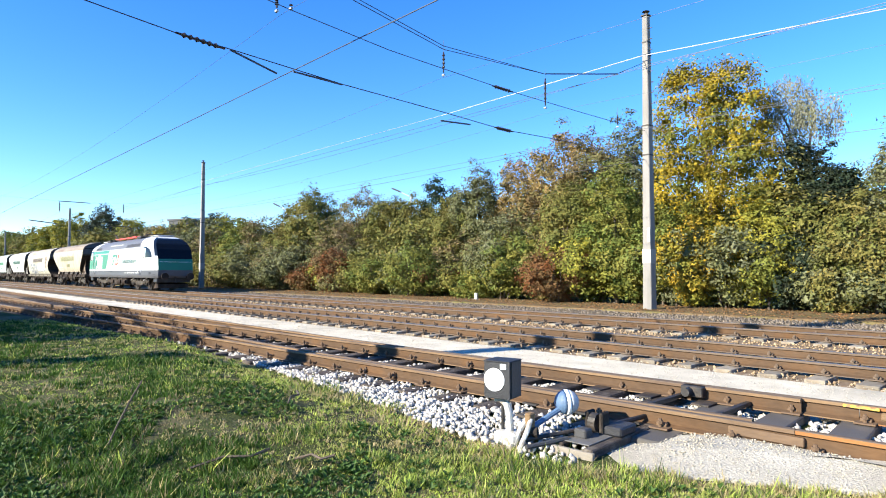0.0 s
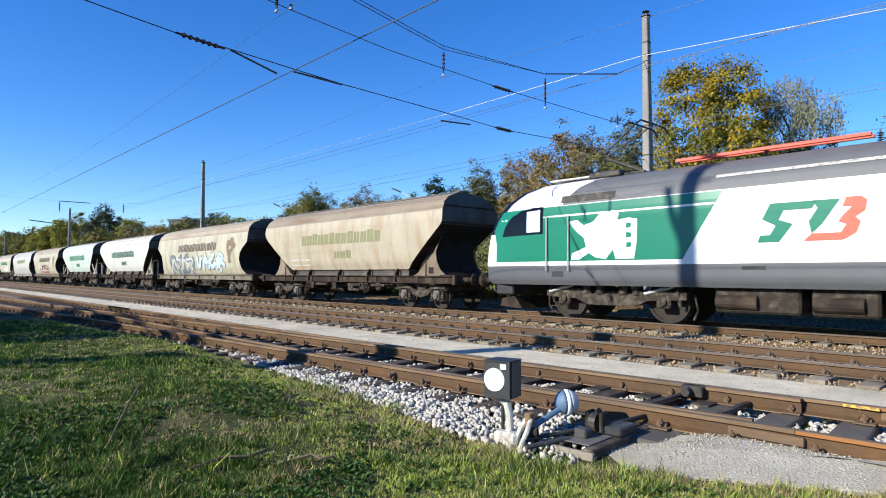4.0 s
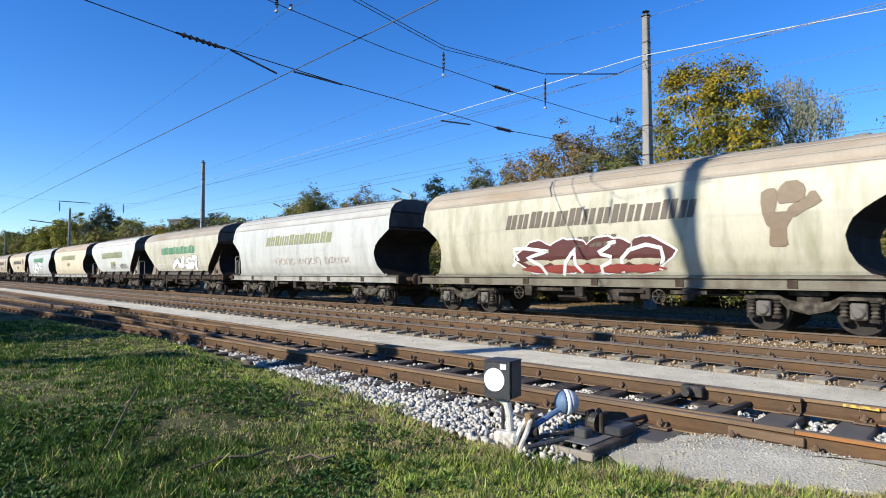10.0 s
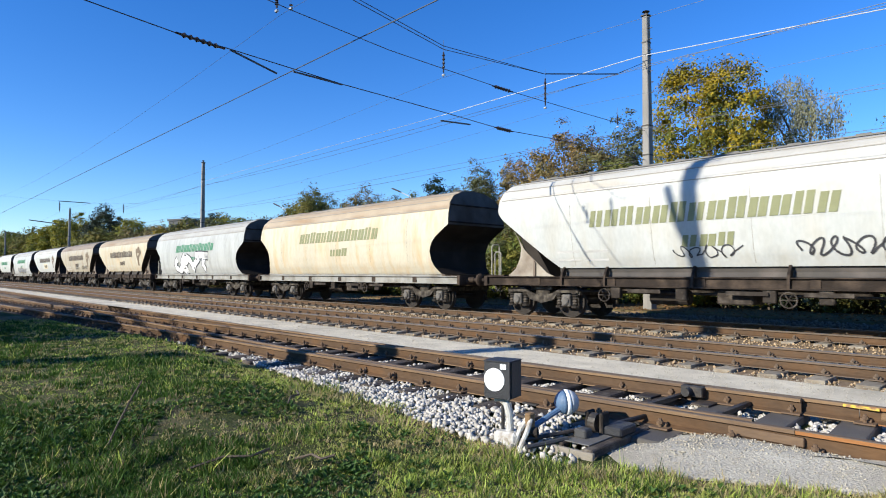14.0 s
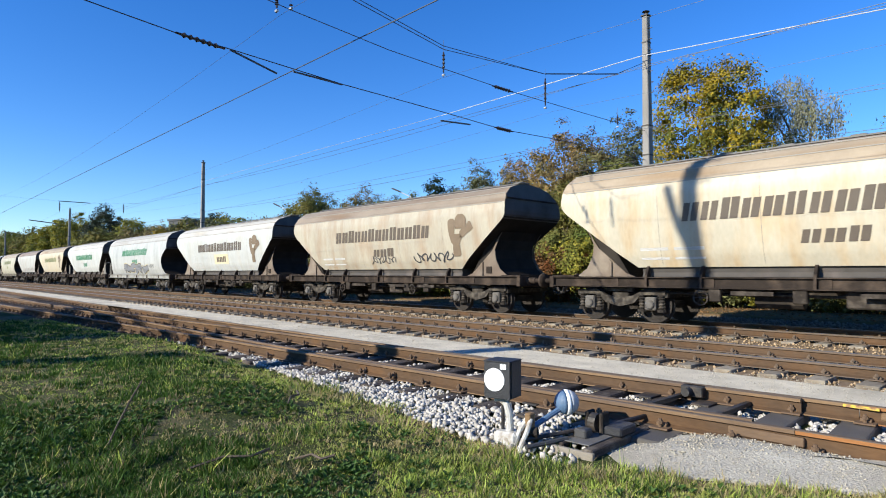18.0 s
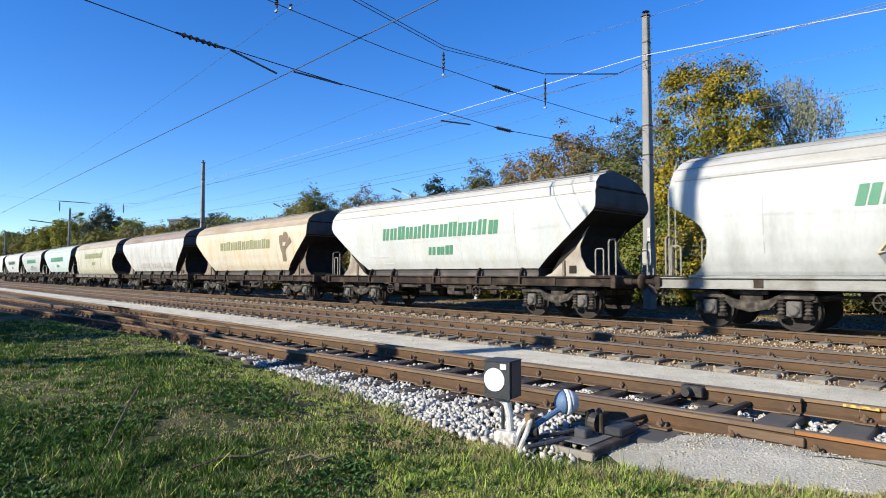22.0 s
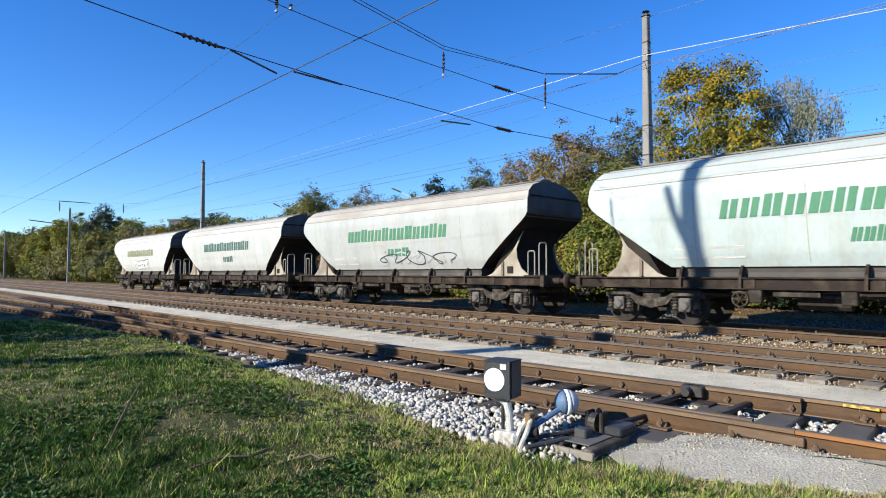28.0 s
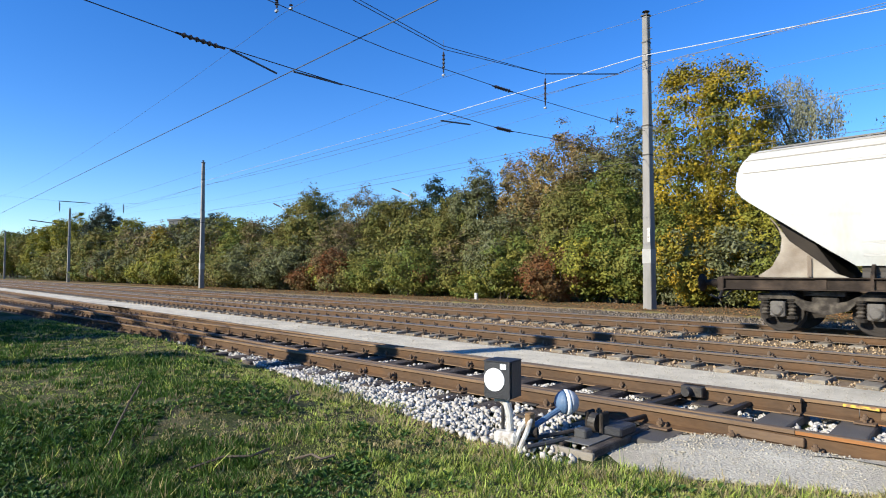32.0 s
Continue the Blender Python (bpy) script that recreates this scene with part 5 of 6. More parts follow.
def wheelset_mesh(r, half=0.75):
    bm = bmesh.new()
    for s in (-1, 1):
        m = Matrix.Translation((0, s * half, 0)) @ Matrix.Rotation(radians(-90 * s), 4, "X")
        lathe(bm, ((0.02, -0.055), (r + 0.028, -0.055), (r + 0.028, -0.03), (r, -0.025), (r - 0.005, 0.065), (r - 0.06, 0.068), (r - 0.09, 0.03), (0.16, 0.045),
                   (0.13, 0.09), (0.02, 0.09)), m, 24)
    rod(bm, (0, -half, 0), (0, half, 0), 0.085, 10)
    for s in (-1, 1):
        box(bm, -0.045, 0.045, s * (half + 0.088) - 0.006, s * (half + 0.088) + 0.006, -0.14, 0.14)
    return mesh_of(bm, "wheelset", M_WHEEL)


def bogie_frame_mesh():
    bm = bmesh.new()
    for s in (-1, 1):
        y = s * 1.0
        arch = [(-1.30, 0.72), (-0.62, 0.72), (-0.42, 0.50), (0, 0.40), (0.42, 0.50), (0.62, 0.72), (1.30, 0.72), (1.30, 0.84), (0.7, 0.86), (0.4, 0.70), (0, 0.62), (-0.4, 0.70), (-0.7, 0.86), (-1.30, 0.84)]
        plate(bm, arch, y - 0.05, y + 0.05)
        box(bm, -0.38, 0.38, y - 0.07, y + 0.07, 0.80, 0.90, 0.01)
    box(bm, -0.25, 0.25, -1.0, 1.0, 0.55, 0.80, 0.03)
    for x in (-1.28, 1.28):
        box(bm, x - 0.05, x + 0.05, -1.0, 1.0, 0.66, 0.80, 0.01)
    return mesh_of(bm, "bogie_frame", M_BOGIE)


def axle_box_mesh():
    bm = boxed(-0.15, 0.15, -0.10, 0.10, -0.15, 0.19, bevel=0.03)
    lathe(bm, ((0.12, -0.02), (0.12, 0.03), (0.09, 0.06), (0.03, 0.065)), Matrix.Translation((0, -0.10, 0)) @ Matrix.Rotation(radians(90), 4, "X"), 14)
    return mesh_of(bm, "axle_box", M_BOGIE_LIGHT)


def spring_mesh():
    prof = [(0.11, -0.19), (0.11, -0.13)]
    for k in range(4):
        prof += [(0.055, -0.12 + 0.08 * k), (0.088, -0.08 + 0.08 * k)]
    prof += [(0.055, 0.20), (0.10, 0.21), (0.10, 0.25)]
    return mesh_of(lathe(bmesh.new(), prof, Matrix(), 8), "spring", M_BOGIE)


M_BOGIE_LIGHT = material("pale_dusty_cast_steel", (0.120, 0.110, 0.096), 0.8, 0.0, vary=0.25, scale=9, second=(0.056, 0.050, 0.044), second_at=0.6, second_scale=7)

WHEELSETS = []


def add_bogie(parent, x, wheel_r=0.46, base=1.8):
    bogie = part("bogie", shared("bogie", bogie_frame_mesh), None, parent, pose(x, 0, 0))
    for s in (-1, 1):
        ws = part("wheelset", shared(("wheelset", wheel_r), lambda: wheelset_mesh(wheel_r)), None, bogie, pose(s * base / 2, 0, wheel_r))
        WHEELSETS.append((ws, s * base / 2, wheel_r))
        for side, rz in ((-1, 0), (1, 180)):
            part("axle_box", shared("axle_box", axle_box_mesh), None, bogie, pose(s * base / 2, side * 1.0, wheel_r + 0.02, 0, 0, rz))
            for d in (-0.27, 0.27):
                part("spring", shared("spring", spring_mesh), None, bogie, pose(s * base / 2 + d, side * 1.0, wheel_r + 0.02))
    return bogie


def side_sill_mesh(end, s, mat):
    """A channel open to the outside: recessed web between two flanges."""
    y = s * 1.30
    bm = bmesh.new()
    plate(bm, [(y, 0.92), (y, 0.942), (y - s * 0.075, 0.948), (y - s * 0.075, 1.157), (y, 1.163), (y, 1.185), (y - s * 0.09, 1.185), (y - s * 0.09, 0.92)], -end, end, "yz")
    return mesh_of(bm, "side_sill", mat)


def sill_plate_mesh(s, mat):
    """The upright strip that carries the barrel on the side sill."""
    bm = bmesh.new()
    box(bm, -6.3, 6.3, min(s * 1.150, s * 1.192), max(s * 1.150, s * 1.192), 1.10, 1.27)
    return mesh_of(bm, "sill_plate", mat)


def centre_sill_mesh(end):
    return mesh_of(boxed(-end + 0.1, end - 0.1, -0.22, 0.22, 0.85, 1.12), "centre_sill", M_FRAME)


def cross_member_mesh():
    return mesh_of(boxed(-0.1, 0.1, -1.25, 1.25, 0.92, 1.14), "cross_member", M_FRAME)


def headstock_mesh():
    bm = boxed(-0.07, 0.07, -1.32, 1.32, 0.88, 1.20, bevel=0.015)
    box(bm, -0.35, 0.05, -0.15, 0.15, 0.95, 1.10)
    return mesh_of(bm, "headstock", M_FRAME)


def buffer_mesh():
    m = Matrix.Rotation(radians(90), 4, "Y")
    return mesh_of(lathe(bmesh.new(), ((0.14, 0.0), (0.14, 0.04), (0.095, 0.05), (0.095, 0.30), (0.07, 0.31), (0.07, 0.46), (0.17, 0.50), (0.215, 0.54), (0.215, 0.575), (0.05, 0.585)), m, 16), "buffer", M_FRAME)


def coupling_mesh():
    bm = bmesh.new()
    pipe(bm, [(0, 0, 1.04), (0.25, 0, 0.97), (0.42, 0, 0.86), (0.5, 0, 0.66)], 0.04, 6)
    pipe(bm, [(0, 0.35, 0.95), (0.2, 0.35, 0.72), (0.4, 0.35, 0.66), (0.58, 0.35, 0.75)], 0.025, 6)
    return mesh_of(bm, "coupling", M_STEEL_DARK)


def rib_mesh(kind):
    return mesh_of(plate(bmesh.new(), [(-1.305, 0.93), (-1.23, 0.93), (-1.23, 1.18), (-1.10, 1.19), (-1.06, 1.44), (-1.135, 1.46), (-1.225, 1.34), (-1.305, 1.17)], -0.03, 0.03, "yz"), "rib", M_FRAME)


def chute_mesh():
    bm = bmesh.new()
    for s in (-1, 1):
        plate(bm, [(s * 1.03, 1.43), (s * 1.0, 1.30), (s * 1.03, 1.19), (s * 0.6, 1.19), (s * 0.5, 1.43)], -4.22, 4.22, "yz")
    return mesh_of(bm, "chute", M_CHUTE)


M_CHUTE = material("dusty_grey_chute", (0.060, 0.053, 0.046), 0.8, vary=0.2, scale=2, second=(0.12, 0.10, 0.085))


def end_panel_mesh(kind, s, mat):
    if kind == "trough":
        pts = [(4.45, 1.19), (6.25, 1.19), (5.92, 1.42), (5.74, 1.75), (5.70, 2.05), (5.80, 2.36), (6.0, 2.60), (5.55, 2.04), (4.70, 1.34)]
        bm = plate(bmesh.new(), [(x, z - (0.06 if 1.3 < z and x < 5.6 else 0)) for x, z in pts], s * 0.98, s * 1.01)
    else:
        bm = plate(bmesh.new(), [(5.5, 1.19), (6.6, 1.19), (6.35, 1.27), (5.6, 1.30)], s * 1.15, s * 1.18)
    return mesh_of(bm, "end_panel", mat)


def stiffener_mesh(s):
    return mesh_of(plate(bmesh.new(), [(5.12, 1.2), (5.2, 1.2), (5.2, 1.66), (5.12, 1.60)], s * 1.01, s * 1.06), "stiffener", M_PANEL)


def hatch_mesh():
    return mesh_of(boxed(5.34, 5.58, -1.035, -1.008, 1.28, 1.5, bevel=0.006), "inspection_plate", M_FRAME)


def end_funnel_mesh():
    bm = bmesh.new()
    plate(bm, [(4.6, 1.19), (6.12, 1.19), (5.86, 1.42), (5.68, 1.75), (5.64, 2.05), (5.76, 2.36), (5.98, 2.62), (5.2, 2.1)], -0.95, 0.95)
    # the funnel's recess takes the same painted shade as the end wall
    return mesh_of(bm, "end_funnel", M_END_SHADED)


def railing_mesh(s):
    return mesh_of(pipe(bmesh.new(), [(6.75, s * 1.2, 1.2), (6.75, s * 1.2, 2.12), (6.75, s * 1.15, 2.18), (6.75, s * 0.9, 2.2), (6.75, s * 0.85, 2.15), (6.75, s * 0.85, 1.2)], 0.022, 6), "railing", M_RAILING)


def step_rail_mesh(s):
    return mesh_of(pipe(bmesh.new(), [(6.35, s * 1.22, 1.2), (6.35, s * 1.22, 1.9), (6.4, s * 1.22, 1.95), (6.56, s * 1.22, 1.95), (6.6, s * 1.22, 1.9), (6.6, s * 1.22, 1.2)], 0.02, 6), "step_rail", M_RAILING)


M_RAILING = material("dull_yellow_grey_railing", (0.264, 0.248, 0.200), 0.6, vary=0.15)


M_RAILING_WHITE = material("old_white_railing", (0.400, 0.392, 0.352), 0.6, vary=0.15)


def ladder_mesh(s):
    bm = bmesh.new()
    for y in (-0.95 * s, -0.6 * s):
        pipe(bm, [(6.78, y, 1.2), (6.78, y, 3.3), (6.60, y * 0.9, 4.05)], 0.02, 6)
    for k in range(8):
        rod(bm, (6.78, -0.95 * s, 1.4 + 0.26 * k), (6.78, -0.6 * s, 1.4 + 0.26 * k), 0.012, 5)
    return mesh_of(bm, "ladder", M_RAILING)


def hood_rail_mesh(kind, z):
    """A bar across the end hood."""
    x = end_x(kind, z)
    return mesh_of(boxed(x - 0.01, x + 0.035, -side_y(kind, z) * 0.97, side_y(kind, z) * 0.97, z, z + 0.05, bevel=0.01), "hood_rail", M_FRAME)


def strut_mesh(s):
    return mesh_of(rodded((4.95, s * 1.18, 2.12), (6.35, s * 1.22, 1.2), 0.045, 8), "end_strut", M_RAILING_WHITE)


def platform_mesh():
    return mesh_of(boxed(6.2, 6.95, -1.25, 1.25, 1.19, 1.225), "platform", M_FRAME)


def brake_gear_mesh():
    bm = bmesh.new()
    rod(bm, (-1.6, -0.55, 0.66), (-0.6, -0.55, 0.66), 0.19, 12)
    box(bm, 0.3, 1.1, -1.1, -0.3, 0.55, 0.9, 0.03)
    rod(bm, (-4.0, -0.9, 0.78), (4.0, -0.9, 0.78), 0.03, 6)
    for x in (-2.3, -0.5, 1.5, 2.6):
        box(bm, x - 0.14, x + 0.14, -1.26, -1.1, 0.62, 0.93, 0.02)
    box(bm, -3.2, 3.2, -0.35, 0.35, 0.72, 0.95, 0.05)
    for x in (-1.9, 0.6, 2.2):
        box(bm, x, x + 0.9, -1.32, -1.29, 0.78, 0.87)
    return mesh_of(bm, "brake_gear", M_IRON)


def hand_wheel_mesh():
    bm = bmesh.new()
    m = Matrix.Translation((0.0, -1.30, 0.70)) @ Matrix.Rotation(radians(90), 4, "X")
    pts = [m @ Vector((0.17 * math.cos(a * 0.5236), 0.17 * math.sin(a * 0.5236), 0)) for a in range(13)]
    pipe(bm, pts, 0.018, 5)
    for a in range(3):
        rod(bm, pts[a * 2], pts[a * 2 + 6], 0.012, 5)
    rod(bm, (0, -1.28, 0.70), (0, -0.9, 0.70), 0.03, 6)
    return mesh_of(bm, "hand_wheel", M_IRON)


def walkway_mesh():
    bm = bmesh.new()
    box(bm, -6.1, 6.1, -0.28, 0.28, 4.20, 4.235)
    for k in range(9):
        x = -5.6 + 1.4 * k
        box(bm, x - 0.03, x + 0.03, -0.3, 0.3, 4.15, 4.20)
        box(bm, x + 0.25, x + 0.55, -0.22, 0.22, 4.235, 4.275, 0.01)
    return mesh_of(bm, "roof_walkway", M_GALV_DARK)


def seam_mesh(kind):
    """Raised longitudinal seam where roof and side sheets meet."""
    bm = bmesh.new()
    z = 3.50
    x = end_x(kind, z) - 0.02
    for s in (-1, 1):
        for zz, proud in ((z, 0.012), (3.80, 0.014), (4.02, 0.02)):
            y = s * side_y(kind, zz)
            box(bm, -x + 0.1, x - 0.1, min(y, y + s * proud), max(y, y + s * proud), zz, zz + 0.022)
    return mesh_of(bm, "roof_seam", M_SEAM)


M_SILL_PALE = material("dusty_pale_sill", (0.255, 0.250, 0.225), 0.75, vary=0.2, scale=2, stretch=(0.4, 1, 1), second=(0.15, 0.135, 0.11), second_at=0.58, second_scale=2)
M_SILL_DUSTY = material("dusty_olive_sill", (0.145, 0.132, 0.098), 0.8, vary=0.25, scale=2, stretch=(0.4, 1, 1), second=(0.085, 0.068, 0.05), second_at=0.58, second_scale=2)


def build_wagon(kind, colour, letters, emblem, art, rng, short=1.0):
    names = {"silver": "pale grey", "white": "white", "cream": "cream-yellow", "beige": "stained beige", "grey": "dull grey", "mint": "pale mint", "chalky": "chalky white brown-roofed", "mossy": "moss-stained beige", "sooty": "sooty pale grey"}
    extra = {"": "", "patch": " and pale yellow patch", "ice": " and ice-blue graffiti", "red": " and red graffiti", "chalk": " and big white graffiti", "tags": " and scrawled black tags",
             "outline": " and black outlined graffiti", "silver": " and silvery graffiti", "smear": " and faded smears"}
    shape = "barrel-sided" if kind == "barrel" else "slope-ended"
    w = tagged(empty("grain_hopper_wagon", pose(0, TRACK_Y, 0)),
               f"{names[colour]} {shape} grain hopper, {letters or 'no'} lettering{extra[art]}", "freight wagon", "wagons of the grain train")
    end = LENGTH[kind] / 2 - 0.655
    pale = colour in ("white", "mint", "silver", "sooty") and not emblem
    sill = M_FRAME if kind == "trough" else M_SILL_DUSTY if colour == "mossy" else M_SILL_PALE
    long = Matrix.Diagonal((short, 1, 1, 1))
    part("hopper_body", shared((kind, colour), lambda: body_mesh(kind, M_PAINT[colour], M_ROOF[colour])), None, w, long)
    part("roof_seam", shared(("seam", kind), lambda: seam_mesh(kind)), None, w, long)
    part("roof_walkway", shared("walkway", walkway_mesh), None, w, long)
    for s in (-1, 1):
        part("side_sill", shared(("side_sill", kind, s, sill.name), lambda: side_sill_mesh(end, s, sill)), None, w)
    for s in (-1, 1) if kind == "barrel" else ():
        part("sill_plate", shared(("sill_plate", s, sill.name), lambda: sill_plate_mesh(s, sill)), None, w, long)
    part("centre_sill", shared(("centre_sill", kind), lambda: centre_sill_mesh(end)), None, w)
    for x in (-4.9, 4.9, -2.4, 0, 2.4):
        part("cross_member", shared("cross_member", cross_member_mesh), None, w, pose(x, 0, 0))
    part("brake_gear", shared("brake_gear", brake_gear_mesh), None, w)
    for x in (-2.6, 1.9):
        part("hand_wheel", shared("hand_wheel", hand_wheel_mesh), None, w, pose(x, 0, 0))
    for rz in (0, 180):
        m = pose(end - 6.90 if rz == 0 else 6.90 - end, 0, 0, 0, 0, rz)
        mm = pose(0, 0, 0, 0, 0, rz)
        e = 1 if rz == 0 else -1
        part("headstock", shared("headstock", headstock_mesh), None, w, pose(e * (end + 0.03), 0, 0, 0, 0, rz))
        for s in (-1, 1):
            part("buffer", shared("buffer", buffer_mesh), None, w, pose(e * (end + 0.08), s * 0.875, 1.06, 0, 0, rz))
        part("coupling", shared("coupling", coupling_mesh), None, w, pose(e * (end + 0.1), 0, 0, 0, 0, rz))
        for s in (-1, 1):
            part("end_panel", shared(("panel", kind, s, pale), lambda: end_panel_mesh(kind, s, M_PANEL_PALE if pale else M_PANEL)), None, w, mm)
            if kind == "trough":
                part("stiffener", shared(("stiffener", s), lambda: stiffener_mesh(s)), None, w, mm)
        railed = colour in ("white", "mint", "silver", "sooty") and not emblem and not (rz == 0 and kind == "barrel") and not (rz == 180 and art == "outline")
        for s in (-1, 1) if railed else ():
            part("railing", shared(("railing", s), lambda: railing_mesh(s)), None, w, m)
            part("step_rail", shared(("step_rail", s), lambda: step_rail_mesh(s)), None, w, m)
        if railed and kind == "barrel":
            part("ladder", shared(("ladder", rz), lambda: ladder_mesh(1 if rz == 0 else -1)), None, w, m)
        part("platform", shared("platform", platform_mesh), None, w, m)
        for z in (3.02, 3.62):
            part("hood_rail", shared(("hood_rail", kind, z), lambda: hood_rail_mesh(kind, z)), None, w, mm @ long)
        if colour == "mint" and short < 1:
            for s in (-1, 1):
                part("end_strut", shared(("strut", s), lambda: strut_mesh(s)), None, w, mm, label="white diagonal strut")
        if kind == "trough":
            part("inspection_plate", shared("hatch", hatch_mesh), None, w, mm)
            part("end_funnel", shared("funnel", end_funnel_mesh), None, w, mm)
    if kind == "trough":
        part("chute", shared("chute", chute_mesh), None, w)
        for x in (-4.0, -2.6, -0.2, 1.9, 3.7):
            for rz in (0, 180):
                part("rib", shared("rib", lambda: rib_mesh(kind)), None, w, pose(x if rz == 0 else -x, 0, 0, 0, 0, rz) if rz == 0 else pose(x, 0, 0, 0, 0, 180))
    for x in ((-4.9, 4.9) if kind == "trough" else (-5.15, 5.15)):
        add_bogie(w, x)

    def paint(name, polys, mat, label, lift=0.006):
        verts, faces = [], []
        verts, faces = flat_marks(kind, polys, -1, lift)
        part(name, mesh_from(verts, faces, name, mat), None, w, label=label)

    up = 0.0 if kind == "trough" else 0.08
    joints = (-3.6, -1.2, 1.2, 3.6) if kind == "trough" else (-4.7, -2.4, 0.0, 2.4, 4.7)
    for x in joints:
        paint("sheet_joint", [ribbon([(x, 1.5 + 0.24 * i) for i in range(9)], 0.010)], M_JOINT, "", 0.004)
    if letters:
        paint("lettering", lettering(kind, -3.0, 2.95, 2.53 + up, 2.96 + up, 13, rng), M_LETTER[letters], f"{letters} slanted block lettering", 0.012)
        if art not in ("smear", "ice") and not (emblem and letters == "olive"):
            paint("small_lettering", lettering(kind, -0.45, 0.85, 1.92 + up, 2.20 + up, 3 if colour != "mint" else 6, rng), M_LETTER[letters], f"{letters} small lettering", 0.010)
    if kind == "trough":
        for x in (-4.15, -3.25):
            paint("data_plate", [[(x, 1.62), (x + 0.75, 1.62), (x + 0.75, 1.92), (x, 1.92)]], M_DATA, "faint grey data lines", 0.008)
    if art == "patch":
        paint("patch", [[(-0.75, 1.80), (1.15, 1.80), (1.15, 2.36), (-0.75, 2.36)]], M_PATCH, "pale yellow painted patch", 0.007)
    if emblem:
        paint("emblem", patch_shape(4.45 if kind == "trough" else 4.9, 2.55), M_SPRAY["brown"], "lobed brown patch emblem", 0.014)
    if art == "ice":
        paint("graffiti_outline", bubble_letters(-4.3, 1.36, 4.0, 0.95, 5, 0.27, rng), M_SPRAY["slate"], "grey-blue outlined graffiti letters", 0.016)
        rng.seed(77)
        shapes = bubble_letters(0.1, 1.50, 3.9, 0.85, 6, 0.36, rng)
        paint("graffiti_outline", shapes, M_SPRAY["slate"], "dark graffiti outline", 0.019)
        rng.seed(77)
        paint("graffiti", bubble_letters(0.1, 1.50, 3.9, 0.85, 6, 0.26, rng), M_SPRAY["ice"], "ice-blue graffiti letters", 0.023)
        rng.seed(78)
        paint("graffiti", bubble_letters(-4.25, 1.40, 3.9, 0.85, 5, 0.14, rng), M_SPRAY["haze"], "faint pale blue graffiti fill", 0.020)
    elif art == "red":
        for grow, colour_of, lift in ((0.05, "chalk", 0.013), (0.0, "maroon", 0.016)):
            rng.seed(30)
            paint("graffiti", blobs(-2.7 - grow, 1.27 - grow, 5.0 + 2 * grow, 0.98 + 2 * grow, 4, rng), M_SPRAY[colour_of], "white edge of the graffiti" if grow else "dark maroon graffiti ground", lift)
        rng.seed(31)
        paint("graffiti", bubble_letters(-2.5, 1.36, 4.5, 0.72, 4, 0.10, rng), M_SPRAY["chalk"], "thin white graffiti strokes", 0.020)
        rng.seed(32)
        paint("graffiti", blobs(-2.5, 1.27, 4.6, 0.26, 5, rng), M_SPRAY["red"], "faded red foot of the graffiti", 0.018)
    elif art == "chalk":
        seed = rng.random()
        big = kind == "barrel"
        gx, gz, gw, gh = (-3.3, 1.46, 5.2, 0.86) if big else (-1.2, 1.60, 4.5, 0.62)
        for thick, colour_of, lift in ((0.54 if big else 0.40, "black", 0.016), (0.38 if big else 0.34, "chalk", 0.020)):
            rng.seed(seed)
            paint("graffiti", bubble_letters(gx, gz, gw, gh, 4, thick, rng), M_SPRAY[colour_of], "white bubble graffiti" if colour_of == "chalk" else "dark graffiti outline", lift)
    elif art == "tags":
        paint("graffiti", tag_strokes(-0.6, 1.62, 1.5, 0.35, 7, 0.03, rng) + tag_strokes(2.1, 1.62, 1.9, 0.45, 8, 0.045, rng), M_SPRAY["black"], "scrawled black tags", 0.016)
    elif art == "outline":
        for thick, colour_of, lift in ((0.26, "black", 0.016), (0.18, "chalk", 0.020)):
            rng.seed(64)
            paint("graffiti", bubble_letters(-1.9, 1.62, 3.6, 0.55, 4, thick, rng), M_SPRAY[colour_of], "black graffiti outline" if thick > 0.2 else "white graffiti fill", lift)
    elif art == "silver" and kind == "barrel":
        for thick, colour_of, lift in ((0.50, "yellow", 0.016), (0.42, "black", 0.019), (0.33, "pewter", 0.022)):
            rng.seed(91)
            paint("graffiti", bubble_letters(-2.6, 1.47, 5.2, 0.36, 6, thick, rng), M_SPRAY[colour_of], {"yellow": "yellowish graffiti rim", "black": "black graffiti outline", "pewter": "grey block graffiti"}[colour_of], lift)
        paint("graffiti", tag_strokes(3.5, 1.62, 0.9, 0.35, 5, 0.03, rng), M_SPRAY["black"], "small black tag", 0.016)
    elif art == "silver":
        paint("graffiti", tag_strokes(-1.0, 1.55, 4.2, 0.6, 6, 0.06, rng), M_SPRAY["silver"], "silvery graffiti strokes", 0.016)
        paint("graffiti_outline", tag_strokes(-1.0, 1.55, 4.2, 0.6, 5, 0.035, rng), M_SPRAY["black"], "thin black graffiti strokes", 0.019)
    elif art == "smear":
        for k in range(3):
            paint("graffiti", tag_strokes(-2.2 + 2.3 * k, 1.62, 1.9, 0.42, 7, 0.028, rng), M_SPRAY["faint"], "faded reddish scrawl", 0.016)
    return w


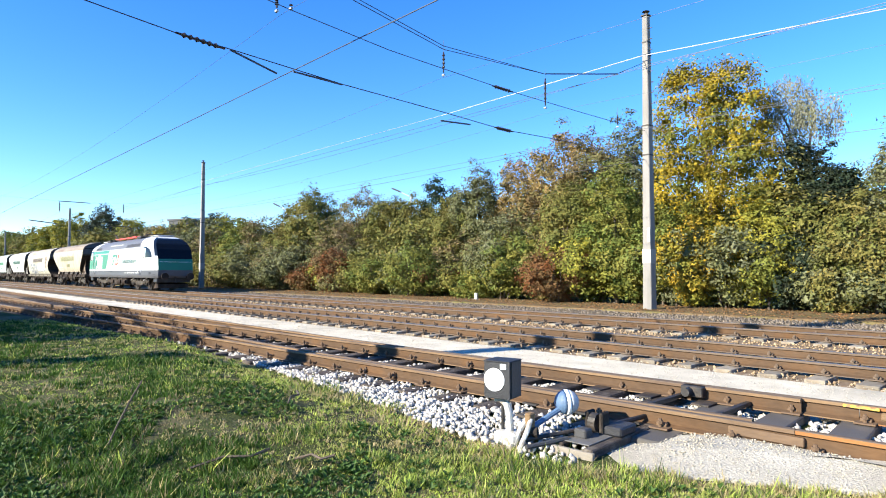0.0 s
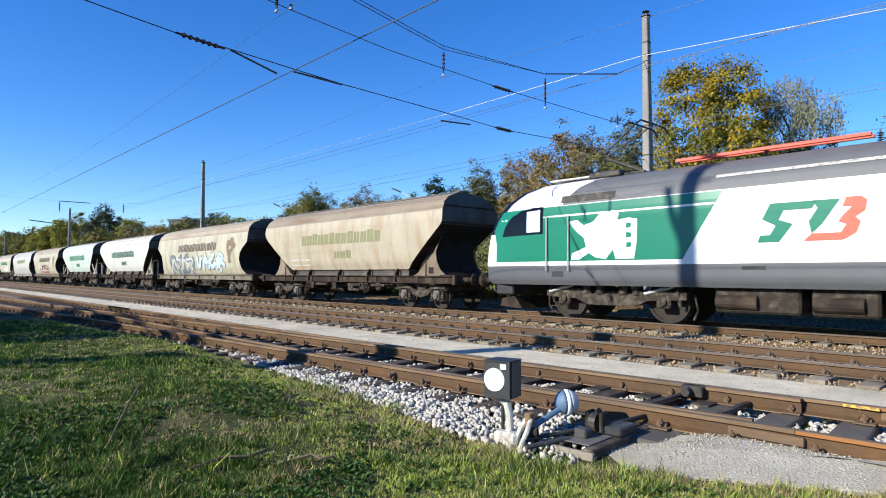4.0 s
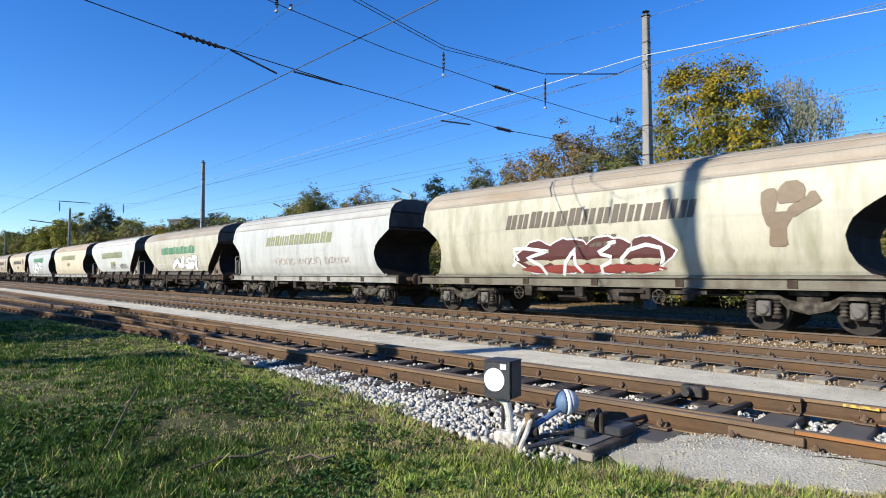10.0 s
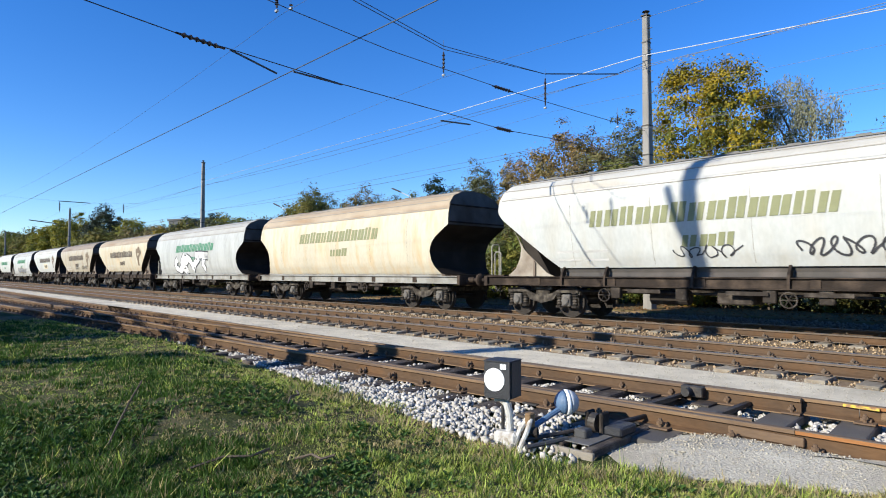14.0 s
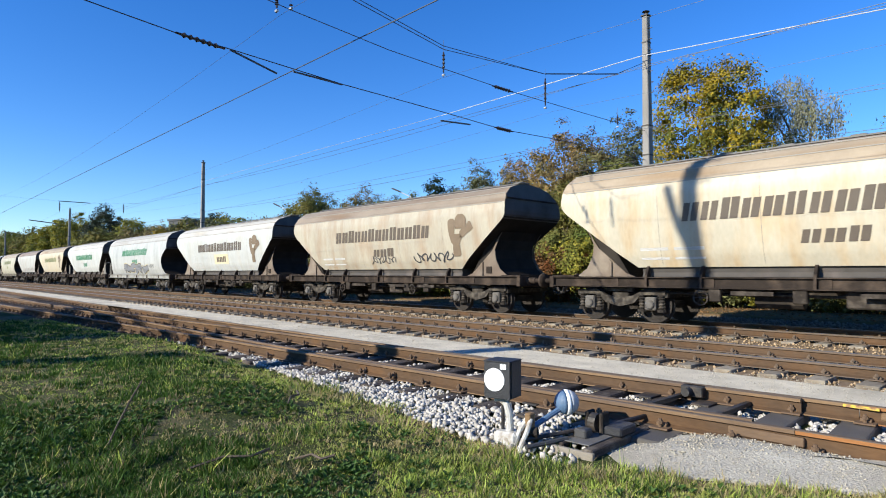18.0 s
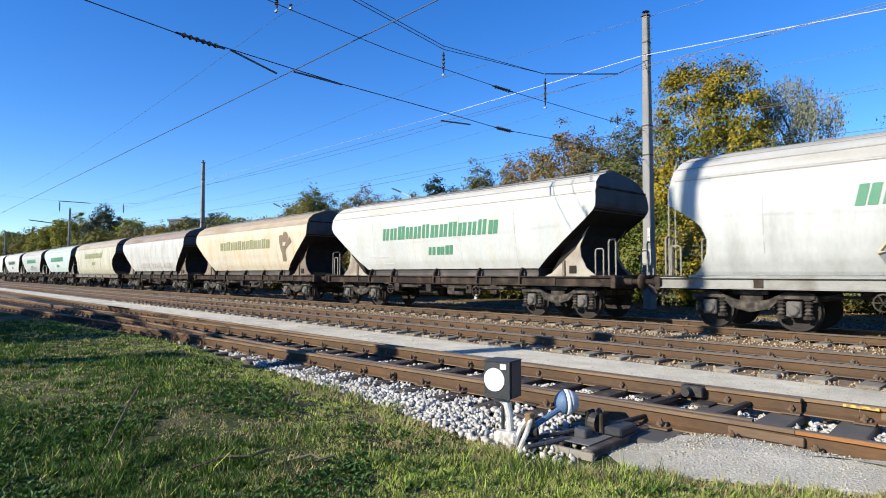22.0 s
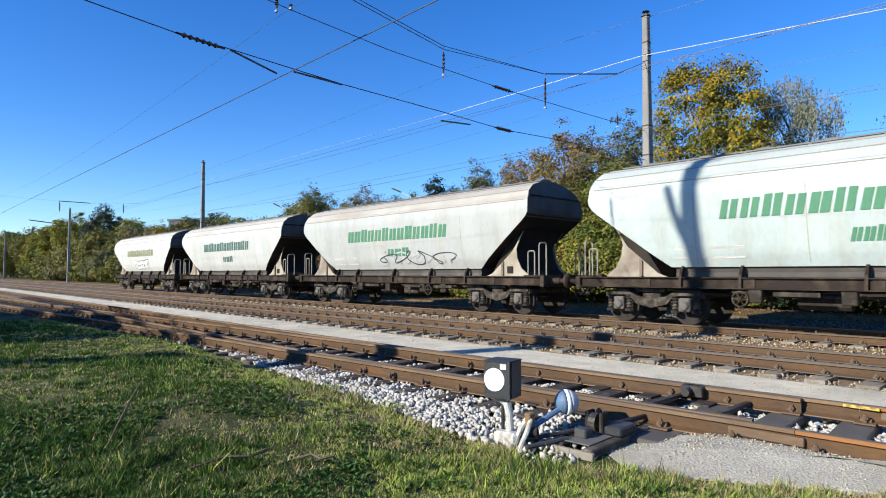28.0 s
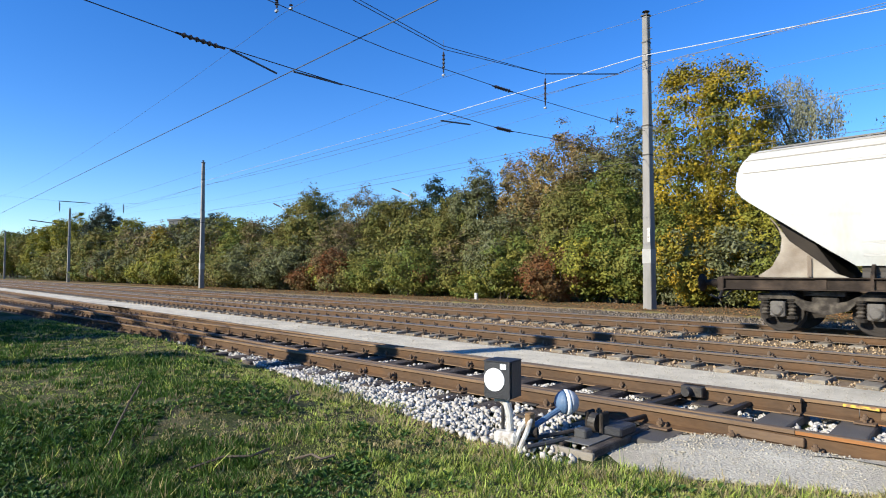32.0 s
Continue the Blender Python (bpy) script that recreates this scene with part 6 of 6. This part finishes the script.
TRAIN = (("trough", "beige", "olive", False, ""), ("barrel", "mossy", "brown", True, "ice"), ("trough", "white", "dark", False, ""),
         ("trough", "mint", "green", False, ""), ("barrel", "mossy", "brown", True, "red"), ("barrel", "sooty", "olive", False, "smear"),
         ("trough", "grey", "green", False, "chalk"), ("trough", "white", "olive", False, "tags"), ("barrel", "cream", "olive", False, ""),
         ("barrel", "sooty", "green", False, "chalk"), ("trough", "cream", "brown", True, ""), ("trough", "beige", "brown", True, "tags"),
         ("trough", "white", "brown", True, "patch"), ("barrel", "sooty", "green", False, "silver"), ("trough", "white", "green", False, ""),
         ("trough", "cream", "olive", True, ""), ("trough", "chalky", "", False, "smear"), ("barrel", "mossy", "olive", False, ""),
         ("trough", "mint", "green", False, ""), ("trough", "silver", "green", False, "silver"), ("trough", "white", "dark", False, ""),
         ("trough", "white", "olive", False, "outline"))
SHORTER = {3: 0.935, 7: 0.965}
WAGONS = []


def build_train():
    rng = random.Random(21)
    for k, row in enumerate(TRAIN):
        WAGONS.append(build_wagon(*row, rng, SHORTER.get(k, 1.0)))


# ---------------------------------------------------------------- locomotive
M_LOCO_WHITE = material("white_locomotive_paint", (0.640, 0.640, 0.632), 0.3, vary=0.04, scale=2, fine=20, bump=0.01, second=(0.576, 0.560, 0.528), second_at=0.66)
M_LOCO_GREY = material("dark_grey_locomotive_paint", (0.080, 0.084, 0.092), 0.45, vary=0.12, scale=2, bump=0.02)
M_LOCO_ROOF = material("grey_roof_paint", (0.104, 0.108, 0.116), 0.5, vary=0.12, scale=3)
M_LOCO_GREEN = material("bottle_green_paint", (0.010, 0.152, 0.092), 0.3, vary=0.06, bump=0.01)
M_LOCO_LETTER = material("grey_green_lettering", (0.085, 0.165, 0.15), 0.5, vary=0.05)
# the pane's reflection is painted in as a pale base colour
M_PALE_PANE = material("painted_reflection_pane", (0.42, 0.50, 0.54), 0.2, vary=0.05, bump=0)
M_LOCO_MARK = material("faint_grey_mark", (0.62, 0.63, 0.63), 0.4, vary=0.05)
M_RED = material("red_insulated_bar", (0.62, 0.085, 0.05), 0.45, vary=0.1)
M_LAMP = material("clear_headlamp_glass", (0.75, 0.76, 0.74), 0.15, vary=0.05, bump=0)
LOCO_SECTION = ((1.42, 0.95), (1.485, 1.10), (1.49, 1.5), (1.49, 2.3), (1.485, 2.9), (1.45, 3.2), (1.36, 3.45), (1.18, 3.70), (0.85, 3.90), (0.45, 4.01), (0.0, 4.05))


def loco_end(z):
    table = ((0.95, 9.2), (1.1, 9.32), (1.5, 9.36), (2.2, 9.28), (2.6, 9.14), (3.0, 8.92), (3.4, 8.58), (3.7, 8.15), (3.88, 7.75), (4.0, 7.2), (4.05, 6.7))
    for (z0, x0), (z1, x1) in zip(table, table[1:]):
        if z <= z1:
            return x0 + (x1 - x0) * (z - z0) / (z1 - z0)
    return 6.7


def loco_y(z):
    for (y0, z0), (y1, z1) in zip(LOCO_SECTION, LOCO_SECTION[1:]):
        if z <= z1:
            return y0 + (y1 - y0) * (z - z0) / (z1 - z0)
    return 0.0


def loco_shell():
    half = []
    for a, b in zip(LOCO_SECTION, LOCO_SECTION[1:]):
        for k in range(3):
            half.append((a[0] + (b[0] - a[0]) * k / 3, a[1] + (b[1] - a[1]) * k / 3))
    half.append(LOCO_SECTION[-1])
    ring = [(-y, z) for y, z in half] + [(y, z) for y, z in half[-2::-1]]
    st = [-1, -0.985, -0.965, -0.94, -0.91, -0.87, -0.82, -0.715, -0.6] + [-0.5 + 0.1 * i for i in range(11)] + [0.6, 0.715, 0.82, 0.87, 0.91, 0.94, 0.965, 0.985, 1]
    bm = bmesh.new()

    def narrow(t):
        d = max(0.0, (abs(t) - 0.80) / 0.20)
        return 1 - 0.20 * d ** 2.2
    grid = [[bm.verts.new((t * loco_end(z), y * narrow(t), z)) for y, z in ring] for t in st]
    for i, (a, b) in enumerate(zip(grid, grid[1:])):
        mid = (st[i] + st[i + 1]) / 2
        for k in range(len(ring) - 1):
            f = bm.faces.new((a[k], b[k], b[k + 1], a[k + 1]))
            f.smooth = True
            z = (ring[k][1] + ring[k + 1][1]) / 2
            if z < 1.48:
                f.material_index = 1
            elif z > 3.22 and abs(mid) < 0.71:
                f.material_index = 2
            elif abs(mid) > 0.972 and 2.45 < z < 3.9:
                f.material_index = 4
        bm.faces.new((a[-1], b[-1], b[0], a[0])).material_index = 1
    n = len(ring)
    for row, flip in ((grid[0], False), (grid[-1], True)):
        for k in range(n // 2):
            q = [row[k], row[k + 1], row[n - 2 - k], row[n - 1 - k]]
            q = [v for i, v in enumerate(q) if v not in q[:i]]
            if len(q) > 2:
                f = bm.faces.new(q[::-1] if flip else q)
                z = (ring[k][1] + ring[k + 1][1]) / 2
                f.material_index = 1 if z < 1.48 else 3 if z < 2.35 else 4 if z < 3.86 else 0
        for a, b in zip(row, row[1:] + row[:1]):
            e = bm.edges.get((a, b))
            if e:
                e.smooth = False
    bmesh.ops.recalc_face_normals(bm, faces=bm.faces)
    return mesh_of(bm, "body_shell", [M_LOCO_WHITE, M_LOCO_GREY, M_LOCO_ROOF, M_LOCO_GREEN, M_GLASS])


def loco_marks(polys, lift):
    """Painted or glazed shapes on the near side, cut into small faces so that they follow the shell."""
    bm = bmesh.new()
    for poly in polys:
        bm.faces.new([bm.verts.new((x, 0, z)) for x, z in poly])
    span = [v.co.x for v in bm.verts]
    if max(span) - min(span) > 0.5:
        x = math.floor(min(span) * 4) / 4
        while x < max(span):
            bmesh.ops.bisect_plane(bm, geom=bm.verts[:] + bm.edges[:] + bm.faces[:], plane_co=(x, 0, 0), plane_no=(1, 0, 0))
            x += 0.25
    for k in range(9, 20):
        bmesh.ops.bisect_plane(bm, geom=bm.verts[:] + bm.edges[:] + bm.faces[:], plane_co=(0, 0, k * 0.2), plane_no=(0, 0, 1))
    for v in bm.verts:
        d = max(0.0, (abs(v.co.x) / loco_end(v.co.z) - 0.80) / 0.20)
        v.co.y = -(loco_y(v.co.z) * (1 - 0.20 * min(1.0, d) ** 2.2) + lift)
    bm.normal_update()
    for f in bm.faces:
        if f.normal.y > 0:
            f.normal_flip()
    return bm


def loco_bogie(parent, x):
    bm = bmesh.new()
    for s in (-1, 1):
        y = s * 1.05
        plate(bm, [(-2.1, 0.62), (-1.1, 0.58), (-0.7, 0.42), (0.7, 0.42), (1.1, 0.58), (2.1, 0.62), (2.1, 0.82), (1.0, 0.86), (0.6, 0.72), (-0.6, 0.72), (-1.0, 0.86), (-2.1, 0.82)], y - 0.06, y + 0.06)
        for xx in (-0.75, -0.35, 0.35, 0.75):
            rod(bm, (xx, y, 0.72), (xx, y, 1.02), 0.12, 10)
        for xx in (-1.9, 1.9):
            rod(bm, (xx, y - s * 0.05, 0.45), (xx, y + s * 0.1, 0.9), 0.05, 8)
    box(bm, -0.6, 0.6, -1.0, 1.0, 0.45, 0.8, 0.03)
    bogie = part("bogie", bm, M_BOGIE, parent, pose(x, 0, 0))
    for s in (-1, 1):
        ws = part("wheelset", shared(("wheelset", 0.575), lambda: wheelset_mesh(0.575)), None, bogie, pose(s * 1.5, 0, 0.575))
        WHEELSETS.append((ws, s * 1.5, 0.575))
        for side in (-1, 1):
            b = boxed(-0.19, 0.19, -0.09, 0.09, -0.19, 0.16, bevel=0.04)
            rod(b, (0, -0.14 * 1, 0), (0, 0.14, 0), 0.12, 12)
            part("axle_box", b, M_BOGIE, bogie, pose(s * 1.5, side * 1.05, 0.575))
            part("damper", rodded((s * 1.5 - 0.5, side * 1.12, 0.75), (s * 1.5 + 0.3, side * 1.12, 0.95), 0.045, 8), M_GALV, bogie)
            part("sand_pipe", pipe(bmesh.new(), [(s * 2.2, side * 0.85, 0.75), (s * 2.25, side * 0.8, 0.35), (s * 2.12, side * 0.76, 0.12)], 0.03, 6), M_IRON, bogie)
    return bogie


def build_loco():
    lo = tagged(empty("electric_locomotive", pose(0, TRACK_Y, 0)), "white and bottle-green electric locomotive with a grey roof", "locomotive")
    part("body_shell", loco_shell(), None, lo)

    def paint(name, polys, mat, label, lift=0.006):
        part(name, loco_marks(polys, lift), mat, lo, label=label)
    zs = (1.62, 1.9, 2.2, 2.6, 2.9, 3.18)
    rows = [(-loco_end(z) * 0.985 if z > 2.2 else -8.85, -2.75 + (z - 1.62) * 0.62, z) for z in zs]
    green = [[(a, z) for a, b, z in rows] + [(b, z) for a, b, z in rows[::-1]]]
    paint("green_panel", green, M_LOCO_GREEN, "bottle-green panel on the side", 0.004)
    outline = ((0, 125), (15, 130), (30, 110), (50, 120), (65, 145), (90, 152), (102, 140), (98, 120), (120, 125), (137, 120), (135, 50), (130, 0), (95, 0), (90, 30), (75, 0), (55, 5), (40, 20),
               (20, 0), (2, 0), (5, 20), (35, 40), (30, 70), (15, 90), (5, 110))
    paint("emblem", [[(-5.96 + u / 67, 1.66 + v / 119) for u, v in outline][::-1]], M_WHITE, "white lobed emblem", 0.010)
    paint("emblem_gap", [[(-4.25, z), (-4.1, z), (-4.08, z + 0.12), (-4.22, z + 0.14)] for z in (1.95, 2.2, 2.45)], M_LOCO_GREEN, "small green gaps in the emblem", 0.014)
    paint("logo", [[(-1.05, 1.95), (-0.62, 1.95), (-0.35, 2.32), (-0.62, 2.42), (-0.52, 2.62), (0.02, 2.62), (0.10, 2.78), (-0.78, 2.78), (-0.95, 2.45), (-0.68, 2.30), (-0.80, 2.10), (-1.0, 2.10)],
                   [(-0.05, 2.35), (0.12, 2.62), (0.02, 2.78), (0.52, 2.78), (0.20, 2.30), (0.0, 2.10)]], M_LOCO_GREEN, "green slanted logo blocks", 0.010)
    paint("logo", [[(-0.15, 1.95), (0.55, 1.95), (0.78, 2.08), (0.86, 2.30), (0.78, 2.40), (0.94, 2.52), (0.98, 2.72), (0.88, 2.80), (0.62, 2.80), (0.56, 2.62), (0.72, 2.60), (0.56, 2.44), (0.48, 2.32), (0.62, 2.26), (0.52, 2.10), (0.0, 2.10)]],
          M_RED, "red lobed logo block", 0.010)
    rng = random.Random(4)
    paint("lettering", [[(1.70 + 0.262 * k + d, 2.03), (1.765 + 0.262 * k + d, 2.03), (1.875 + 0.262 * k + d, 2.32 + (0.14 if k in (0, 8, 10) else 0)), (1.81 + 0.262 * k + d, 2.32 + (0.14 if k in (0, 8, 10) else 0))]
                        for k in range(14) for d in (0.0, 0.12)], M_LOCO_LETTER, "grey-green slanted lettering bars", 0.010)
    paint("number_bars", [[(2.6 + 0.19 * k, 1.28), (2.68 + 0.19 * k, 1.28), (2.68 + 0.19 * k, 1.37), (2.6 + 0.19 * k, 1.37)] for k in range(18) if k not in (2, 7, 12)], M_WHITE, "white bars on the sill", 0.008)
    paint("side_stripe", [[(-8.6 + k * 1.0, 1.53), (-7.6 + k * 1.0, 1.53), (-7.6 + k * 1.0, 1.61), (-8.6 + k * 1.0, 1.61)] for k in range(6)], M_LOCO_WHITE, "white stripe along the sill", 0.007)
    for e in (1, -1):
        x = [(6.9, 2.42), (8.55, 2.40), (8.42, 2.72), (8.15, 2.98), (7.75, 3.14), (7.3, 3.2), (6.9, 3.2)]
        paint("cab_window", [[(e * a, b) for a, b in x][::e]], M_GLASS, "dark cab side window", 0.016)
        paint("window_blind", [[(e * a, b) for a, b in ((7.0, 2.48), (7.5, 2.48), (7.5, 3.1), (7.0, 3.12))][::e]], M_PALE_PANE, "sliding window pane with its reflection painted pale", 0.022)
        for side in (-1, 1):
            for xx in (6.0, 6.75):
                part("handrail", rodded((e * xx, side * 1.56, 1.35), (e * xx, side * 1.53, 2.9), 0.022, 6), M_GALV, lo)
            part("steps", boxed(e * 6.1, e * 6.65, side * 1.40 - 0.06, side * 1.40 + 0.06, 0.35, 0.38), M_IRON, lo)
            part("headlamp", rodded((e * 9.15, side * 0.98, 1.30), (e * 9.32, side * 0.98, 1.30), 0.10, 14), M_LAMP, lo)
            part("buffer", lathe(bmesh.new(), ((0.15, 0), (0.15, 0.08), (0.1, 0.1), (0.1, 0.4), (0.24, 0.5), (0.25, 0.62), (0.1, 0.64)),
                                 Matrix.Translation((e * 9.2, side * 0.875, 1.06)) @ Matrix.Rotation(radians(90 * e), 4, "Y"), 16), M_FRAME, lo)
        part("snow_plough", plate(bmesh.new(), [(e * 8.05, 0.20), (e * 8.95, 0.26), (e * 8.85, 0.50), (e * 8.35, 0.58)], -1.05, 1.05), M_FRAME, lo)
        part("coupling", pipe(bmesh.new(), [(e * 9.1, 0, 1.04), (e * 9.4, 0, 0.95), (e * 9.5, 0, 0.6)], 0.05, 6), M_STEEL_DARK, lo)
        part("apron", boxed(min(e * 8.3, e * 9.0), max(e * 8.3, e * 9.0), -1.18, 1.18, 0.62, 0.98, bevel=0.04), M_BLACK, lo)
        part("front_stripe", boxed(min(e * 9.24, e * 9.29), max(e * 9.24, e * 9.29), -1.08, 1.08, 2.06, 2.10), M_WHITE, lo)
        for y in (-0.35, 0.35):
            part("wiper", rodded((e * 9.2, y, 2.35), (e * 8.75, y + 0.2, 2.95), 0.012, 5), M_STEEL_DARK, lo)
        part("cab_roof_edge", boxed(min(e * 5.7, e * 7.3), max(e * 5.7, e * 7.3), -0.62, 0.62, 4.045, 4.085, bevel=0.012), M_LOCO_WHITE, lo)
    for x0, x1, z0, z1 in ((6.05, 6.55, 1.16, 1.34), (8.15, 8.5, 1.20, 1.36), (8.75, 9.05, 1.02, 1.20), (-6.6, -6.2, 1.18, 1.34), (-1.4, -0.9, 1.02, 1.44), (3.2, 3.5, 1.02, 1.16)):
        paint("skirt_opening", [[(x0, z0), (x1, z0), (x1, z1), (x0, z1)]], M_BLACK, "dark opening in the skirt", 0.007)
    for zc in (2.05, 2.62):
        paint("round_mark", [[(5.35 + 0.16 * math.cos(a * 0.5236), zc + 0.17 * math.sin(a * 0.5236)) for a in range(12)]], M_LOCO_MARK, "faint round mark", 0.006)
    for xx in (6.12, 6.62):
        paint("door_gap", [[(xx, 1.5), (xx + 0.02, 1.5), (xx + 0.02, 3.1), (xx, 3.1)]], M_LOCO_GREY, "thin dark door gap", 0.005)
    # roof gear: red bars, vents, insulators and two current collectors
    paint("vent", [[(2.6, 3.28), (5.9, 3.28), (5.9, 3.50), (2.6, 3.50)]], M_STEEL_DARK, "dark louvred vent", 0.012)
    paint("vent", [[(-6.3, 3.26), (-4.6, 3.26), (-4.6, 3.46), (-6.3, 3.46)]], M_STEEL_DARK, "dark louvred vent", 0.012)
    paint("grab_strip", [[(-2.0, 3.50), (1.5, 3.50), (1.5, 3.57), (-2.0, 3.57)]], M_WHITE_OLD, "pale strip along the roof edge", 0.02)
    for xx, side in ((3.0, -1), (4.1, 1), (-5.4, -1)):
        part("roof_box", boxed(xx - 0.5, xx + 0.5, side * 0.35 - 0.3, side * 0.35 + 0.3, 3.98, 4.16, bevel=0.03), M_STEEL_DARK, lo)
    for y in (-0.62, -0.35):
        part("roof_bar", boxed(-3.3, 0.9, y - 0.05, y + 0.05, 4.12, 4.20, bevel=0.01), M_RED, lo, label="red roof bar")
        part("roof_bar", boxed(1.2, 2.3, y - 0.05, y + 0.05, 4.12, 4.22, bevel=0.01), M_RED, lo, label="red roof bar")
    for xx in (-3.6, -1.2, 1.0, 2.6, 3.4):
        part("insulator", insulator(bmesh.new(), (xx, -0.4, 4.0), (xx, -0.4, 4.26), 0.07, 4), M_STEEL_GREY, lo)
    for e, up in ((-1, 1.35), (1, 0.18)):
        x = e * 4.8
        panto = part("current_collector", pipe(bmesh.new(), [(x - 0.5, -0.45, 4.03), (x + 0.5, -0.45, 4.03), (x + 0.5, 0.45, 4.03), (x - 0.5, 0.45, 4.03), (x - 0.5, -0.45, 4.03)], 0.035, 6), M_STEEL_DARK, lo)
        kx, kz = x - 1.0 * (1 if up > 1 else 1.3), 4.03 + up * 0.48
        part("lower_arm", rodded((x + 0.4, 0, 4.05), (kx, 0, kz), 0.05, 8), M_STEEL_DARK, panto)
        for s in (-1, 1):
            part("upper_arm", rodded((kx, s * 0.1, kz), (x + 0.2, s * 0.35, 4.03 + up), 0.025, 6), M_STEEL_DARK, panto)
        part("collector_head", pipe(bmesh.new(), [(x + 0.2, -0.95, 3.88 + up), (x + 0.2, -0.65, 4.05 + up), (x + 0.2, 0.65, 4.05 + up), (x + 0.2, 0.95, 3.88 + up)], 0.025, 6), M_STEEL_DARK, panto)
        part("collector_head", pipe(bmesh.new(), [(x + 0.55, -0.95, 3.88 + up), (x + 0.55, -0.65, 4.05 + up), (x + 0.55, 0.65, 4.05 + up), (x + 0.55, 0.95, 3.88 + up)], 0.025, 6), M_STEEL_DARK, panto)
    for a, b, y in ((-2.1, -0.3, 0), (-0.1, 1.1, 0), (1.3, 2.2, 0)):
        part("equipment_box", boxed(a, b, -1.25, 1.25, 0.38, 0.95, bevel=0.05), M_IRON, lo)
    for xx in (-1.6, 0.4, 1.7):
        part("air_tank", rodded((xx - 0.45, -1.22, 0.62), (xx + 0.45, -1.22, 0.62), 0.17, 14), M_FRAME, lo)
    for x in (-4.95, 4.95):
        loco_bogie(lo, x)
    return lo


# ---------------------------------------------------------------- build, near to far
build_ground()
build_beds()
build_overhead()
build_switch_stand()
build_trees()
build_trackside()
LOCO = build_loco()
build_train()
build_grass()
build_weeds()
build_stones()
build_tracks()


# ---------------------------------------------------------------- what moves
def train_at(t):
    """Where the locomotive's middle is along the track."""
    return -10.15 + (12.55 if t < 3.5 else SPEED) * (t - 3.5)


def motions():
    times = (0, 1.75, 3.5, 8, 14, 20, 26, 32)
    walk(LOCO, [(t, pose(train_at(t), TRACK_Y, 0)) for t in times])
    back = 10.2
    behind = {LOCO: 0.0}
    for k, w in enumerate(WAGONS):
        half = LENGTH[TRAIN[k][0]] / 2
        back += half
        walk(w, [(t, pose(train_at(t) - back, TRACK_Y, 0)) for t in times])
        behind[w] = back
        back += half
    # the wheels roll while their wagon is within sight of the lineside
    for ws, x, r in WHEELSETS:
        top = ws
        while top.parent:
            top = top.parent
        near = [k / FPS for k in range(0, 32 * FPS + 1) if -85 < train_at(k / FPS) - behind[top] < 22]
        turns = sorted({0, *near, 32})
        first, last = near[0], near[-1]
        walk(ws, [(t, pose(x, 0, r, 0, math.degrees(train_at(min(last, max(first, t))) / r), 0)) for t in turns])


motions()
